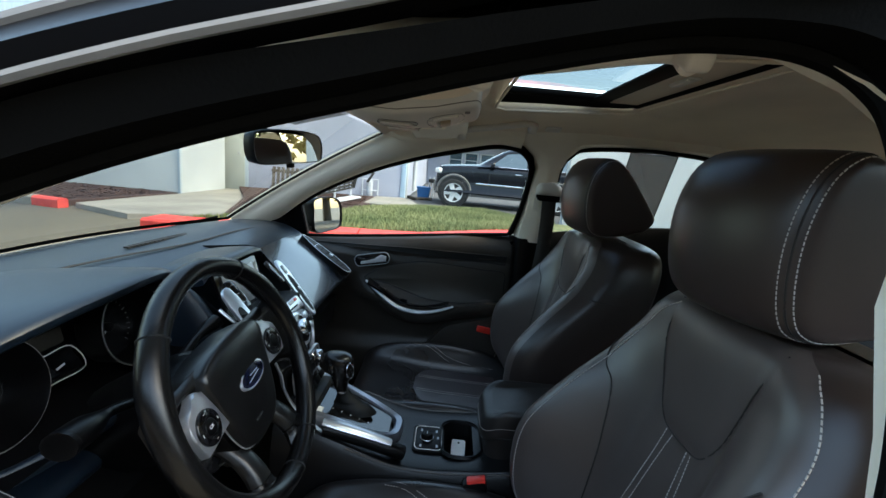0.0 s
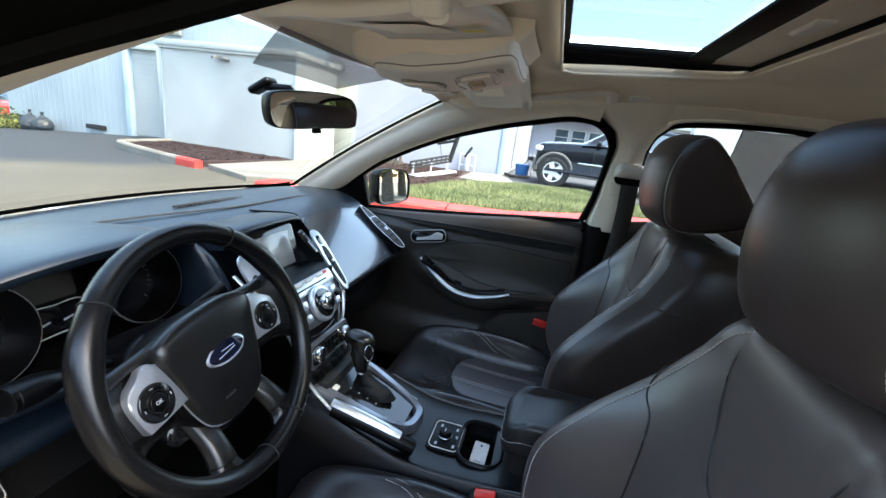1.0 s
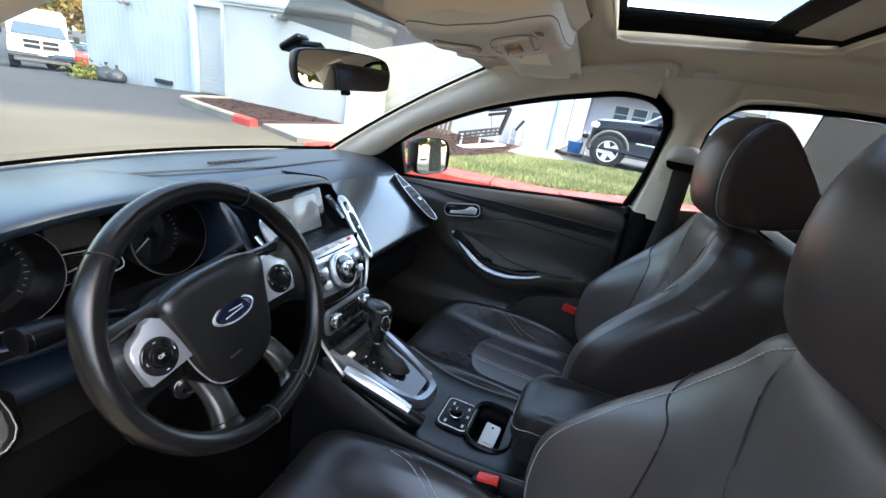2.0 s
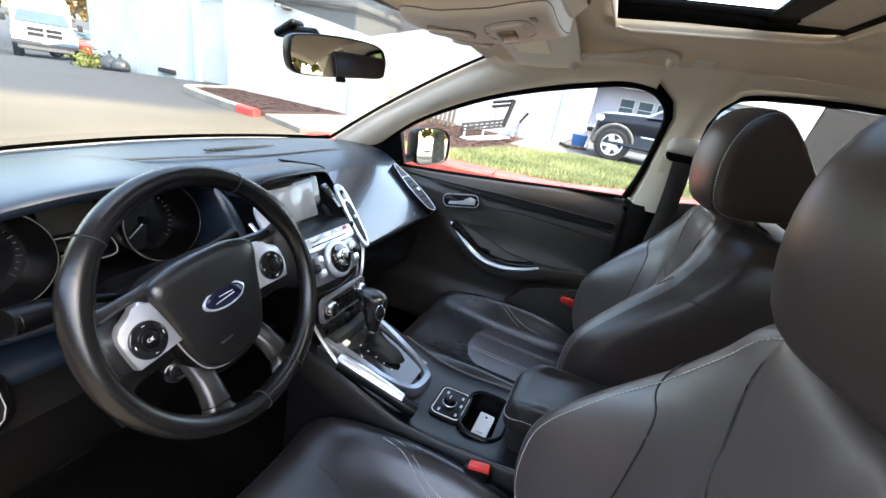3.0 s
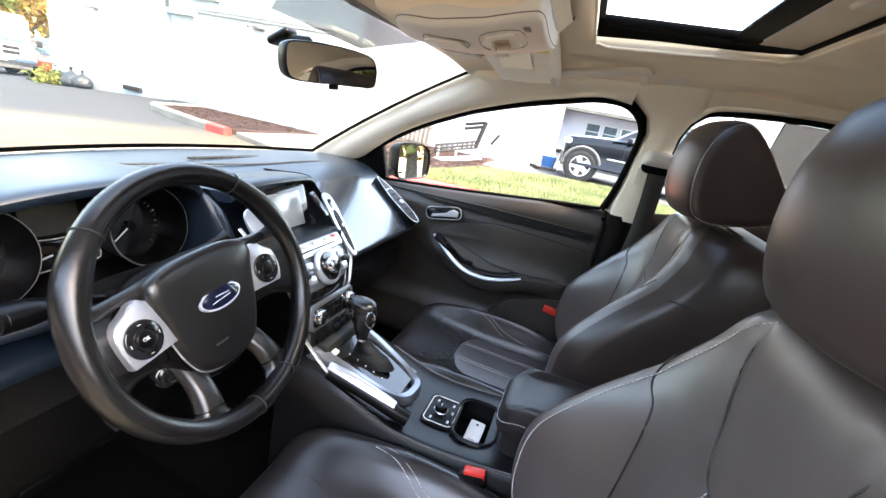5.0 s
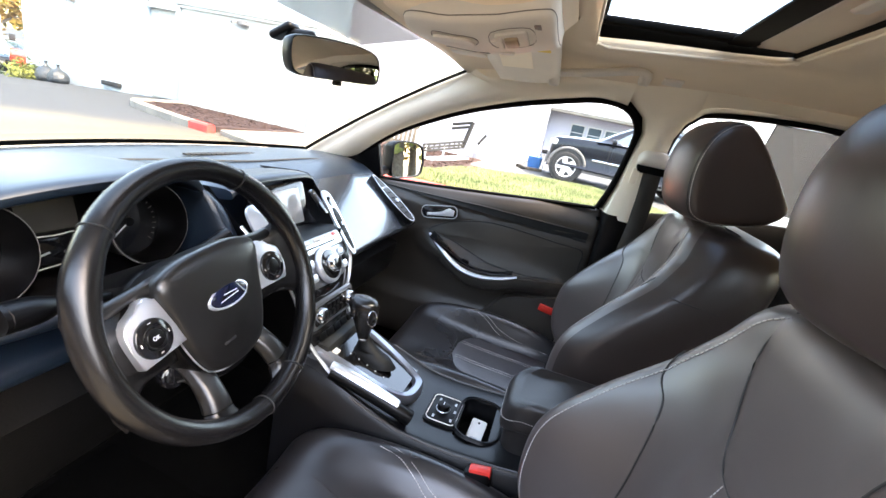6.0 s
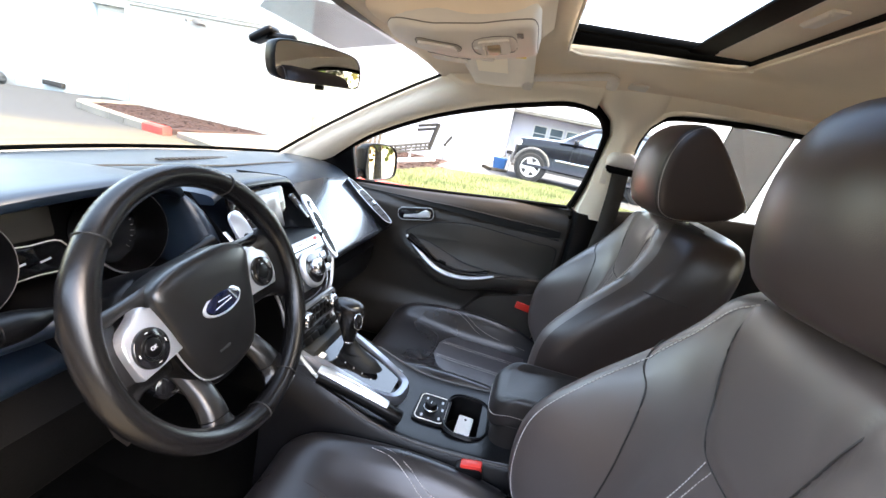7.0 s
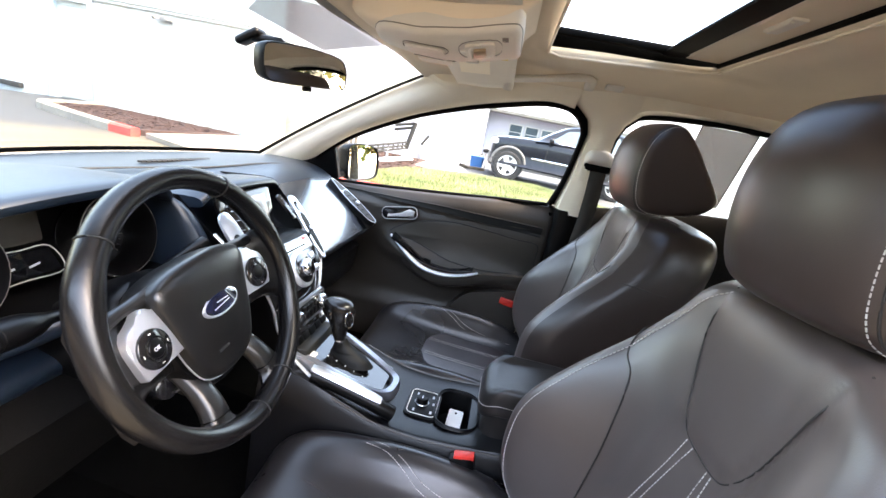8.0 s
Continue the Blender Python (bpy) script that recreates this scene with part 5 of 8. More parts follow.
def steering_wheel():
    w = thing("steering_wheel", "black leather steering wheel with silver spokes", "steering wheel", at=WHEEL.translation)
    R = 0.176
    rows = []
    n, k = 96, 16
    for i in range(n):
        a = 2 * math.pi * i / n
        deg = math.degrees(a) % 360
        # thumb grips at ten and two make the rim a little thicker
        grip = sum(math.exp(-(min(abs(deg - g), 360 - abs(deg - g)) / 11) ** 2) for g in (28, 152))
        ra, rb = 0.0155 + 0.0025 * grip, 0.0185 + 0.001 * grip
        c = Vector((R * math.cos(a), R * math.sin(a), 0))
        d = Vector((math.cos(a), math.sin(a), 0))
        rows.append([c + d * (ra * math.cos(2 * math.pi * j / k)) + Vector((0, 0, rb * math.sin(2 * math.pi * j / k))) for j in range(k)])
    rim = part("rim", skin(rows, ring=True, loop=True), RIM_LEATHER, w, "worn black leather rim", m=WHEEL)
    for deg in (55, 131, 266, 292):
        a = radians(deg)
        d = Vector((math.cos(a), math.sin(a), 0))
        ring = [d * (R + 0.0158 * math.cos(t)) + Vector((0, 0, 0.0188 * math.sin(t))) for t in [2 * math.pi * j / 24 for j in range(24)]]
        part("rim_seam", tube(ring, 0.0012, 6, closed=True), SEAM, rim, m=WHEEL)
    # airbag cover
    half = [(0.0, 0.072), (0.045, 0.070), (0.078, 0.060), (0.088, 0.045), (0.084, 0.025), (0.078, 0.0), (0.073, -0.028), (0.064, -0.060), (0.050, -0.086), (0.028, -0.098), (0.0, -0.101)]
    ring = half + [(-x, y) for x, y in half[-2:0:-1]]
    rows = []
    for k2, z in ((0.97, -0.055), (1.0, -0.030), (1.0, -0.010), (0.985, -0.003), (0.95, 0.0005), (0.86, 0.003), (0.7, 0.0055), (0.5, 0.007), (0.3, 0.008), (0.08, 0.0085)):
        rows.append(spline([Vector((x * k2, -0.012 + (y + 0.012) * k2, z + 0.010 * (y / 0.09) * (1 if k2 > 0.5 else k2))) for x, y in ring], 3, True))
    hub = part("airbag_cover", skin(rows, ring=True, caps=True), COVER, w, "matt black airbag cover", m=WHEEL)
    part("cover_gap", tube(spline([Vector((x * 1.02, -0.012 + (y + 0.012) * 1.02, -0.013 + 0.010 * (y / 0.09))) for x, y in ring[5:16]], 3), 0.0013, 6), SILVER, hub, "thin bright lower edge of the cover", m=WHEEL)
    badge = part("badge", slab(oval(0.037, 0.0160, 36), 0.005, 0.002, m=WHEEL @ pose(0, 0.0, 0.006, -4)), SILVER, hub, "silver oval badge ring")
    part("badge_field", slab(oval(0.0335, 0.0130, 36), 0.0056, 0.001, m=WHEEL @ pose(0, 0.0, 0.006, -4)), BLUE_BADGE, badge, "dark blue badge field")
    bm = bmesh.new()
    for x, y, sx, sy, rz in ((-0.002, -0.0025, 0.034, 0.0012, 4), (0.002, 0.0030, 0.024, 0.0012, -3)):
        box(sx, sy, 0.0008, m=WHEEL @ pose(x, y, 0.0121, -4) @ pose(0, 0, 0, 0, 0, rz), bm=bm)
    part("badge_strokes", bm, GREY_PRINT, badge, "pale strokes on the badge", smooth=False)
    # dotted lettering on the cover becomes plain bars
    for x, y, rz in ((0.052, 0.036, -14), (-0.02, -0.060, 0)):
        part("print_bar", box(0.022, 0.0035, 0.0006, m=WHEEL @ pose(x, y, 0.0072 if y > 0 else 0.0008, -6, 3 if y > 0 else 0, rz)), SEAM, hub, smooth=False)
    # black bezel under the cover, wider at its foot
    low_half = [(0.0, 0.050), (0.060, 0.040), (0.082, 0.010), (0.080, -0.030), (0.070, -0.066), (0.052, -0.097), (0.028, -0.112), (0.0, -0.116)]
    ring2 = low_half + [(-x, y) for x, y in low_half[-2:0:-1]]
    rows = []
    for k2, z in ((0.96, -0.065), (1.0, -0.042), (0.995, -0.024), (0.97, -0.018), (0.80, -0.016)):
        rows.append(spline([Vector((x * k2, -0.02 + (y + 0.02) * k2, z + 0.010 * (y / 0.09))) for x, y in ring2], 3, True))
    part("cover_bezel", skin(rows, ring=True, caps=True), HARD, w, "black bezel under the airbag cover", m=WHEEL)
    # spokes
    for s in (-1, 1):
        sp = [(0.064, 0.030), (0.087, 0.0365), (0.095, 0.0445), (0.099, 0.0462), (0.104, 0.0455), (0.110, 0.040), (0.119, 0.035), (0.128, 0.031), (0.135, 0.026), (0.139, 0.020), (0.1408, 0.012), (0.1402, -0.002), (0.138, -0.016), (0.1358, -0.027), (0.133, -0.0298), (0.115, -0.028), (0.094, -0.0265), (0.066, -0.0265), (0.062, -0.020)]
        sp = [(s * x, y) for x, y in (sp if s > 0 else sp[::-1])]
        spoke = part("silver_spoke", slab(sp, 0.016, 0.003, m=WHEEL @ pose(0, 0, -0.025, 0, s * -3)), SILVER, w, "satin silver spoke plate")
        pm = WHEEL @ pose(0, 0, -0.025, 0, s * -3) @ pose(s * 0.111, -0.001, 0.016)
        pad = part("switch_pad", cyl(0.0245, 0.0238, 0.005, 36, 0.0012, m=pm @ pose(0, 0, 0.001)), GLOSS, spoke, "gloss black switch pad")
        part("pad_ring", tube([pm @ Vector((0.0145 * math.cos(t), 0.0145 * math.sin(t), 0.0036)) for t in [2 * math.pi * j / 28 for j in range(28)]], 0.0010, 5, closed=True), HARD, pad)
        part("pad_centre", cyl(0.0115, 0.011, 0.003, 24, 0.001, m=pm @ pose(0, 0, 0.0036)), HARD, pad)
        for dx, dy, rz in ((0, 0.020, 0), (0, -0.020, 0), (0.020, 0, 90), (-0.020, 0, 90)):
            part("pad_mark", box(0.004, 0.0008, 0.0006, m=pm @ pose(dx * 0.95, dy * 0.95, 0.0037, 0, 0, rz)), GREY_TRIM, pad, smooth=False)
        if s < 0:
            cu = bpy.data.curves.new("key_word", "FONT")
            cu.body, cu.size, cu.align_x, cu.align_y, cu.extrude = "OK", 0.0066, "CENTER", "CENTER", 0.0002
            tmp = new("key_word", cu)
            me = bpy.data.meshes.new_from_object(tmp)
            bpy.data.objects.remove(tmp)
            bm = bmesh.new()
            bm.from_mesh(me)
            part("pad_word", bm, WHITE_PRINT, pad, "white OK on the centre key", smooth=False, m=pm @ pose(0, 0, 0.0053))
        # black web that carries the plate out to the rim
        web = [[Vector((s * x, y, z)) for y, z in ((up, z0), (hy * 0.4, z0 + 0.006), (-hy * 0.6, z0 + 0.006), (-hy * 1.1, z0), (-hy * 1.0, z0 - 0.022), (up * 0.9, z0 - 0.022))] for x, up, hy, z0 in ((0.05, 0.048, 0.050, -0.034), (0.10, 0.046, 0.046, -0.030), (0.135, 0.046, 0.046, -0.020), (0.160, 0.054, 0.058, -0.007), (0.176, 0.062, 0.066, 0.0))]
        part("spoke_web", loft(web, 4, nu=2), RIM_LEATHER, w, "black spoke root", m=WHEEL)
        shoulder = [[Vector((s * x, y, z)) for y, z in ((y1, z0 - 0.012), (y1 - 0.002, z0 - 0.003), (0.5 * (y0 + y1), z0), (y0 + 0.002, z0 - 0.003), (y0, z0 - 0.012))] for x, y0, y1, z0 in ((0.066, 0.034, 0.063, -0.004), (0.086, 0.040, 0.060, -0.008), (0.105, 0.044, 0.058, -0.011), (0.125, 0.040, 0.056, -0.014), (0.145, 0.036, 0.056, -0.014))]
        part("cover_shoulder", loft(shoulder, 4, nu=2), COVER, w, "matt black shoulder of the cover", m=WHEEL)
    # two lower spokes: a smooth upper piece, a joint, then the leather that flares into the rim
    for s in (-1, 1):
        ax, ay = Vector((s * 0.20, -0.98, 0)).normalized(), Vector((0.98, s * 0.20, 0)).normalized()
        start = Vector((s * 0.050, -0.066, 0))
        for name2, mat2, prof, lab in (("lower_spoke", COVER, ((0.0, 0.017, -0.042), (0.030, 0.0165, -0.022), (0.055, 0.0175, -0.012), (0.072, 0.019, -0.009)), "smooth dark lower spoke"),
                                       ("spoke_foot", RIM_LEATHER, ((0.0735, 0.0195, -0.009), (0.082, 0.022, -0.007), (0.090, 0.028, -0.005), (0.100, 0.036, -0.002)), "leather foot of the lower spoke")):
            secs2 = [[start + ax * u + ay * (hw * q) + Vector((0, 0, z0 + dz)) for q, dz in ((-1, -0.018), (-0.94, -0.003), (-0.5, 0.003), (0.5, 0.003), (0.94, -0.003), (1, -0.018))] for u, hw, z0 in prof]
            part(name2, loft(secs2, 4, nu=2), mat2, w, lab, m=WHEEL)
    # boss behind
    part("boss", cyl(0.075, 0.06, 0.06, 32, 0.008, m=WHEEL @ pose(0, -0.01, -0.080)), HARD, w, "black boss behind the cover")


steering_wheel()

# column shroud with its stalks
col = thing("steering_column", "black plastic steering column with stalks and a key", "steering column", at=(-0.37, 0.12, 0.83))
part("shroud", loft([[WHEEL @ Vector((x, y, z)) for x, y in ((-hw, 0.0), (-hw * 0.8, up), (0, up + 0.012), (hw * 0.8, up), (hw, 0.0), (hw * 0.8, -dn), (0, -dn - 0.01), (-hw * 0.8, -dn))] for z, hw, up, dn in ((-0.090, 0.060, 0.045, 0.060), (-0.11, 0.066, 0.05, 0.066), (-0.20, 0.062, 0.045, 0.07), (-0.30, 0.055, 0.03, 0.07))], 4, nu=2), HARD, col, "black column shroud")
for s in (-1, 1):
    st = spline([WHEEL @ Vector((s * x, y, z)) for x, y, z in ((0.055, 0.040, -0.125), (0.10, 0.050 + 0.004 * (1 - s), -0.120), (0.135, 0.052 + 0.006 * (1 - s), -0.114), (0.182 if s < 0 else 0.155, 0.054 + 0.009 * (1 - s), -0.106))], 5)
    arm = part("stalk", tube(st, [0.008 + (0.012 if s < 0 else 0.007) * smooth_step(0.35, 0.8, i / 15) for i in range(16)], 12, flat=0.85), HARD, col, "black control stalk")
    part("stalk_ring", tube(st[11:13], 0.0156, 12, flat=0.76), HARD, arm)
    part("stalk_tip", tube(st[14:16], [0.015, 0.012] if s > 0 else [0.0205, 0.0175], 12, flat=0.85), HARD, arm)
key = part("ignition_lock", cyl(0.016, 0.015, 0.02, 20, 0.002, m=pose(-0.43, 0.03, 0.775, 70, 0, -20)), GLOSS, col, "gloss black ignition lock")
part("key_slot", box(0.010, 0.002, 0.003, m=pose(-0.434, 0.008, 0.779, 70, 0, -20)), SEAM, key)
part("lever", box(0.05, 0.02, 0.008, 0.003, m=pose(-0.40, 0.015, 0.770, 20, 0, 10)), HARD, col, "black column adjuster lever")


# ======== tunnel console ========
con = thing("tunnel_console", "black tunnel console with silver shifter surround", "centre console", at=(0, -0.25, 0.3))
TOPY = [0.06, 0.0, -0.06, -0.13, -0.20, -0.26, -0.32, -0.42, -0.50, -0.75, -0.95]
TOPZ = [0.630, 0.618, 0.600, 0.575, 0.552, 0.545, 0.545, 0.552, 0.560, 0.56, 0.50]


def con_z(y):
    return float(np.interp(-y, [-v for v in TOPY], TOPZ))


secs = []
for y in TOPY:
    z = con_z(y)
    secs.append([Vector((x, y, zz2)) for x, zz2 in ((-0.155, 0.26), (-0.140, z - 0.06), (-0.128, z - 0.008), (-0.118, z + 0.004), (-0.105, z), (-0.066, z), (0.004, z), (0.074, z), (0.105, z), (0.118, z + 0.004), (0.128, z - 0.008), (0.140, z - 0.06), (0.155, 0.26))])


# top is built round the cup well
bm = loft(secs, 4, ring=False, caps=False)
bmesh.ops.delete(bm, geom=[f for f in bm.faces if -0.066 < f.calc_center_median().x < 0.074 and -0.397 < f.calc_center_median().y < -0.320], context="FACES")
part("body", bm, CONSOLE, con, "soft black console body")
# lighter bead on each top edge, a highlight put in as colour
for s in (-1, 1):
    part("edge_bead", tube([Vector((s * 0.1225, y, con_z(y) + 0.0015)) for y in (-0.10, -0.16, -0.22, -0.28, -0.34, -0.42, -0.50)], 0.003, 6), DOORSKIN, con, "brownish bead standing in for the edge's highlight")
# cup well with a raised lip
cup_c = Vector((0.004, -0.364, 0.548))
ol = [(x, y) for x, y in round_rect(0.132, 0.092, 0.036, 7)]
rows = []
for k, dz in ((1.16, 0.001), (1.10, 0.005), (1.02, 0.004), (0.97, -0.004), (0.95, -0.03), (0.93, -0.060)):
    rows.append([cup_c + Vector((x * k, y * k, dz)) for x, y in ol])
part("cup_well", skin(rows, ring=True, caps=False), HARD, con, "deep black cup well")
part("cup_floor", slab([(x * 0.95, y * 0.95) for x, y in ol], 0.004, m=Matrix.Translation(cup_c + Vector((0, 0, -0.062)))), RUBBER, con)
part("cup_lip", tube([cup_c + Vector((x * 1.10, y * 1.10, 0.006)) for x, y in ol], 0.0022, 6, closed=True), HARD, con)
# price tag in the cup
tag = thing("white_tag", "white plastic key tag lying in the cup well", "tag", at=cup_c + Vector((0, 0, -0.055)))
tm = basis((0.020, -0.363, 0.503), (0.06, 1.0, 0.0), (-1.0, 0.06, -0.22))
part("card", slab(round_rect(0.036, 0.070, 0.004, 3), 0.003, 0.001, m=tm), WHITE_TAG, tag)
part("card_hole", cyl(0.003, 0.003, 0.0036, 12, m=tm @ pose(0, -0.024, 0.0018)), SEAM, tag)
part("card_bar", box(0.016, 0.003, 0.0004, m=tm @ pose(0, 0.020, 0.0033)), GREY_PRINT, tag, smooth=False)
# round controls ahead of the cup
rm = basis((-0.004, -0.284, con_z(-0.284) + 0.001), (1, 0, 0), (0, 1, 0))
pl = part("switch_plate", slab(round_rect(0.105, 0.078, 0.014, 4), 0.004, 0.0015, m=rm), HARD, con, "black switch plate")
part("plate_line", tube([rm @ Vector((x, y, 0.005)) for x, y in round_rect(0.092, 0.066, 0.012, 4)], 0.0012, 5, closed=True), GREY_TRIM, pl)
kn = part("rotary_knob", cyl(0.0155, 0.0135, 0.016, 28, 0.003, m=rm @ pose(0, 0.004, 0.011)), HARD, pl, "small rotary knob")
part("knob_ring", tube([rm @ Vector((0.0155 * math.cos(a), 0.004 + 0.0155 * math.sin(a), 0.006)) for a in [2 * math.pi * j / 28 for j in range(28)]], 0.0012, 5, closed=True), SILVER, kn)
part("knob_mark", box(0.010, 0.0015, 0.0005, m=rm @ pose(0, 0.004, 0.0193)), WHITE_PRINT, kn, smooth=False)
for x, y in ((-0.030, -0.022), (0.002, -0.024), (0.028, -0.020), (-0.032, 0.018), (0.030, 0.018)):
    part("plate_mark", box(0.009, 0.005, 0.0008, m=rm @ pose(x, y, 0.0044)), GREY_PRINT, pl, smooth=False)

# silver shifter surround
sm = [(-0.078, 0.035), (-0.082, -0.02), (-0.072, -0.10), (-0.058, -0.165), (-0.034, -0.205), (0.0, -0.216), (0.040, -0.212), (0.064, -0.175), (0.085, -0.10), (0.096, -0.02), (0.094, 0.035)]


def plate(outline, h0, h1, inset):
    pts = spline([(x, y, 0) for x, y in outline], 4, True)
    cx, cy = 0.006, -0.09
    rows2 = []
    for k, h in ((1.0, h0), (1.0, h1 * 0.7 + h0 * 0.3), (0.97, h1), (inset, h1), (inset - 0.03, h1 - 0.004), (inset - 0.05, h1 - 0.014)):
        rows2.append([Vector((cx + (p.x - cx) * k, cy + (p.y - cy) * (k if k > 0.95 else k + 0.06), con_z(p.y) + h)) for p in pts])
    return skin(rows2, ring=True, caps=False)


part("shifter_surround", plate(sm, -0.01, 0.022, 0.80), GREY_SATIN, con, "satin silver surround")
part("gate_plate", skin([[Vector((x, y, con_z(y) + 0.013)) for x in (-0.062, 0.0, 0.074)] for y in (0.03, -0.05, -0.10, -0.15, -0.185)]), GLOSS, con, "gloss black gate plate")
part("gate_slot", box(0.012, 0.115, 0.004, 0.001, m=pose(0.012, -0.085, con_z(-0.085) + 0.0155, 12)), SEAM, con)
for i in range(5):
    part("gate_mark", box(0.004, 0.003, 0.0006, m=pose(-0.022, -0.045 - 0.022 * i, con_z(-0.045 - 0.022 * i) + 0.0145, 12)), GREY_PRINT, con, smooth=False)
for y in (0.0, -0.02):
    part("side_key", box(0.020, 0.014, 0.008, 0.002, m=pose(-0.048, y, con_z(y) + 0.016, 12)), GREY_TRIM, con)
# lever
lev = thing("shift_lever", "black gear lever with leather knob and chrome collar", "gear lever", at=(0.008, -0.06, 0.61))
part("boot", loft([[Vector((0.010 + x * k, y0 + y * k2, z)) for x, y in oval(1, 1, 14)] for z, k, k2, y0 in ((0.596, 0.030, 0.060, -0.088), (0.612, 0.026, 0.050, -0.082), (0.622, 0.0195, 0.036, -0.076), (0.628, 0.0185, 0.030, -0.072), (0.640, 0.0135, 0.020, -0.065), (0.655, 0.0115, 0.013, -0.060))], 4), BOOT, lev, "folded leather boot")
part("stem", tube([(0.009, -0.060, 0.645), (0.006, -0.054, 0.675)], 0.009, 12), HARD, lev)
part("collar", cyl(0.014, 0.013, 0.008, 20, 0.002, m=pose(0.007, -0.058, 0.652, 8)), CHROME, lev, "chrome collar")
knob = part("knob", loft([[Vector((0.005 + x * a, y0 + y * b, z)) for x, y in oval(1, 1, 18)] for z, a, b, y0 in ((0.655, 0.013, 0.014, -0.057), (0.675, 0.017, 0.019, -0.055), (0.698, 0.022, 0.027, -0.053), (0.720, 0.0265, 0.034, -0.050), (0.736, 0.0275, 0.037, -0.047), (0.747, 0.0235, 0.032, -0.045), (0.752, 0.013, 0.020, -0.043))], 4), RIM_LEATHER, lev, "pear-shaped leather knob")
km = basis((-0.0125, -0.0775, 0.716), (0.80, -0.60, 0), (0.10, 0.20, 1))
part("knob_inlay", slab(oval(0.011, 0.018, 20), 0.004, 0.001, m=km), GLOSS, knob)
part("knob_trim", tube([km @ Vector((x, y, 0.004)) for x, y in oval(0.011, 0.018, 28)], 0.0012, 5, closed=True), CHROME, knob, "chrome outline on the knob")
part("release_button", box(0.008, 0.012, 0.022, 0.003, m=pose(-0.0215, -0.036, 0.722)), GLOSS, knob)

# handbrake
hb = thing("handbrake_lever", "silver-topped handbrake lever lying down", "handbrake", at=(-0.09, -0.13, 0.58))
ln = spline([(-0.112, -0.046, 0.640), (-0.107, -0.09, 0.629), (-0.101, -0.145, 0.612), (-0.095, -0.20, 0.592)], 5)
part("top_strip", tube(ln, [0.011 + 0.004 * math.sin(math.pi * i / 15) for i in range(16)], 10, flat=0.6), SILVER, hb, "satin silver top strip")
part("grip", tube([p + Vector((0.003, 0, -0.018)) for p in ln] + [Vector((-0.086, -0.228, 0.562))], 0.0165, 12, flat=1.0), HARD, hb, "black grip under the strip")

# armrest box
arm = thing("armrest", "black leather centre armrest with stitched lid", "armrest", at=(0, -0.55, 0.56))
out = []
for z, k in ((0.617, 0.985), (0.624, 1.0), (0.650, 1.0), (0.668, 0.985), (0.679, 0.94), (0.683, 0.84)):
    out.append([Vector((0.006 + x * k, -0.575 + y * k, z - 0.022 * smooth_step(-0.45, -0.40, -0.575 + y) + 0.0)) for x, y in round_rect(0.168, 0.340, 0.045, 6)])
part("lid", loft(out, 3), ARM_LEATHER, arm, "padded leather lid")
bm = dashes([Vector((0.006 + x * 1.010, -0.575 + y * 1.005, 0.642 - 0.022 * smooth_step(-0.45, -0.40, -0.575 + y))) for x, y in round_rect(0.168, 0.340, 0.045, 8)])
part("stitch_line", bm, STITCH, arm, "pale stitching round the lid")
part("lid_gap", tube([Vector((0.006 + x, -0.575 + y, 0.615 - 0.022 * smooth_step(-0.45, -0.40, -0.575 + y))) for x, y in round_rect(0.160, 0.332, 0.045, 6)], 0.003, 6, closed=True), SEAM, arm)
base = []
for z, k in ((0.545, 0.95), (0.57, 0.94), (0.594, 0.95), (0.610, 0.965)):
    base.append([Vector((0.006 + x * k, -0.575 + y * k, z)) for x, y in round_rect(0.160, 0.330, 0.040, 6)])
part("box", loft(base, 3), ARM_LEATHER, arm, "soft black armrest box")

# ======== overhead ========
oh = thing("overhead_console", "beige overhead console with reading lamps and switch", "overhead console", at=(0, -0.15, 1.36))
secs = []
for y, hw, d in ((-0.005, 0.030, 0.014), (-0.035, 0.085, 0.036), (-0.09, 0.112, 0.056), (-0.16, 0.126, 0.066), (-0.24, 0.132, 0.062), (-0.30, 0.130, 0.050), (-0.345, 0.115, 0.012)):
    z = head_z(0, y)
    secs.append([Vector((x * hw, y, z + 0.012 - dd * (d + 0.012))) for x, dd in ((-1.1, 0.0), (-1.0, 0.75), (-0.85, 1.0), (-0.4, 1.05), (0, 1.06), (0.4, 1.05), (0.85, 1.0), (1.0, 0.75), (1.1, 0.0))])
part("housing", loft(secs, 4, ring=False, caps=False, nu=3), BEIGE, oh, "cloth-covered bulge of the headliner")
zf = head_z(0, -0.2) - 0.081
# moulded plate under the bulge, wide behind and drawn to a rounded nose in front
OUTLINE = material("shadow_joint", (0.20, 0.18, 0.16), 0.7, tone=0.1, tone_size=30)
BROWN_LENS = material("brown_lens", (0.30, 0.22, 0.14), 0.35, tone=0.1, tone_size=20)
rows = []
ol = spline([(x, y, 0) for x, y in ((-0.112, -0.318), (-0.06, -0.322), (0.06, -0.322), (0.112, -0.318), (0.124, -0.295), (0.124, -0.22), (0.120, -0.15), (0.092, -0.085), (0.0, -0.060), (-0.092, -0.085), (-0.120, -0.15), (-0.124, -0.22), (-0.124, -0.295))], 4, True)


def plate_z(x, y):
    return float(np.interp(-y, [0.06, 0.10, 0.16, 0.24, 0.32], [1.311, 1.304, 1.297, 1.308, 1.328])) + 1.0 * x * x


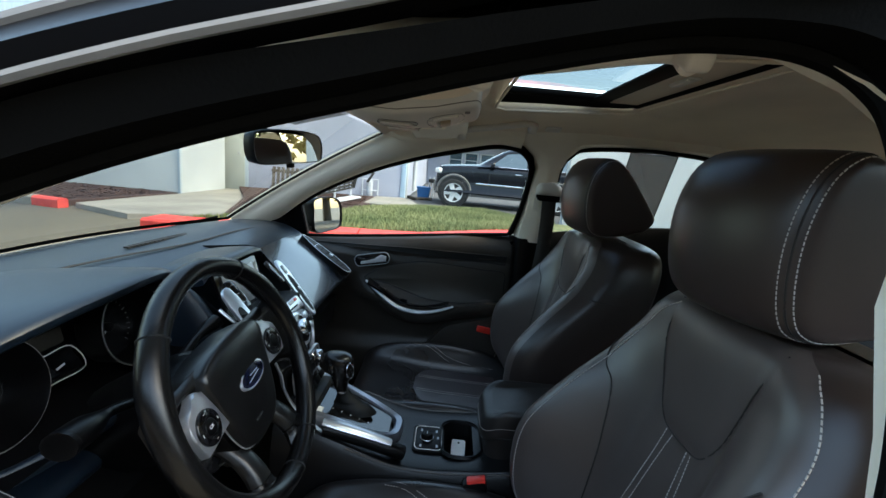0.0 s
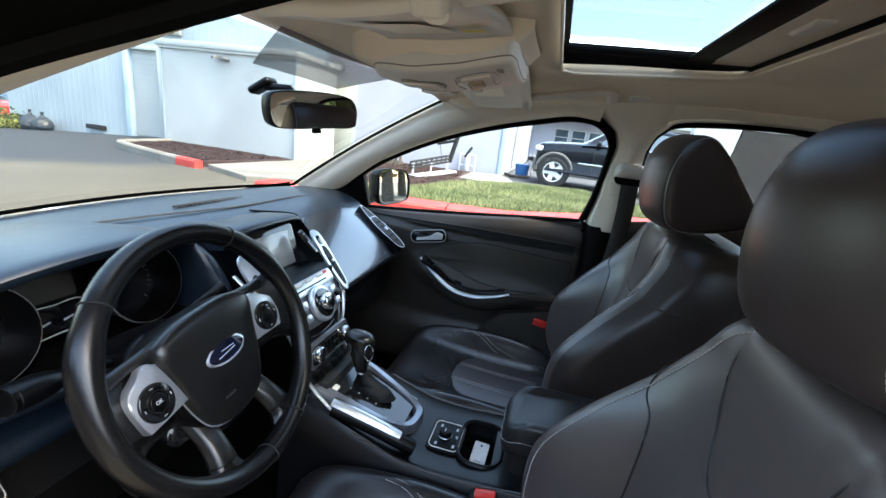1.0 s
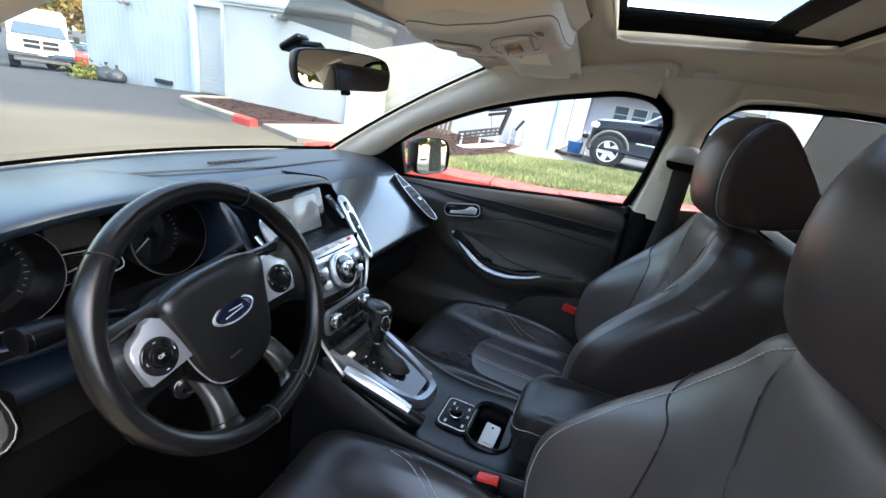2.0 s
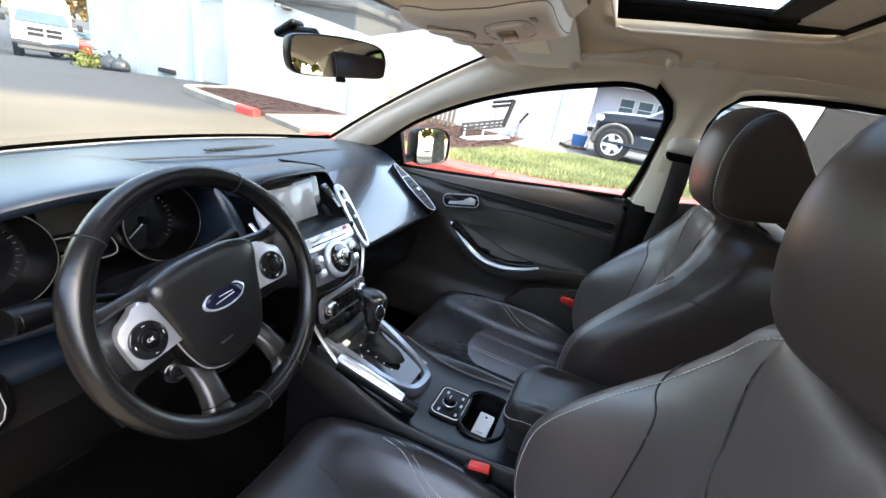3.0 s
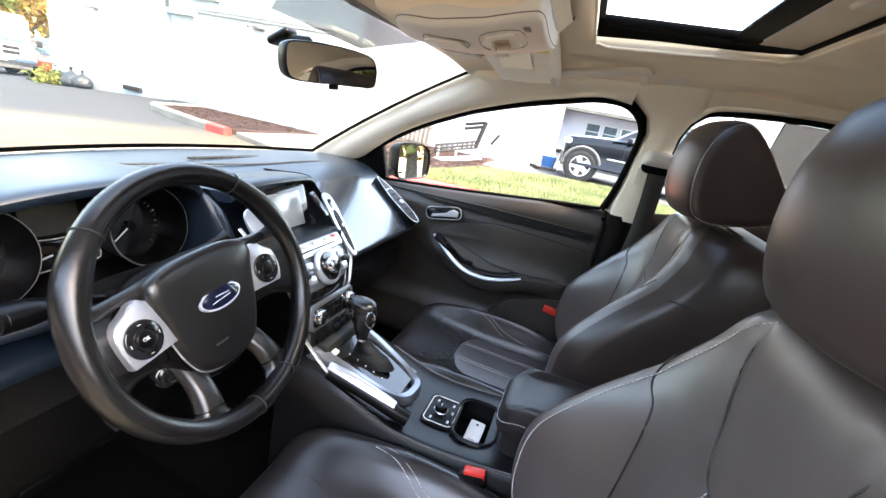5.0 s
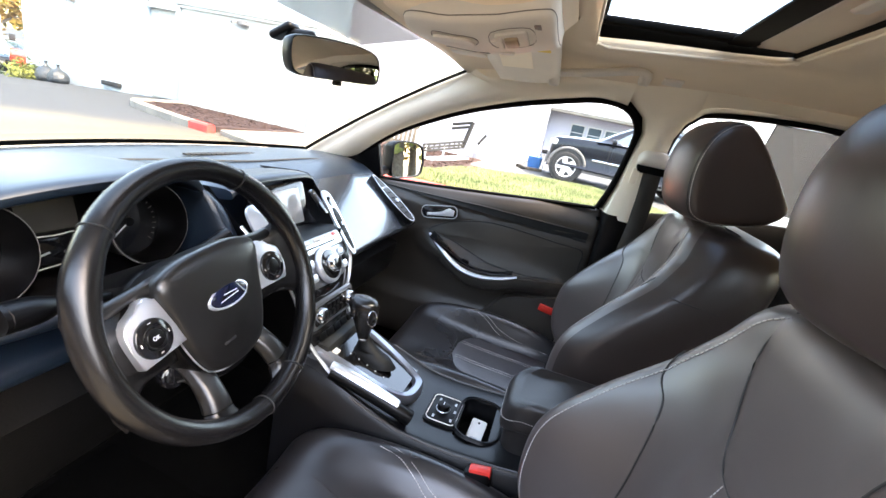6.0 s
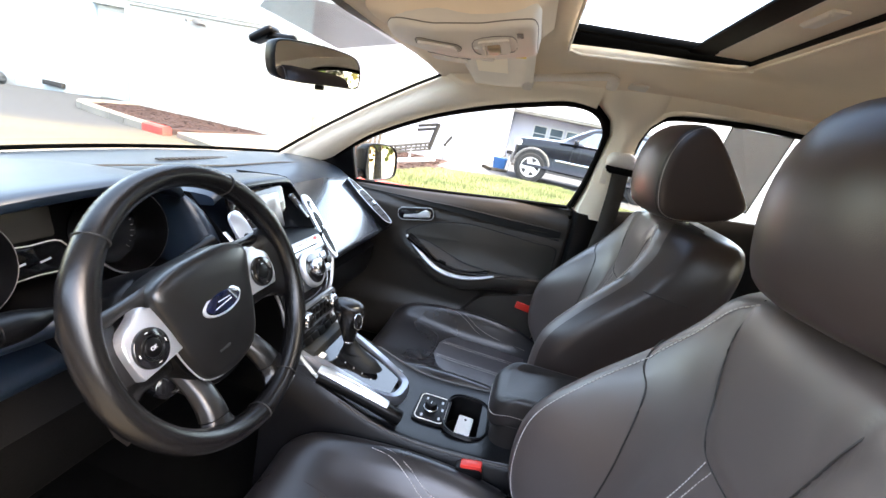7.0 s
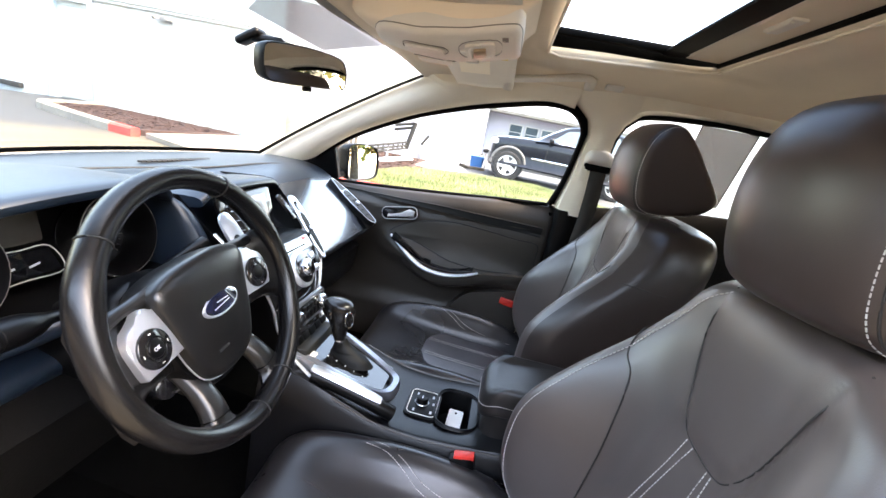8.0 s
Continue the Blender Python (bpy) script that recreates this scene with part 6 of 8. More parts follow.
for k, dz in ((1.03, 0.030), (1.03, 0.004), (1.0, -0.001), (0.95, -0.003), (0.6, -0.003), (0.2, -0.003), (0.02, -0.003)):
    rows.append([Vector((q.x * k, -0.20 + (q.y + 0.20) * k, plate_z(q.x * k, -0.20 + (q.y + 0.20) * k) + dz)) for q in ol])
part("plate", skin(rows, ring=True, caps=True), GREY_TRIM, oh, "stone-grey moulded lamp plate")
part("plate_gap", tube([r + Vector((0, 0, 0.002)) for r in rows[1]], 0.0010, 5, closed=True), OUTLINE, oh)
for s in (-1, 1):
    lens = part("reading_lamp", slab(round_rect(0.05, 0.07, 0.014, 4), 0.0045, 0.001, m=basis((s * 0.055, -0.160, plate_z(0.055, -0.16) - 0.0005), (1, 0, 0), (0, -1, 0.02))), GREY_TRIM, oh, "flush reading lamp lens")
    part("lamp_button", slab(round_rect(0.020, 0.026, 0.008, 4), 0.0045, 0.001, m=basis((s * 0.052, -0.235, plate_z(0.05, -0.235) - 0.0005), (1, 0, 0), (0, -1, 0.1))), GREY_TRIM, oh)
well = part("switch_well", slab(round_rect(0.066, 0.052, 0.006, 3), 0.004, 0.001, m=basis((-0.055, -0.258, plate_z(0.055, -0.258) - 0.0015), (1, 0, -0.11), (0, -1, 0.25))), GREY_TRIM, oh, "raised frame round the sunroof switch")
part("sunroof_switch", box(0.040, 0.022, 0.010, 0.004, m=pose(-0.055, -0.258, plate_z(0.055, -0.258) - 0.0060, -14, 6)), BROWN_LENS, well, "brown rocker of the sunroof switch")
part("switch_lip", box(0.044, 0.006, 0.012, 0.003, m=pose(-0.055, -0.242, plate_z(0.055, -0.242) - 0.0055, -14, 6)), GREY_TRIM, well)
for pts in ([(0.030, -0.125), (0.055, -0.118), (0.078, -0.130), (0.084, -0.165), (0.070, -0.196), (0.045, -0.200), (0.030, -0.180)], [(0.018, -0.228), (0.092, -0.228), (0.094, -0.288), (0.018, -0.288)]):
    for s in ((-1, 1) if len(pts) > 4 else (-1,)):
        part("outline", tube(spline([(s * x, y, plate_z(x, y) - 0.0034) for x, y in pts], 4, True), 0.0006, 5, closed=True), OUTLINE, oh)
for i in range(5):
    part("microphone_slot", box(0.0022, 0.010, 0.002, m=pose(-0.106 + 0.0055 * i, -0.300, plate_z(0.09, -0.300) - 0.003, -8)), CLAD, oh)

# sun visors, folded up
for s in (-1, 1):
    vis = thing("sun_visor", "beige cloth sun visor folded against the roof", "sun visor", "sun visors", at=(s * 0.32, -0.15, 1.36))
    rows = []
    for v in range(7):
        y = -0.115 - 0.200 * v / 6
        rows.append([Vector((s * x, y - 0.18 * x * x * (1 - v / 6) * 0.8, head_z(x, y) - 0.018 - 0.013 * smooth_step(0.15, 0.40, x) - 0.006 * math.sin(math.pi * v / 6))) for x in (0.130, 0.16, 0.24, 0.32, 0.40, 0.47, 0.495)])
    body = part("board", skin(rows), GREY_TRIM, vis, "stone-coloured visor board")
    shell(body, 0.014, 0)
    part("mirror_flap", skin([[Vector((s * x, y, head_z(x, y) - 0.0345 - 0.013 * smooth_step(0.15, 0.40, x))) for x in (0.22, 0.26, 0.30, 0.34, 0.38)] for y in (-0.17, -0.21, -0.25)]), BEIGE_TRIM, vis)
    part("warning_label", skin([[Vector((s * x, y, head_z(x, y) - 0.0345 - 0.013 * smooth_step(0.15, 0.40, x))) for x in (0.225, 0.26)] for y in (-0.265, -0.295)]), LABEL_YELLOW, vis, "yellow and white warning label")

# grab handles
for s in (-1, 1):
    g = thing("grab_handle", "beige folding grab handle on the roof rail", "grab handle", "grab handles", at=(s * 0.49, -0.4, 1.36))
    ln = spline([(s * 0.478, -0.300, 1.322), (s * 0.458, -0.303, 1.340), (s * 0.450, -0.330, 1.347), (s * 0.446, -0.40, 1.359), (s * 0.441, -0.49, 1.376), (s * 0.446, -0.522, 1.377), (s * 0.466, -0.528, 1.360)], 5)
    part("bar", tube([q - Vector((0, 0, 0.006)) for q in ln], 0.0125, 10, flat=0.8), GREY_TRIM, g)
    for x, y, z in ((0.486, -0.300, 1.326), (0.474, -0.528, 1.364)):
        part("foot", box(0.040, 0.030, 0.026, 0.008, 3, m=pose(s * x, y, z, 0, s * 30)), GREY_TRIM, g)
# small coat hook
hk = thing("coat_hook", "small beige coat hook on the roof", "hook", at=(0.49, -0.60, 1.37))
part("hook", box(0.035, 0.05, 0.010, 0.004, m=pose(0.50, -0.60, head_z(0.5, -0.6) - 0.002, 0, 15)), GREY_TRIM, hk)

# ======== rear-view mirror ========
mir = thing("rear_view_mirror", "black-framed rear-view mirror on the windscreen", "rear-view mirror", at=(-0.02, 0.08, 1.23))
mm = basis((-0.014, 0.077, 1.228), (0.957, -0.300, 0.068), (0.02, 0.014, 1))
ol = [(p.x, p.y) for p in spline([(x, y, 0) for x, y in ((-0.104, 0.034), (-0.06, 0.039), (0.0, 0.040), (0.06, 0.037), (0.098, 0.029), (0.112, 0.010), (0.112, -0.014), (0.102, -0.029), (0.05, -0.031), (0.0, -0.031), (-0.06, -0.031), (-0.100, -0.027), (-0.112, -0.010), (-0.113, 0.018))], 4, True)]
rows = []
for k, z in ((0.75, -0.030), (0.95, -0.022), (1.02, -0.006), (1.02, 0.003), (1.0, 0.006), (0.955, 0.005), (0.95, 0.003)):
    rows.append([mm @ Vector((x * (1 - (1 - k) * 0.5), y * k, z)) for x, y in ol])
part("housing", skin(rows, ring=True, caps=True), HARD, mir, "black plastic housing")
part("mirror_face", slab([(x * 0.978, y * 0.952) for x, y in ol], 0.0015, m=mm @ pose(0, 0, 0.0030)), MIRROR, mir, "mirror glass", smooth=False)
part("dip_tab", box(0.022, 0.010, 0.008, 0.003, m=mm @ pose(0.0, -0.036, 0.0)), HARD, mir)
foot = windscreen(-0.045, 0.79)
part("stem", tube([mm @ Vector((-0.02, 0.02, -0.025)), Vector((-0.03, 0.13, 1.268)), foot + Vector((0, -0.008, -0.010))], 0.008, 10), HARD, mir, "black mounting stem")
part("mount", box(0.036, 0.055, 0.016, 0.007, 3, m=pose(foot.x, foot.y - 0.004, foot.z - 0.010, -30)), HARD, mir, "black mount on the glass")


# ======== outside ========
def ground_z(x, y):
    return -0.066 * max(0.0, min(y, 40) - 10.5)


def noise_mat(name, a, b, size, rough, bump=0.4, bump_size=60.0):
    return material(name, a, rough, grain=bump, grain_size=bump_size, color2=b, tone=0.12, tone_size=size, detail=8.0)


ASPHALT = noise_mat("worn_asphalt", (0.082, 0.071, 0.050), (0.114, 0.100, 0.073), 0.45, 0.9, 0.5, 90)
DARK_ASPHALT = noise_mat("dark_asphalt", (0.050, 0.051, 0.053), (0.078, 0.079, 0.082), 0.6, 0.9, 0.5, 90)
CONCRETE = noise_mat("concrete", (0.19, 0.175, 0.15), (0.26, 0.24, 0.205), 1.5, 0.85, 0.3, 60)
RED_PAINT = noise_mat("red_kerb_paint", (0.50, 0.035, 0.03), (0.66, 0.07, 0.05), 5, 0.6, 0.3, 60)
MULCH = noise_mat("bark_mulch", (0.032, 0.015, 0.011), (0.058, 0.026, 0.019), 9, 0.95, 1.0, 25)
TURF = noise_mat("turf", (0.095, 0.11, 0.04), (0.17, 0.175, 0.08), 3, 0.95, 1.0, 20)
BLADE = noise_mat("grass_blades", (0.12, 0.155, 0.055), (0.26, 0.265, 0.12), 1.2, 0.8, 0.2, 20)
WHITE_WALL = noise_mat("white_painted_metal", (0.44, 0.46, 0.46), (0.50, 0.52, 0.51), 0.8, 0.55, 0.05, 20)
SIDING = noise_mat("bluish_white_siding", (0.34, 0.40, 0.44), (0.39, 0.45, 0.485), 0.8, 0.5, 0.05, 20)
PALE_DOOR = noise_mat("pale_grey_door", (0.36, 0.37, 0.32), (0.42, 0.43, 0.375), 1.2, 0.6, 0.05, 20)
# lavender here holds the blue shade of the return wall as paint colour
LAVENDER = noise_mat("lavender_white_wall", (0.33, 0.345, 0.42), (0.38, 0.39, 0.46), 0.7, 0.6, 0.05, 20)
BLUE_EDGE = noise_mat("blue_trim", (0.42, 0.54, 0.66), (0.50, 0.62, 0.72), 2, 0.6, 0.05, 20)
DARK_PANEL = noise_mat("grey_brown_panel", (0.0115, 0.0105, 0.0095), (0.016, 0.0145, 0.0135), 1.0, 0.8, 0.1, 20)
LEAF = noise_mat("leaves", (0.07, 0.11, 0.02), (0.26, 0.25, 0.05), 1.5, 0.7, 0.3, 30)
AUTUMN = noise_mat("autumn_leaves", (0.25, 0.12, 0.03), (0.40, 0.28, 0.05), 1.5, 0.7, 0.3, 30)
BARK = noise_mat("bark", (0.09, 0.07, 0.05), (0.16, 0.13, 0.10), 8, 0.9, 0.8, 30)
TYRE = noise_mat("tyre_rubber", (0.015, 0.015, 0.015), (0.03, 0.03, 0.03), 20, 0.85, 0.3, 80)
CAR_BLACK = material("dark_blue_black_paint", (0.003, 0.0042, 0.008), 0.25, spec=0.35, tone=0.1, tone_size=2)
CAR_WHITE = material("white_car_paint", (0.72, 0.72, 0.70), 0.25, coat=0.6, tone=0.03, tone_size=2)
CAR_RED = material("red_car_paint", (0.50, 0.06, 0.03), 0.25, coat=0.6, tone=0.05, tone_size=2)
CAR_GLASS = material("dark_car_glass", (0.05, 0.08, 0.10), 0.05, coat=1.0, tone=0.1, tone_size=2)
CLADDING = material("grey_cladding", (0.16, 0.155, 0.15), 0.6, tone=0.1, tone_size=10)
LAMP = material("lamp_lens", (0.70, 0.70, 0.68), 0.1, coat=1.0, tone=0.1, tone_size=20)
GALV = noise_mat("galvanised_steel", (0.42, 0.43, 0.45), (0.56, 0.57, 0.60), 8, 0.45, 0.1, 40)
BLUE_BIN = material("blue_plastic_bin", (0.03, 0.14, 0.36), 0.4, tone=0.1, tone_size=6)
BAG = material("black_bag_film", (0.03, 0.035, 0.04), 0.35, grain=0.8, grain_size=12, tone=0.2, tone_size=5)

ys = [-250, -120, -60, -30, -15, -8, -4, 0, 3, 6, 8, 9.5, 10.5, 12, 14, 17, 20, 25, 32, 40, 60, 120, 250]
xs = [-250, -120, -60, -30, -15, -8, -4, 0, 3, 6, 9, 12, 16, 22, 30, 60, 120, 250]
ground = alone("ground", skin([[(x, y, ground_z(x, y)) for x in xs] for y in ys]), ASPHALT, "worn sandy asphalt lot, building shade painted in, running to the horizon", "ground", kind="structure", smooth=False)
# the building's shade is painted on the ground, greyer beyond a slanting, noisy border
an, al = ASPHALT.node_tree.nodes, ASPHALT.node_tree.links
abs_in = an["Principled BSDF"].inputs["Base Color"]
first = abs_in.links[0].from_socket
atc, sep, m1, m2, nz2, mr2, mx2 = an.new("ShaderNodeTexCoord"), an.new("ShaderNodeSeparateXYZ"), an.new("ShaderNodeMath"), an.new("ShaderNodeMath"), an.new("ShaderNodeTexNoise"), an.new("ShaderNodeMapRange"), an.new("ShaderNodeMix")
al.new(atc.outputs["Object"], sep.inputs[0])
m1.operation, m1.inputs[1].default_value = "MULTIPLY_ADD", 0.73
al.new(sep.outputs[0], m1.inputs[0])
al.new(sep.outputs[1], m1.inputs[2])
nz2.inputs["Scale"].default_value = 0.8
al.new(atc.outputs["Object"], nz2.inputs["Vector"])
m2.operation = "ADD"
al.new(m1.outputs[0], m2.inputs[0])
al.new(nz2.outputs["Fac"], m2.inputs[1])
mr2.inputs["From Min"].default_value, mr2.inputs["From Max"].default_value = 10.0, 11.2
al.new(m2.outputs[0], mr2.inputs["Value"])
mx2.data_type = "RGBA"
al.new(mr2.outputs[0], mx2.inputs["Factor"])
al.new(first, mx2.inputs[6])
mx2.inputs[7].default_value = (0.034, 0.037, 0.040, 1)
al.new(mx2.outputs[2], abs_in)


def sheet(outline, z, thick, name, mat, label, category, kind):
    return alone(name, slab(outline, thick, 0.01, 1, m=pose(0, 0, z)), mat, label, category, kind=kind)


def kerb(line, name, mats, w=0.16, h=0.15, label="", z0=0.0, step=0.9):
    """Kerb stones along a line, one by one."""
    pts = spline([(x, y, 0) for x, y in line], 8)
    run = thing(name, label, "kerb", kind="structure", at=(pts[0].x, pts[0].y, 0))
    acc = [0.0]
    for a, b in zip(pts, pts[1:]):
        acc.append(acc[-1] + (b - a).length)
    count = max(1, round(acc[-1] / step))
    for k in range(count):
        u0, u1 = acc[-1] * k / count + 0.006, acc[-1] * (k + 1) / count - 0.006
        sub = []
        for j in range(5):
            u = u0 + (u1 - u0) * j / 4
            sub.append(Vector([float(np.interp(u, acc, [p[c] for p in pts])) for c in range(3)]))
        rows2 = []
        for j, p in enumerate(sub):
            d = (sub[min(j + 1, 4)] - sub[max(j - 1, 0)]).normalized()
            nrm = Vector((-d.y, d.x, 0))
            g = z0 + ground_z(p.x, p.y)
            rows2.append([p + nrm * a + Vector((0, 0, g + b)) for a, b in ((w / 2, -0.05), (w / 2, h - 0.03), (w / 2 - 0.03, h), (-w / 2 + 0.03, h), (-w / 2, h - 0.03), (-w / 2, -0.05))])
        part("kerb_stone", skin(rows2, ring=True, caps=True), mats[k] if k < len(mats) else mats[-1], run)
    return run


# unseen plain brown wall, added to cut and darken light from the driver's side
alone("wall_west_unseen", box(0.3, 50, 3.8, 0.02, m=pose(-7.4, -4, 1.85)), noise_mat("brown_render", (0.07, 0.052, 0.042), (0.10, 0.075, 0.06), 0.8, 0.85, 0.3, 30), "unseen brown wall added to cut light from the driver's side", "wall", kind="structure", smooth=False)

# planting bed beside the white block, its kerb ends in red
sheet([(5.72, 5.85), (5.95, 7.0), (6.5, 8.45), (6.9, 8.75), (8.2, 8.9), (8.2, 5.45), (7.1, 5.55)], 0.0, 0.10, "planting_bed", MULCH, "reddish bark mulch bed by the white wall", "mulch bed", "structure")
kerb([(5.62, 5.72), (5.78, 6.5), (6.10, 7.5), (6.46, 8.45), (6.75, 8.72), (7.4, 8.82), (8.15, 8.9)], "kerb_bed", [RED_PAINT, CONCRETE, CONCRETE], label="pale concrete kerb with a red painted end", step=0.5)
sheet([(5.7, 5.6), (7.1, 5.5), (8.2, 5.4), (10.0, 5.4), (10.2, 3.0), (6.0, 3.2), (5.2, 4.4)], 0.0, 0.09, "pavement", CONCRETE, "pale concrete walk between bed and lawn", "pavement", "structure")

# lawn behind a red kerb, mulch behind it
sheet([(4.95, 3.4), (5.30, 2.2), (5.40, 1.2), (5.50, 0.5), (5.65, 0.05), (6.2, -0.65), (7.0, -2.0), (7.2, -12), (8.4, -12), (8.4, -2.6), (10.1, -1.1), (9.75, -0.3), (9.5, 0.4), (8.85, 1.1), (8.1, 1.6), (6.75, 1.88), (6.15, 2.1), (5.6, 2.9)], 0.0, 0.14, "lawn_soil", TURF, "mown grass strip behind the kerb", "lawn", "structure")
kerb([(4.80, 3.75), (4.80, 3.4), (4.88, 2.9), (5.04, 2.2), (5.13, 1.15), (5.24, 0.45), (5.40, -0.05), (5.96, -0.75), (6.74, -2.05), (6.95, -6.0)], "kerb_lawn", [RED_PAINT], w=0.48, h=0.16, label="red painted kerb along the lawn")
sheet([(5.6, 3.2), (6.2, 2.15), (6.8, 1.93), (8.15, 1.65), (9.0, 1.55), (10.9, 1.8), (10.6, 4.0), (10.2, 5.2), (8.0, 4.0)], 0.0, 0.15, "mulch_strip", MULCH, "reddish bark mulch before the long wall", "mulch bed", "structure")
sheet([(8.9, 1.15), (9.55, 0.45), (10.6, 0.75), (11.25, 1.05), (10.9, 1.75), (9.1, 1.72)], 0.0, 0.16, "stone_edge", CONCRETE, "pale stone edging by the wall", "edging", "structure")
sheet([(9.4, 0.4), (10.0, -1.2), (8.45, -2.7), (8.45, -12), (26, -12), (26, 1.0), (11.5, 1.0)], 0.0, 0.055, "side_drive", DARK_ASPHALT, "dark asphalt drive under the parked car", "drive", "structure")

# grass blades
rng = random.Random(4)
poly = [(4.95, 3.4), (5.30, 2.2), (5.40, 1.2), (5.50, 0.5), (5.65, 0.05), (6.2, -0.65), (7.0, -2.0), (8.3, -2.6), (10.1, -1.1), (9.75, -0.3), (9.5, 0.4), (8.85, 1.1), (8.1, 1.6), (6.75, 1.88), (6.15, 2.1), (5.6, 2.9)]


def inside(x, y, pl):
    hit = False
    for (x1, y1), (x2, y2) in zip(pl, pl[1:] + pl[:1]):
        if (y1 > y) != (y2 > y) and x < (x2 - x1) * (y - y1) / (y2 - y1) + x1:
            hit = not hit
    return hit


verts, faces = [], []
while len(faces) < 42000:
    x, y = rng.uniform(4.5, 10.2), rng.uniform(-2.6, 3.5)
    if not inside(x, y, poly):
        continue
    a, h, wd = rng.uniform(0, 6.3), rng.uniform(0.03, 0.085), rng.uniform(0.006, 0.014)
    dx, dy = math.cos(a) * wd, math.sin(a) * wd
    lx, ly = rng.uniform(-0.04, 0.04), rng.uniform(-0.04, 0.04)
    k = len(verts)
    verts += [(x - dx, y - dy, 0.137), (x + dx, y + dy, 0.137), (x + lx, y + ly, 0.14 + h)]
    faces.append((k, k + 1, k + 2))
me = bpy.data.meshes.new("grass")
me.from_pydata(verts, [], faces)
me.materials.append(BLADE)
tagged(new("grass", me), "short yellow-green grass blades on the lawn strip", "grass", kind="stuff")
# bark chips
verts, faces = [], []
for x0, x1, y0, y1, z, cnt, bed in ((5.9, 8.1, 5.6, 8.7, 0.105, 3500, [(5.85, 5.95), (6.08, 7.0), (6.62, 8.35), (7.0, 8.6), (8.05, 8.75), (8.05, 5.6), (7.1, 5.68)]),
                                    (6.2, 10.6, 1.6, 4.2, 0.155, 5500, [(5.9, 3.1), (6.3, 2.25), (6.9, 2.03), (8.2, 1.75), (9.0, 1.75), (10.7, 1.95), (10.4, 4.0), (8.0, 3.9)])):
    for _ in range(cnt):
        x, y = rng.uniform(x0, x1), rng.uniform(y0, y1)
        if not inside(x, y, bed):
            continue
        a, b, c = rng.uniform(0, 6.3), rng.uniform(0.02, 0.05), rng.uniform(0.008, 0.018)
        ca, sa = math.cos(a), math.sin(a)
        k = len(verts)
        for u, v in ((-b, -c), (b, -c), (b, c), (-b, c)):
            verts.append((x + u * ca - v * sa, y + u * sa + v * ca, z + rng.uniform(0, 0.02)))
        faces.append((k, k + 1, k + 2, k + 3))
me = bpy.data.meshes.new("bark_chips")
me.from_pydata(verts, [], faces)
me.materials.append(MULCH)
tagged(new("bark_chips", me), "loose reddish bark chips over the beds", "bark chips", kind="stuff")


# ---- the white metal building ----
def ribbed_wall(y0, y1, x, z0, z1, pitch=0.2, depth=0.005):
    n2 = int((y1 - y0) / pitch)
    prof = []
    for i in range(n2):
        y = y0 + (y1 - y0) * i / n2
        prof += [(y, 0), (y + pitch * 0.62, 0), (y + pitch * 0.72, -depth), (y + pitch * 0.90, -depth)]
    prof.append((y1, 0))
    bm = skin([[(x + d, y, z) for y, d in prof] for z in (z0, z1)])
    return bm


bld = thing("metal_building", "white metal workshop with roller door and flat canopy", "building", at=(9.5, 9, 0))
part("ribbed_wall", ribbed_wall(11.15, 15.55, 9.0, -0.6, 5.2), SIDING, bld, "bluish-white ribbed siding", smooth=False)
part("upper_wall", ribbed_wall(5.2, 11.15, 9.12, 2.25, 5.2), SIDING, bld, "bluish-white ribbed upper wall", smooth=False)
part("side_wall", box(9.0, 0.2, 6.0, m=pose(13.5, 15.65, 2.2)), SIDING, bld, smooth=False)
part("roof", box(9.0, 11.2, 0.2, 0.02, m=pose(13.3, 10.3, 5.3)), GALV, bld)
part("gutter", box(0.16, 11.2, 0.16, 0.02, m=pose(8.92, 10.3, 5.2)), WHITE_WALL, bld)
for y, w in ((11.13, 0.16), (10.02, 0.10)):
    part("door_jamb", box(0.20, w, 2.5, 0.01, m=pose(9.02, y, 1.05)), BLUE_EDGE if w > 0.12 else WHITE_WALL, bld, "blue steel door jamb" if w > 0.12 else "")
part("door_lintel", box(0.22, 1.2, 0.12, 0.01, m=pose(9.04, 10.58, 2.29)), WHITE_WALL, bld)
rd = part("roller_door", box(0.05, 1.0, 2.3, m=pose(9.12, 10.56, 1.12)), PALE_DOOR, bld, "white slatted roller door")
for i in range(18):
    part("slat", box(0.03, 0.98, 0.1235, 0.006, 1, m=pose(9.088, 10.56, 0.07 + 0.125 * i)), WHITE_WALL, rd)
part("white_block", box(1.8, 3.65, 2.34, 0.01, m=pose(8.98, 7.225, 1.15)), WHITE_WALL, bld, "smooth white front block", smooth=False)
part("cornice", box(1.95, 3.80, 0.13, 0.015, m=pose(8.96, 7.225, 2.36)), WHITE_WALL, bld, "projecting white cornice")
part("cornice_fillet", box(1.88, 3.72, 0.06, 0.01, m=pose(8.96, 7.225, 2.265)), WHITE_WALL, bld)
for y in (9.03, 5.42):
    part("corner_strip", box(0.05, 0.06, 2.36, 0.005, m=pose(8.075, y, 1.15)), SIDING, bld)
lamp = part("wall_lamp", box(0.10, 0.20, 0.10, 0.015, m=pose(8.03, 7.26, 2.13)), CLADDING, bld, "grey twin wall floodlight")
part("lamp_head", box(0.12, 0.12, 0.06, 0.015, m=pose(7.95, 7.10, 2.10, 0, 20, 20)), CLADDING, lamp)
part("lamp_head", box(0.12, 0.10, 0.06, 0.015, m=pose(7.95, 7.42, 2.13, 0, -20, -20)), CLADDING, lamp)
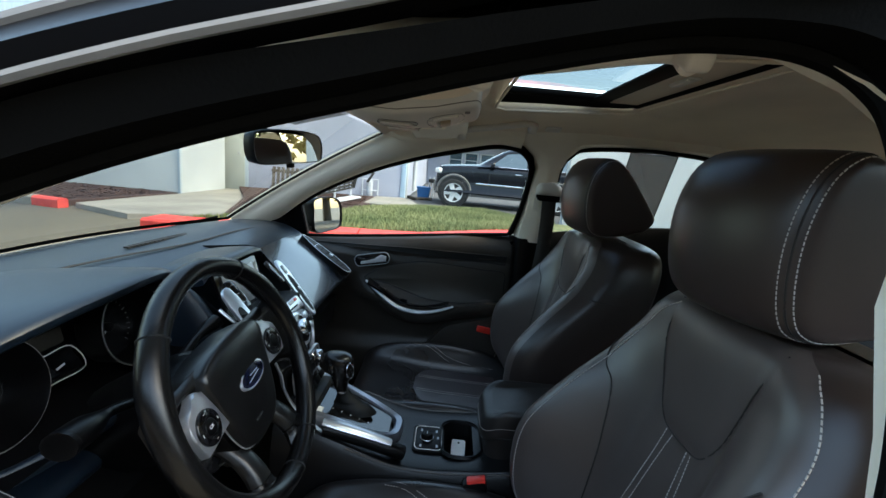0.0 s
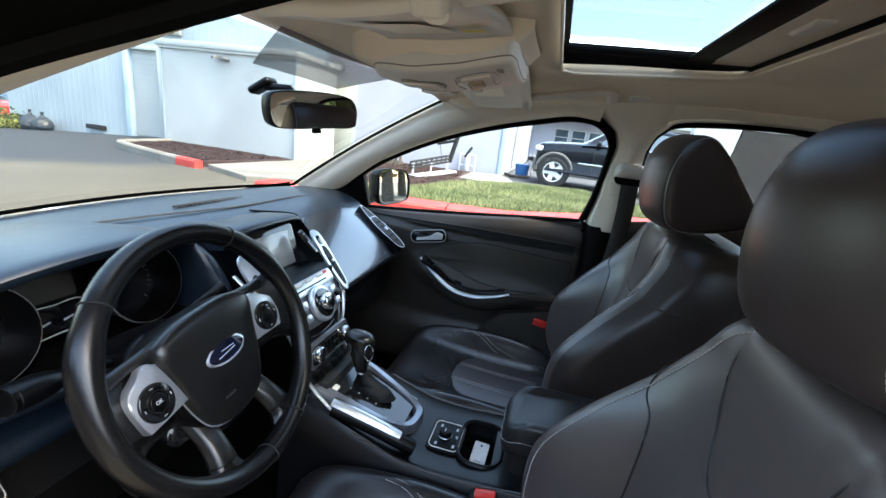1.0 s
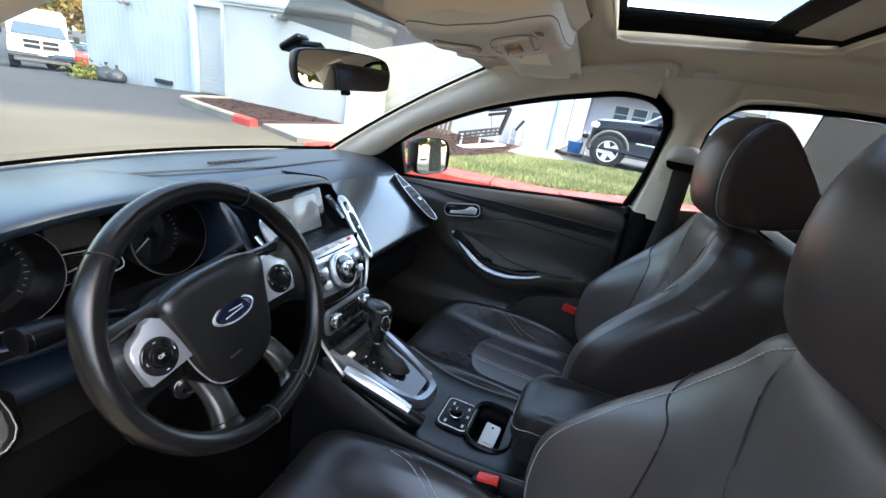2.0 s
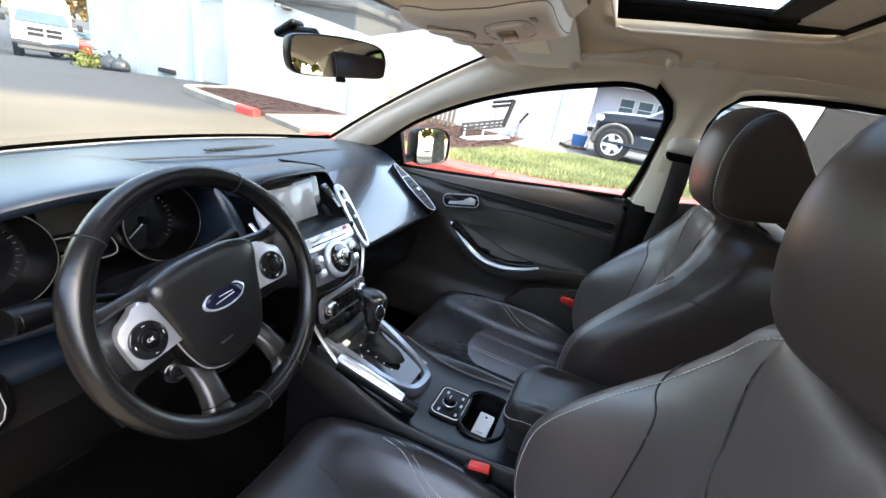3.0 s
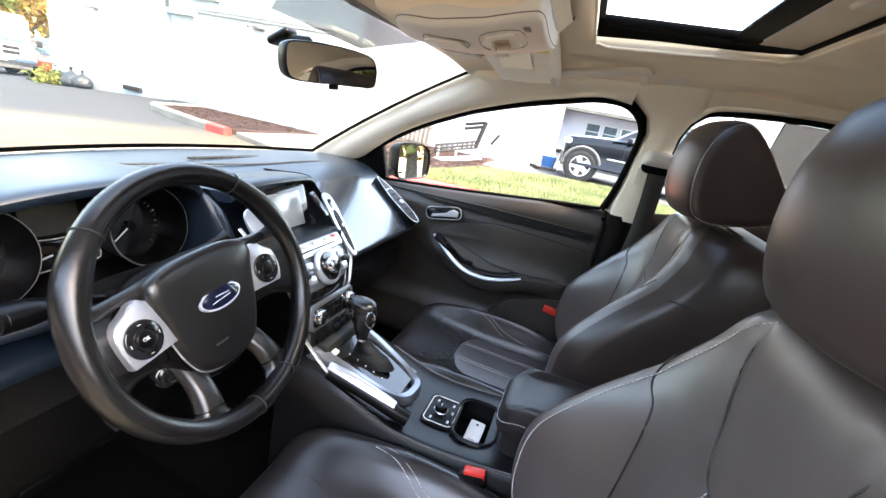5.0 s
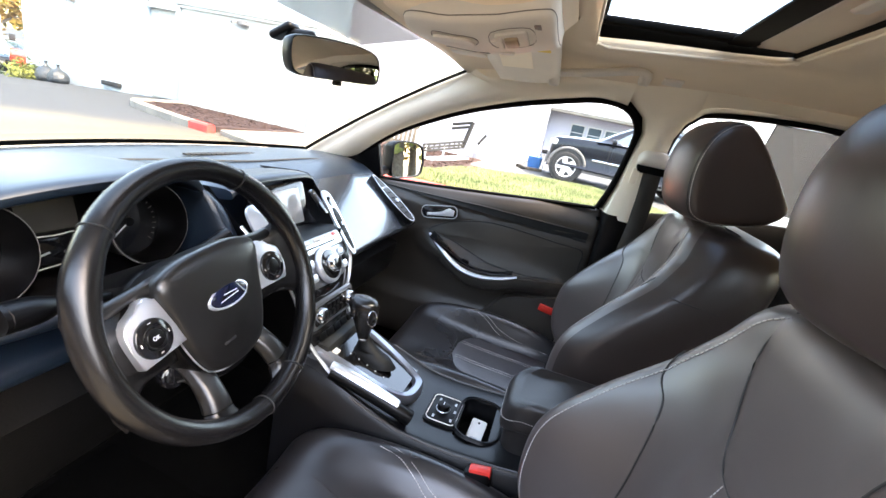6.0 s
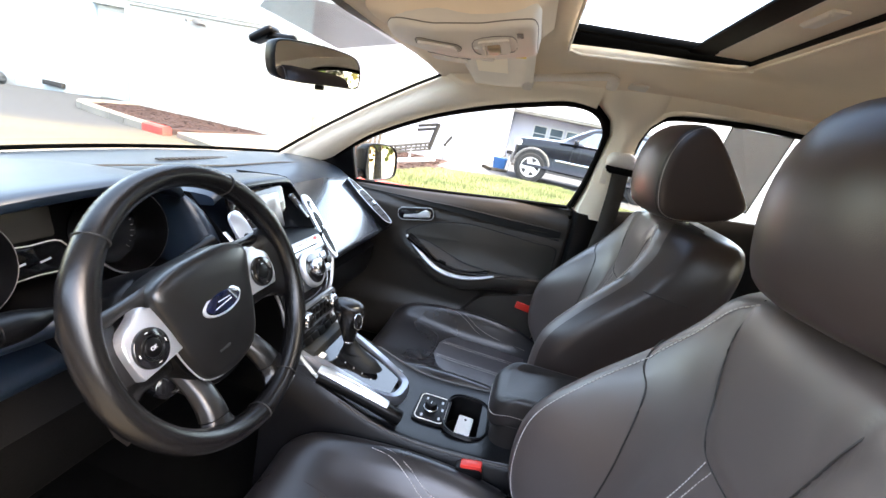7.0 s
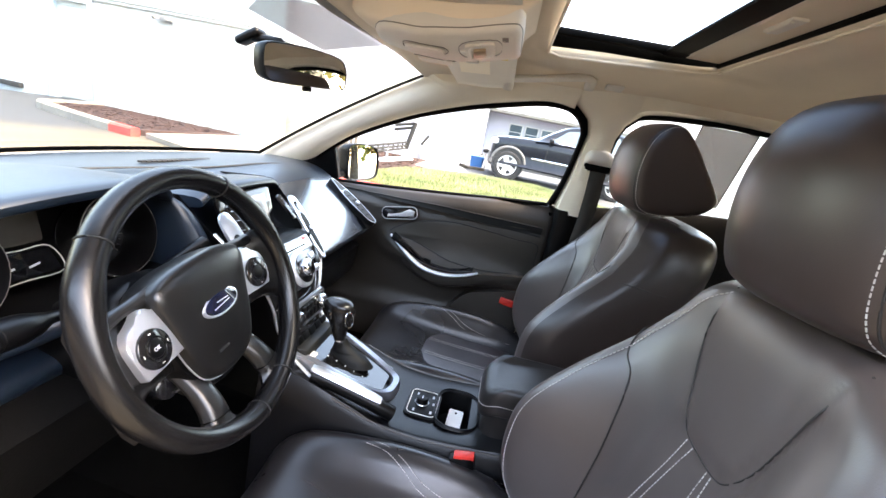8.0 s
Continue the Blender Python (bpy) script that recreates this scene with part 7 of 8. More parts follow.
second = part("wall_lamp", box(0.10, 0.18, 0.09, 0.015, m=pose(8.93, 13.7, 2.06)), CLADDING, bld, "grey twin wall floodlight")
for dy in (-0.15, 0.14):
    part("lamp_head", box(0.12, 0.11, 0.06, 0.015, m=pose(8.85, 13.7 + dy, 2.03, 0, 15, -100 * dy)), CLADDING, second)
part("louvre_frame", box(0.08, 1.20, 0.62, 0.01, m=pose(9.06, 10.0, 2.98)), PALE_DOOR, bld, "cream framed louvre")
for i in range(9):
    part("louvre_blade", box(0.05, 0.07, 0.56, 0.01, 1, m=pose(9.01, 9.50 + 0.125 * i, 2.98, 0, 0, 25)), PALE_DOOR, bld)
part("scuttle", box(0.12, 0.62, 0.12, 0.01, m=pose(8.94, 12.35, 0.06)), DARK_PANEL, bld, "dark drain scuttle at the wall's foot")
# long wall set back, turning a corner towards the drive
wall_dir = (Vector((11.3, 1.15, 0)) - Vector((10.1, 7.0, 0)))
wm = Matrix.Translation((10.7, 4.07, 0)) @ Matrix.Rotation(math.atan2(wall_dir.y, wall_dir.x), 4, "Z")
part("long_wall", box(wall_dir.length, 0.2, 3.4, m=wm @ pose(0, 0.1, 1.7)), LAVENDER, bld, "plain lavender-white long wall", smooth=False)
# greyer door panel put in for the shaded return of the recess
dl2 = part("recess_shade_door", box(1.45, 0.06, 2.02, 0.01, m=wm @ pose(-1.85, -0.03, 1.01)), PALE_DOOR, bld, "pale grey door standing in for the shaded recess")
part("door_frame", box(1.60, 0.04, 2.12, 0.008, m=wm @ pose(-1.85, -0.012, 1.04)), SIDING, bld)
part("door_knob", cyl(0.03, 0.03, 0.05, 12, 0.01, m=wm @ pose(-1.25, -0.08, 1.0, 90)), GALV, dl2)
part("return_wall", box(12.6, 0.2, 3.4, m=pose(17.7, 1.24, 1.7)), LAVENDER, bld, "return wall, lavender-white with blue shade in its colour", smooth=False)
part("corner_post", box(0.14, 0.14, 3.4, 0.02, m=pose(11.34, 1.07, 1.7)), BLUE_EDGE, bld, "pale blue corner post")
part("downpipe", tube([(11.9, 1.05, 0.1), (11.9, 1.05, 3.3)], 0.05, 10), WHITE_WALL, bld)
part("downpipe", tube([(15.0, 1.08, 0.1), (15.0, 1.08, 3.3)], 0.06, 10), WHITE_WALL, bld)

# ---- far building with windows behind the parked car ----
far = thing("office_building", "low white office with dark sash windows and deep eaves", "building", at=(24, -4, 0))
part("wall", box(0.3, 22, 2.6, m=pose(24.2, -6.0, 1.3)), LAVENDER, far, smooth=False)
part("eaves", box(1.6, 22.6, 0.22, 0.02, m=pose(23.6, -6.0, 2.42)), CONCRETE, far, "grey-brown boarded eaves")
part("fascia", box(0.06, 22.6, 0.16, 0.01, m=pose(22.77, -6.0, 2.52)), WHITE_WALL, far)
part("roof", box(6.0, 22.6, 0.2, m=pose(26.3, -6.0, 3.3, 0, -14)), GALV, far)
for i, y in enumerate((-0.42, -1.30, -2.18, -3.9, -4.78, -6.3)):
    w = part("window", box(0.10, 0.78, 0.88, 0.01, m=pose(24.02, y, 1.47)), WHITE_WALL, far, "white sash window")
    for dy, dz, sy, sz in ((0.0, 0.20, 0.64, 0.36), (0.0, -0.20, 0.64, 0.36)):
        part("pane", box(0.02, sy, sz, m=pose(23.965, y + dy, 1.47 + dz)), CAR_GLASS, w)
# white wall seen past the rear seat
shed = thing("white_shed", "long plain white painted wall beyond the lawn", "building", at=(9.0, -8, 0))
part("wall", box(0.25, 9.0, 2.7, m=pose(9.0, -7.4, 1.35)), WHITE_WALL, shed, smooth=False)


# ---- vehicles ----
def wheel(parent, m, r=0.38, w=0.24, spokes=5):
    tyre = []
    for x, k in ((-w / 2, 0.70), (-w / 2, 0.93), (-w / 2 + 0.03, 0.995), (0, 1.0), (w / 2 - 0.03, 0.995), (w / 2, 0.93), (w / 2, 0.70)):
        tyre.append([Vector((x, r * k * math.cos(a), r * k * math.sin(a))) for a in [2 * math.pi * j / 32 for j in range(32)]])
    t = part("tyre", skin(tyre, ring=True, caps=False), TYRE, parent, "black rubber tyre", m=m)
    bm = cyl(r * 0.71, r * 0.71, w * 0.7, 32, 0.01, m=pose(0, 0, 0, 0, 90))
    part("rim", bm, CLADDING, t, m=m)
    bm = bmesh.new()
    for i in range(spokes):
        for sgn in (-1, 1):
            box(0.03, r * 0.60, 0.15, 0.02, 1, m=pose(sgn * w * 0.37, 0, 0, 360 / spokes * i) @ pose(0, r * 0.36, 0), bm=bm)
    for sgn in (-1, 1):
        cyl(r * 0.2, r * 0.18, 0.04, 20, 0.005, m=pose(sgn * w * 0.38, 0, 0, 0, 90), bm=bm)
        tube([Vector((sgn * w * 0.40, r * 0.68 * math.cos(a), r * 0.68 * math.sin(a))) for a in [2 * math.pi * j / 32 for j in range(32)]], 0.022, 6, closed=True, bm=bm)
    part("spoke_set", bm, LAMP, t, "pale alloy spokes", m=m)


def suv(m, name, label, paint):
    """Faces +y; the front axle lies at y = 0, on the ground z = 0."""
    v = thing(name, label, "car", at=m.translation)
    # side outline, front to rear, low to high
    low = 0.32
    secs = []
    for y, zt, hw in ((0.54, 0.86, 0.70), (0.52, 1.00, 0.80), (0.45, 1.07, 0.88), (0.22, 1.12, 0.92), (-0.35, 1.17, 0.94), (-0.75, 1.19, 0.95), (-1.6, 1.19, 0.96), (-2.6, 1.19, 0.96), (-3.4, 1.18, 0.94), (-3.72, 1.12, 0.88)):
        secs.append([Vector((x, y, z)) for x, z in ((-hw * 0.95, low), (-hw, 0.55), (-hw, zt - 0.22), (-hw * 0.96, zt - 0.06), (-hw * 0.80, zt), (0, zt + 0.03), (hw * 0.80, zt), (hw * 0.96, zt - 0.06), (hw, zt - 0.22), (hw, 0.55), (hw * 0.95, low))])
    body = part("body", loft(secs, 4, nu=2), paint, v, "glossy dark paint", m=m)
    secs = []
    for y, z, hw in ((-0.62, 1.18, 0.78), (-1.05, 1.45, 0.72), (-1.45, 1.66, 0.66), (-1.9, 1.72, 0.64), (-2.8, 1.71, 0.64), (-3.3, 1.62, 0.62), (-3.55, 1.40, 0.66), (-3.68, 1.16, 0.74)):
        secs.append([Vector((x, y, zz2)) for x, zz2 in ((-0.88, 1.12), (-hw - 0.10, min(z, 1.25)), (-hw, z - 0.03), (-hw * 0.7, z), (0, z + 0.02), (hw * 0.7, z), (hw, z - 0.03), (hw + 0.10, min(z, 1.25)), (0.88, 1.12))])
    part("cabin", loft(secs, 4, nu=2), paint, v, m=m)
    for s in (-1, 1):
        for pts in ([(-0.98, 1.20), (-1.42, 1.56), (-1.98, 1.63), (-1.98, 1.20)], [(-2.06, 1.20), (-2.06, 1.63), (-2.75, 1.62), (-2.85, 1.20)], [(-2.95, 1.22), (-2.86, 1.60), (-3.22, 1.55), (-3.48, 1.24)]):
            bm = bmesh.new()
            bm.faces.new([bm.verts.new((s * (0.886 - 0.46 * max(0, z - 1.2)), y, z)) for y, z in pts])
            part("side_window", bm, CAR_GLASS, v, "dark side window", m=m)
        part("window_line", tube([(s * 0.90, -0.92, 1.19), (s * 0.905, -2.0, 1.19), (s * 0.90, -3.5, 1.22)], 0.010, 6), CHROME, v, m=m)
        part("wing_mirror", box(0.16, 0.12, 0.16, 0.05, 3, m=m @ pose(s * 1.02, -1.02, 1.22)), paint, v)
        for y in (0.0, -2.92):
            arch = [Vector((s * 0.965, y + 0.47 * math.cos(a), 0.40 + 0.47 * math.sin(a))) for a in [math.pi * j / 16 - 0.05 for j in range(18)]]
            part("wheel_arch", tube(arch, 0.036, 8, flat=1.0), CLAD, v, "grey wheel arch trim", m=m)
            part("arch_well", cyl(0.45, 0.45, 0.10, 32, m=m @ pose(s * 0.93, y, 0.42, 0, 90)), TYRE, v)
            wheel(v, m @ pose(s * 0.88, y, 0.38), 0.38, 0.24)
        part("door_handle", box(0.04, 0.20, 0.035, 0.012, m=m @ pose(s * 0.975, -1.75, 1.02)), CHROME, v)
        part("rub_strip", box(0.03, 1.7, 0.05, 0.012, m=m @ pose(s * 0.972, -1.45, 0.68)), CHROME, v, "bright door strip")
        part("sill_step", box(0.06, 2.1, 0.10, 0.02, m=m @ pose(s * 0.95, -1.45, 0.36)), CLAD, v)
        part("headlamp", box(0.30, 0.22, 0.15, 0.05, 3, m=m @ pose(s * 0.76, 0.44, 0.95, 8, 0, s * -25)), LAMP, v, "clear headlamp")
        part("door_gap", tube([(s * 0.966, -0.95, 0.45), (s * 0.968, -0.98, 1.16)], 0.006, 5), TYRE, v, m=m)
        part("door_gap", tube([(s * 0.972, -2.02, 0.45), (s * 0.972, -2.02, 1.16)], 0.006, 5), TYRE, v, m=m)
    part("bumper", box(1.56, 0.22, 0.34, 0.08, 3, m=m @ pose(0, 0.48, 0.52)), CLAD, v, "grey front bumper")
    part("grille", box(0.9, 0.05, 0.18, 0.02, m=m @ pose(0, 0.53, 0.90)), CHROME, v)
    return v


suv(pose(12.18, -0.40, 0.055, 0, 0, -2), "parked_suv", "dark blue-black SUV parked on the drive", CAR_BLACK)


def pickup(m):
    """Faces -y; the bumper lies at y = 0."""
    v = thing("pickup_truck", "white pickup truck with a tall white canopy", "truck", at=m.translation)
    part("hood", loft([[Vector((x, y, z)) for x, z in ((-0.98, 0.60), (-1.0, 0.9), (-0.92, zt), (0, zt + 0.06), (0.92, zt), (1.0, 0.9), (0.98, 0.60))] for y, zt in ((0.05, 1.08), (0.2, 1.16), (1.0, 1.22), (1.45, 1.24))], 3), CAR_WHITE, v, m=m)
    part("cab", loft([[Vector((x, y, z)) for x, z in ((-1.0, 0.6), (-1.0, 1.2), (-hw, zt - 0.05), (-hw * 0.8, zt), (hw * 0.8, zt), (hw, zt - 0.05), (1.0, 1.2), (1.0, 0.6))] for y, hw, zt in ((1.35, 0.95, 1.26), (2.0, 0.80, 1.88), (2.4, 0.78, 1.93), (3.6, 0.78, 1.92))], 3), CAR_WHITE, v, m=m)
    bm = bmesh.new()
    bm.faces.new([bm.verts.new(p) for p in ((-0.88, 1.40, 1.34), (0.88, 1.40, 1.34), (0.74, 1.92, 1.82), (-0.74, 1.92, 1.82))])
    part("windscreen", bm, CAR_GLASS, v, "dark windscreen", m=m @ pose(0, -0.03, 0.02))
    for dx in (-0.42, 0.42):
        part("seat_back", box(0.46, 0.12, 0.42, 0.08, 3, m=m @ pose(dx, 2.1, 1.50)), TYRE, v)
    part("canopy", box(2.05, 3.0, 1.35, 0.06, 3, m=m @ pose(0, 5.0, 1.72)), CAR_WHITE, v, "tall white rear canopy")
    part("canopy_peak", box(1.9, 2.6, 0.25, 0.10, 3, m=m @ pose(0, 5.0, 2.45)), CAR_WHITE, v)
    part("bed", box(2.0, 3.0, 0.6, 0.04, m=m @ pose(0, 5.0, 0.85)), CAR_WHITE, v)
    part("bumper", box(2.0, 0.22, 0.28, 0.06, 3, m=m @ pose(0, 0.0, 0.62)), CHROME, v, "chrome bumper")
    part("valance", box(1.7, 0.2, 0.22, 0.04, m=m @ pose(0, 0.06, 0.42)), CLADDING, v)
    gr = part("grille", box(1.15, 0.08, 0.36, 0.04, m=m @ pose(0, 0.02, 0.98)), CAR_WHITE, v)
    for dx in (-0.28, 0.28):
        for dz in (-0.09, 0.09):
            part("grille_opening", box(0.48, 0.06, 0.13, 0.015, m=m @ pose(dx, -0.01, 0.98 + dz)), TYRE, gr)
    part("plate", box(0.30, 0.02, 0.12, m=m @ pose(0, -0.12, 0.62)), PALE_DOOR, v)
    for s in (-1, 1):
        part("headlamp", box(0.30, 0.14, 0.26, 0.05, 3, m=m @ pose(s * 0.78, 0.06, 0.98)), LAMP, v)
        part("wing_mirror", box(0.20, 0.10, 0.26, 0.04, 3, m=m @ pose(s * 1.22, 1.75, 1.42)), TYRE, v)
        for y in (0.85, 4.9):
            wheel(v, m @ pose(s * 0.88, y, 0.40), 0.40, 0.26)
            part("arch_well", cyl(0.48, 0.48, 0.12, 28, m=m @ pose(s * 0.96, y, 0.48, 0, 90)), TYRE, v)
    return v


pickup(pose(10.75, 21.4, ground_z(0, 21.6) - 0.02, -3.7, 0, -27))


def saloon(m, name, label, paint):
    v = thing(name, label, "car", at=m.translation)
    part("body", loft([[Vector((x, y, z)) for x, z in ((-0.85, 0.28), (-0.9, 0.6), (-0.84, zt), (0.84, zt), (0.9, 0.6), (0.85, 0.28))] for y, zt in ((0, 0.7), (0.3, 0.86), (1.2, 0.95), (3.4, 0.98), (4.3, 0.9), (4.5, 0.6))], 3), paint, v, m=m)
    part("cabin", loft([[Vector((x, y, z)) for x, z in ((-0.82, 0.9), (-hw, zt), (hw, zt), (0.82, 0.9))] for y, zt, hw in ((0.9, 0.95, 0.75), (1.7, 1.42, 0.6), (2.9, 1.44, 0.6), (3.8, 1.0, 0.7))], 3), CAR_GLASS, v, "dark glasshouse", m=m)
    part("roof", box(1.15, 1.3, 0.05, 0.02, m=m @ pose(0, 2.3, 1.45)), paint, v)
    for s in (-1, 1):
        for y in (0.85, 3.6):
            wheel(v, m @ pose(s * 0.8, y, 0.32), 0.32, 0.2)
    return v


saloon(pose(11.9, 21.3, ground_z(0, 21.8), -2.7, 0, -70), "parked_saloon", "red saloon parked beyond the building", CAR_RED)
saloon(pose(13.0, 25.0, ground_z(0, 25.6), -2.7, 0, -70), "parked_saloon", "white saloon parked beyond the building", CAR_WHITE)
saloon(pose(15.6, 29.5, ground_z(0, 30.2), -2.7, 0, -70), "parked_saloon", "red saloon parked far down the lot", CAR_RED)


# ---- trees ----
def tree(name, x, y, h, spread, leaf_mat, seed, label, count=2600, leaf=0.22):
    r = random.Random(seed)
    z0 = ground_z(x, y)
    t = thing(name, label, "tree", "trees", at=(x, y, z0))
    part("trunk", tube([(x, y, z0 - 0.1), (x + 0.05 * h * 0.1, y, z0 + h * 0.25), (x, y + 0.1, z0 + h * 0.5), (x, y, z0 + h * 0.8)], [0.045 * h, 0.035 * h, 0.022 * h, 0.008 * h], 10), BARK, t)
    clumps = []
    for i in range(16):
        a = r.uniform(0, 6.28)
        k = r.uniform(0.35, 1.0)
        tip = Vector((x + spread * k * math.cos(a), y + spread * k * math.sin(a), z0 + h * r.uniform(0.42, 0.98) - 0.12 * h * k))
        base = Vector((x, y, z0 + h * r.uniform(0.25, 0.6)))
        part("limb", tube([base, base.lerp(tip, 0.5) + Vector((0, 0, 0.04 * h)), tip], [0.014 * h, 0.009 * h, 0.003 * h], 6), BARK, t)
        clumps.append((tip, spread * r.uniform(0.28, 0.5)))
    clumps.append((Vector((x, y, z0 + h * 0.85)), spread * 0.5))
    vs, fs = [], []
    for _ in range(count):
        c, rad = r.choice(clumps)
        d = Vector((r.gauss(0, 1), r.gauss(0, 1), r.gauss(0, 0.8))) * (rad * 0.55)
        p = c + d
        u = Vector((r.gauss(0, 1), r.gauss(0, 1), r.gauss(0, 1))).normalized()
        w2 = u.cross(Vector((r.gauss(0, 1), r.gauss(0, 1), r.gauss(0, 1)))).normalized()
        s1 = leaf * r.uniform(0.6, 1.3)
        k = len(vs)
        vs += [p - u * s1, p + w2 * s1 * 0.5, p + u * s1, p - w2 * s1 * 0.5]
        fs.append((k, k + 1, k + 2, k + 3))
    me2 = bpy.data.meshes.new("crown")
    me2.from_pydata(vs, [], fs)
    me2.materials.append(leaf_mat)
    cr = new("crown", me2)
    cr.parent = t
    cr.matrix_parent_inverse = t.matrix_basis.inverted()
    cr["kind"] = "stuff"
    return t


for i, (x, y, h, sp, mt) in enumerate(((21.5, 40, 8.5, 3.4, AUTUMN), (25, 46, 9.5, 3.5, AUTUMN), (12.8, 30.5, 8, 2.6, LEAF), (30, 44, 9, 3.2, LEAF), (8.6, 29, 7.5, 2.6, LEAF), (7.0, 36, 8, 3.0, LEAF),
                                       (13, -16, 6, 2.4, AUTUMN), (6.5, -18, 7, 2.6, LEAF), (2, -20, 6.5, 2.6, AUTUMN), (-4, -22, 7, 2.8, LEAF), (9.6, -25, 6.5, 2.6, AUTUMN), (12.2, -27, 7, 2.8, LEAF), (7.0, -26, 6.5, 2.6, LEAF))):
    tree("tree", x, y, h, sp, mt, 30 + i, "leafy yellow-green tree beyond the lot" if mt is LEAF else "tree with rusty autumn leaves", 2600, 0.26)

# ---- odds and ends by the walls ----
bush = thing("bush", "small ragged green shrub at the wall", "shrub", at=(8.55, 14.9, ground_z(0, 14.9)))
r = random.Random(8)
vs, fs = [], []
for _ in range(700):
    p = Vector((8.5 + r.gauss(0, 0.18), 15.0 + r.gauss(0, 0.25), ground_z(0, 15) + abs(r.gauss(0.05, 0.20))))
    u = Vector((r.gauss(0, 1), r.gauss(0, 1), abs(r.gauss(0, 1)))).normalized()
    w2 = u.cross(Vector((r.gauss(0, 1), r.gauss(0, 1), r.gauss(0, 1)))).normalized()
    k = len(vs)
    vs += [p - u * 0.08, p + w2 * 0.03, p + u * 0.08, p - w2 * 0.03]
    fs.append((k, k + 1, k + 2, k + 3))
me = bpy.data.meshes.new("foliage")
me.from_pydata(vs, [], fs)
me.materials.append(LEAF)
fo = new("foliage", me)
fo.parent = bush
fo.matrix_parent_inverse = bush.matrix_basis.inverted()
fo["kind"] = "stuff"
part("stem", tube([(8.5, 15.0, ground_z(0, 15) - 0.05), (8.5, 15.0, ground_z(0, 15) + 0.3)], 0.02, 6), BARK, bush)
for x, y, k in ((8.62, 14.35, 1.0), (8.60, 13.85, 0.9)):
    rb2 = random.Random(int(y * 100))
    g = ground_z(x, y)
    rows = []
    for z, rad in ((0.0, 0.20), (0.08, 0.28), (0.22, 0.28), (0.34, 0.20), (0.42, 0.07), (0.50, 0.03), (0.56, 0.06)):
        rows.append([Vector((x + k * rad * (1 + rb2.uniform(-0.14, 0.14)) * math.cos(a), y + k * rad * (1 + rb2.uniform(-0.14, 0.14)) * math.sin(a), g + z * k)) for a in [2 * math.pi * j / 12 for j in range(12)]])
    alone("rubbish_bag", loft(rows, 3), BAG, "tied black rubbish bag slumped against the wall", "rubbish bag", "rubbish bags")

rack = thing("ladder_rack", "dark steel ladder rack with a folding boom standing on the mulch", "ladder rack", at=(8.8, 2.35, 0.15))
for zl, zr in ((0.31, 0.44), (0.37, 0.51), (0.44, 0.59)):
    part("rail", tube([(8.0, 2.56, zl), (9.6, 2.10, zr)], 0.026, 8), DARK_PANEL, rack, "dark steel rail")
for i in range(9):
    f = i / 8
    part("rung", tube([(8.0 + 1.6 * f, 2.56 - 0.46 * f, 0.29 + 0.14 * f), (8.0 + 1.6 * f, 2.56 - 0.46 * f, 0.45 + 0.15 * f)], 0.018, 6), DARK_PANEL, rack)
part("boom", tube([(9.6, 2.11, 0.43), (9.6, 1.975, 1.03), (9.6, 1.968, 1.07)], 0.055, 8), DARK_PANEL, rack, "dark angled boom")
for dz in (0.0, -0.10):
    part("boom_top", tube([(9.6, 1.975 - 0.2 * dz, 1.055 + dz), (9.6, 2.46, 0.93 + dz)], 0.034, 8), DARK_PANEL, rack)
part("brace", tube([(9.6, 2.40, 0.87), (9.6, 2.32, 0.56)], 0.014, 6), CLADDING, rack)
for x, y in ((8.1, 2.53), (8.8, 2.33), (9.5, 2.13)):
    part("foot", tube([(x, y, 0.14), (x, y, 0.46)], 0.022, 8), GALV, rack)
part("deck", box(1.70, 0.26, 0.05, 0.015, m=pose(8.8, 2.24, 0.185, 0, -2.2, -16)), GALV, rack, "pale folded ladder deck")
pallet = thing("wooden_pallet", "brown slatted pallet leaning by the pale door", "pallet", at=(9.7, 3.75, 0.15))
for i in range(7):
    part("slat", box(0.02, 0.075, 0.62, 0.004, 1, m=pose(9.72, 3.42 + 0.115 * i, 0.455, 0, 8)), BARK, pallet)
for z in (0.24, 0.66):
    part("rail", box(0.05, 0.84, 0.07, 0.006, 1, m=pose(9.765 + (z - 0.45) * 0.14, 3.765, z, 0, 8)), BARK, pallet)

cart = thing("gas_bottle_cart", "grey steel hand cart with a slanted dark bar", "hand cart", at=(10.9, 1.95, 0.15))
for dx in (0, 0.22, 0.42):
    part("upright", tube([(10.9 + 0.1 * dx, 2.14 - dx, 0.14), (10.9 + 0.1 * dx, 2.14 - dx, 0.62)], 0.022, 8), GALV, cart)
for z in (0.30, 0.60):
    part("crossbar", tube([(10.9, 2.16, z), (10.94, 1.70, z)], 0.018, 8), GALV, cart)
part("slant_bar", tube([(10.85, 2.00, 0.52), (10.9, 1.84, 0.80)], 0.035, 8), DARK_PANEL, cart)
part("bottle", cyl(0.09, 0.09, 0.44, 16, 0.03, m=pose(10.95, 1.95, 0.37)), GALV, cart)

bin2 = thing("blue_bin", "open blue plastic bin by the wall", "bin", at=(12.75, 0.56, 0.06))
part("body", loft([[Vector((12.75 + x * k, 0.56 + y * k, z)) for x, y in round_rect(0.40, 0.42, 0.05, 3)] for z, k in ((0.06, 0.82), (0.30, 0.95), (0.42, 1.0))], 3), BLUE_BIN, bin2)
part("rim", tube([Vector((12.75 + x, 0.56 + y, 0.42)) for x, y in round_rect(0.41, 0.43, 0.05, 3)], 0.015, 6, closed=True), BLUE_BIN, bin2)
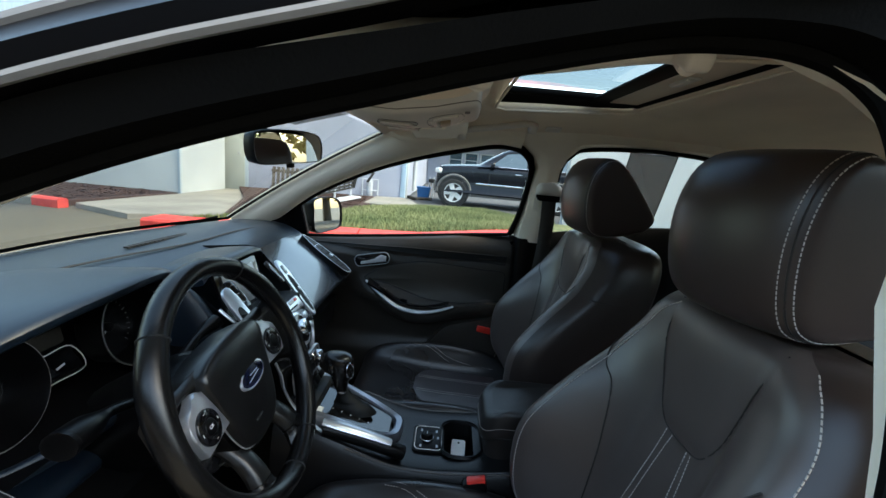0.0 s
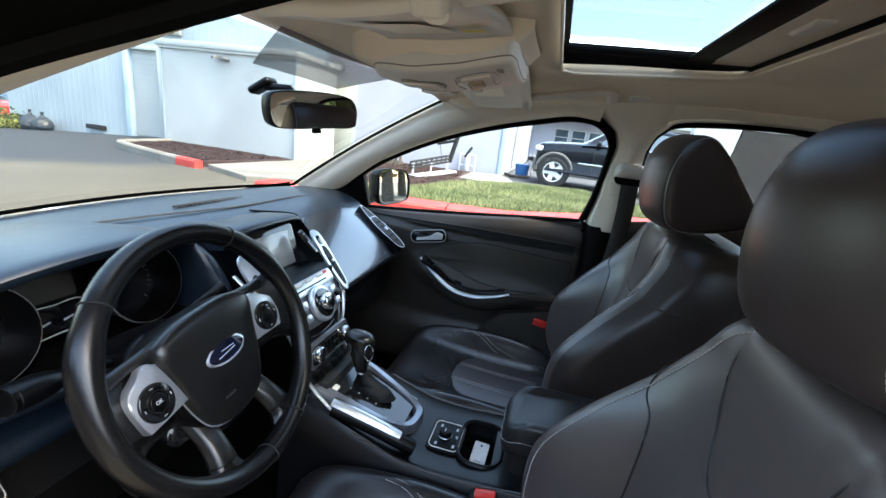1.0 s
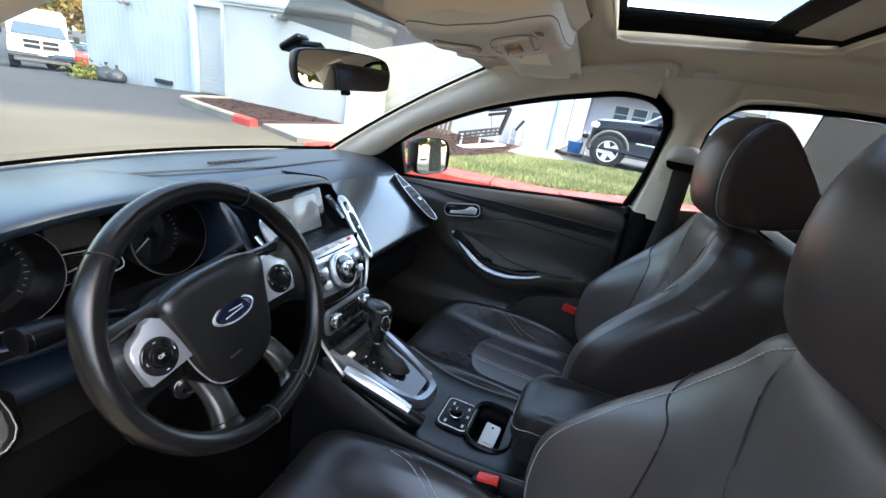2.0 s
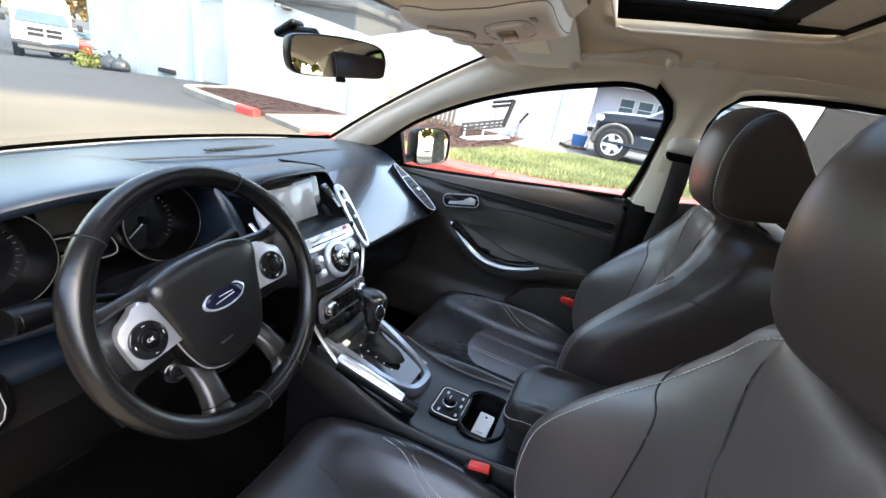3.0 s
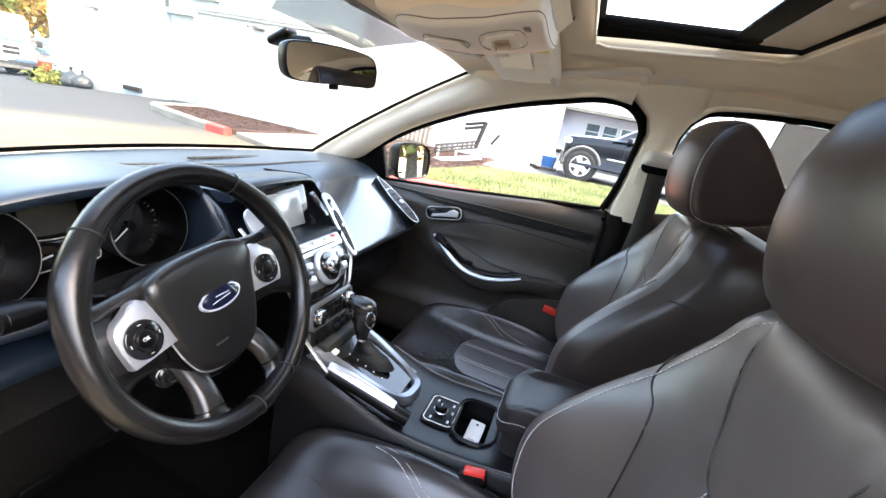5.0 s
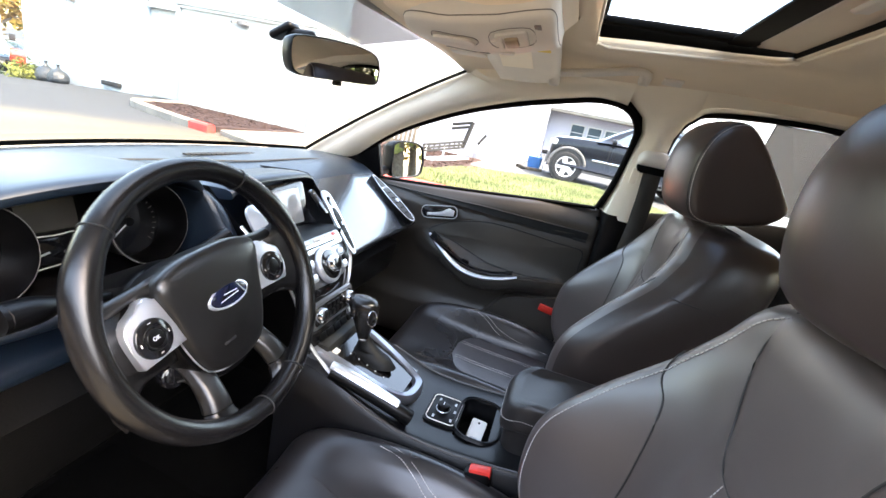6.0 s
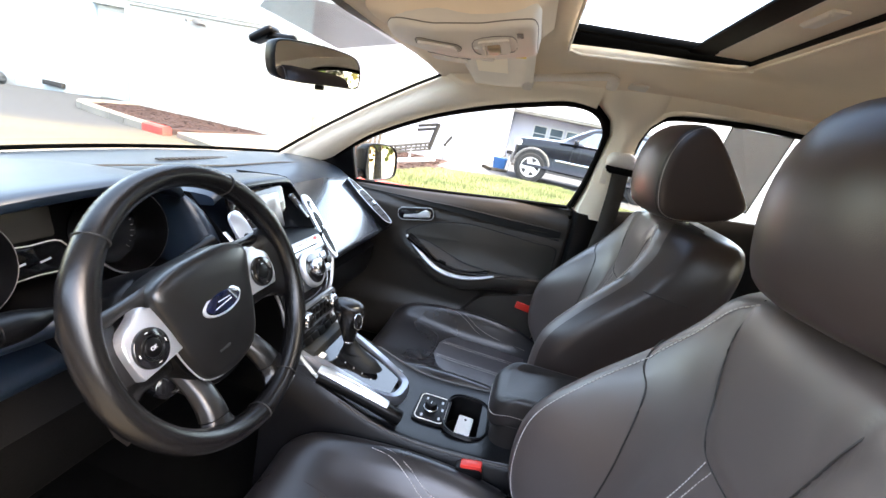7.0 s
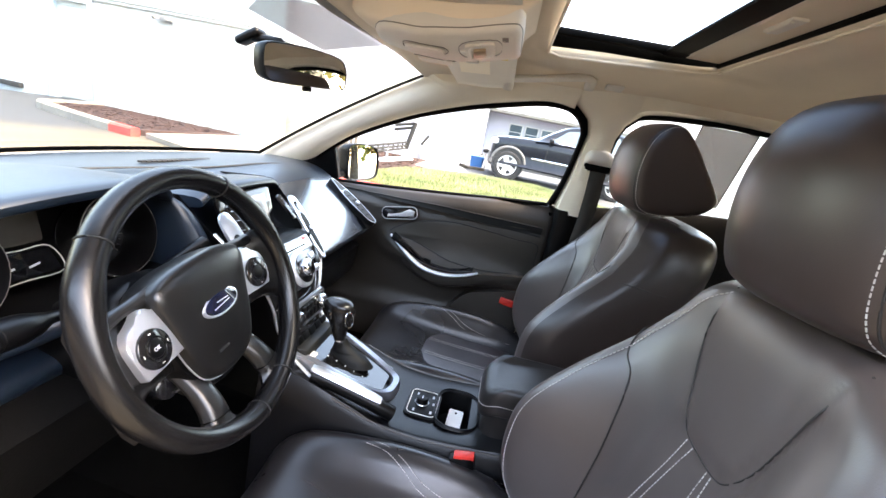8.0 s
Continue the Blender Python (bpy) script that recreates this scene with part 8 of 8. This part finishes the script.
alone("timber_offcut", box(0.10, 0.5, 0.08, 0.01, m=pose(12.2, 0.50, 0.10, 0, 0, 25)), BARK, "weathered timber offcut on the drive edge", "timber")
alone("timber_offcut", box(0.08, 0.4, 0.08, 0.01, m=pose(11.9, 0.85, 0.12, 12, 0, 60)), DARK_PANEL, "dark timber offcut leaning by the bin", "timber")
post2 = thing("pipe_stand", "pale steel pipe stand with valves by the corner", "pipe stand", at=(13.2, 0.45, 0.06))
for dx, dy in ((0, 0), (0.1, -0.12)):
    part("pipe", tube([(13.2 + dx, 0.42 + dy, 0.05), (13.2 + dx, 0.42 + dy, 0.75)], 0.03, 8), GALV, post2)
part("valve", box(0.14, 0.2, 0.12, 0.03, m=pose(13.23, 0.36, 0.62)), DARK_PANEL, post2)

# ---- the car's own passenger-side mirror ----
sm2 = thing("door_mirror", "black door mirror with blue-grey glass", "door mirror", at=(0.93, 0.38, 0.93))
qm = basis((1.02, 0.283, 0.948), (0.90, -0.43, 0.02), (0.0, 0.10, 1))
ol = [(p.x, p.y) for p in spline([(x, y, 0) for x, y in ((-0.088, -0.072), (-0.092, 0.02), (-0.085, 0.066), (-0.02, 0.076), (0.06, 0.066), (0.090, 0.030), (0.092, -0.03), (0.075, -0.068), (0.0, -0.080))], 4, True)]
rows = []
for k, z in ((0.45, -0.11), (0.8, -0.085), (0.99, -0.04), (1.04, 0.0), (1.02, 0.010), (0.97, 0.008), (0.95, 0.0)):
    rows.append([qm @ Vector((x * k, y * k, z)) for x, y in ol])
part("housing", skin(rows, ring=True, caps=True), BODY, sm2, "gloss black housing")
part("mirror_face", slab([(x * 0.955, y * 0.955) for x, y in ol], 0.003, m=qm), MIRROR, sm2, "convex mirror glass", smooth=False)
part("arm", tube([(0.80, 0.37, 0.885), (0.90, 0.36, 0.880), (0.98, 0.34, 0.90)], 0.03, 10, flat=0.5), BODY, sm2)

# ---- the car's own nose, tail and wheels ----
own = thing("car_body", "black painted body of the hatchback with its wheels", "car body", kind="structure", at=(0, 0, 0))
secs = []
for y, zt, hw in ((0.755, 0.885, 0.80), (1.0, 0.835, 0.80), (1.3, 0.765, 0.78), (1.52, 0.69, 0.73), (1.66, 0.58, 0.62), (1.72, 0.45, 0.52)):
    secs.append([Vector((x, y, z)) for x, z in ((-hw, 0.30), (-hw - 0.06, 0.52), (-hw - 0.03, zt - 0.12), (-hw + 0.08, zt - 0.02), (-0.3, zt + 0.012), (0, zt + 0.018), (0.3, zt + 0.012), (hw - 0.08, zt - 0.02), (hw + 0.03, zt - 0.12), (hw + 0.06, 0.52), (hw, 0.30))])
part("bonnet", loft(secs, 4, caps=True), BODY, own, "black painted bonnet and nose")
part("grille", box(0.80, 0.05, 0.16, 0.03, 3, m=pose(0, 1.70, 0.42, 8)), HARD, own, "black lower grille")
for s in (-1, 1):
    part("headlamp", box(0.26, 0.20, 0.12, 0.04, 3, m=pose(s * 0.56, 1.56, 0.62, 20, 0, s * -28)), LAMP, own, "clear headlamp")
    wing = [[Vector((s * x, y, z)) for x, z in ((0.80, 0.26), (0.86, 0.52), (0.845, 0.74), (0.80, 0.87), (0.77, 0.895))] for y in (0.445, 0.55, 0.66, 0.76)]
    part("front_wing", skin(wing), BODY, own)
    tail = [[Vector((s * x, y, z)) for x, z in ((0.72, 0.28), (0.85, 0.52), (0.85, 0.78), (0.78, 0.98), (0.70, 1.06))] for y in (-1.52, -1.7, -1.9, -2.03)]
    part("rear_wing", skin(tail), BODY, own)
    for y in (1.12, -1.52):
        wheel(own, pose(s * 0.775, y, 0.315), 0.315, 0.20)
        part("arch_well", cyl(0.36, 0.36, 0.10, 28, m=pose(s * 0.80, y, 0.34, 0, 90)), TYRE, own)
part("rear_bumper", box(1.56, 0.18, 0.34, 0.06, 3, m=pose(0, -2.07, 0.46)), BODY, own, "black rear bumper")
part("tailgate", skin([[Vector((x, -2.05 + 0.10 * v, 0.62 + 0.36 * v)) for x in (-0.72, -0.4, 0, 0.4, 0.72)] for v in (0, 0.5, 1)]), BODY, own, "black tailgate panel")
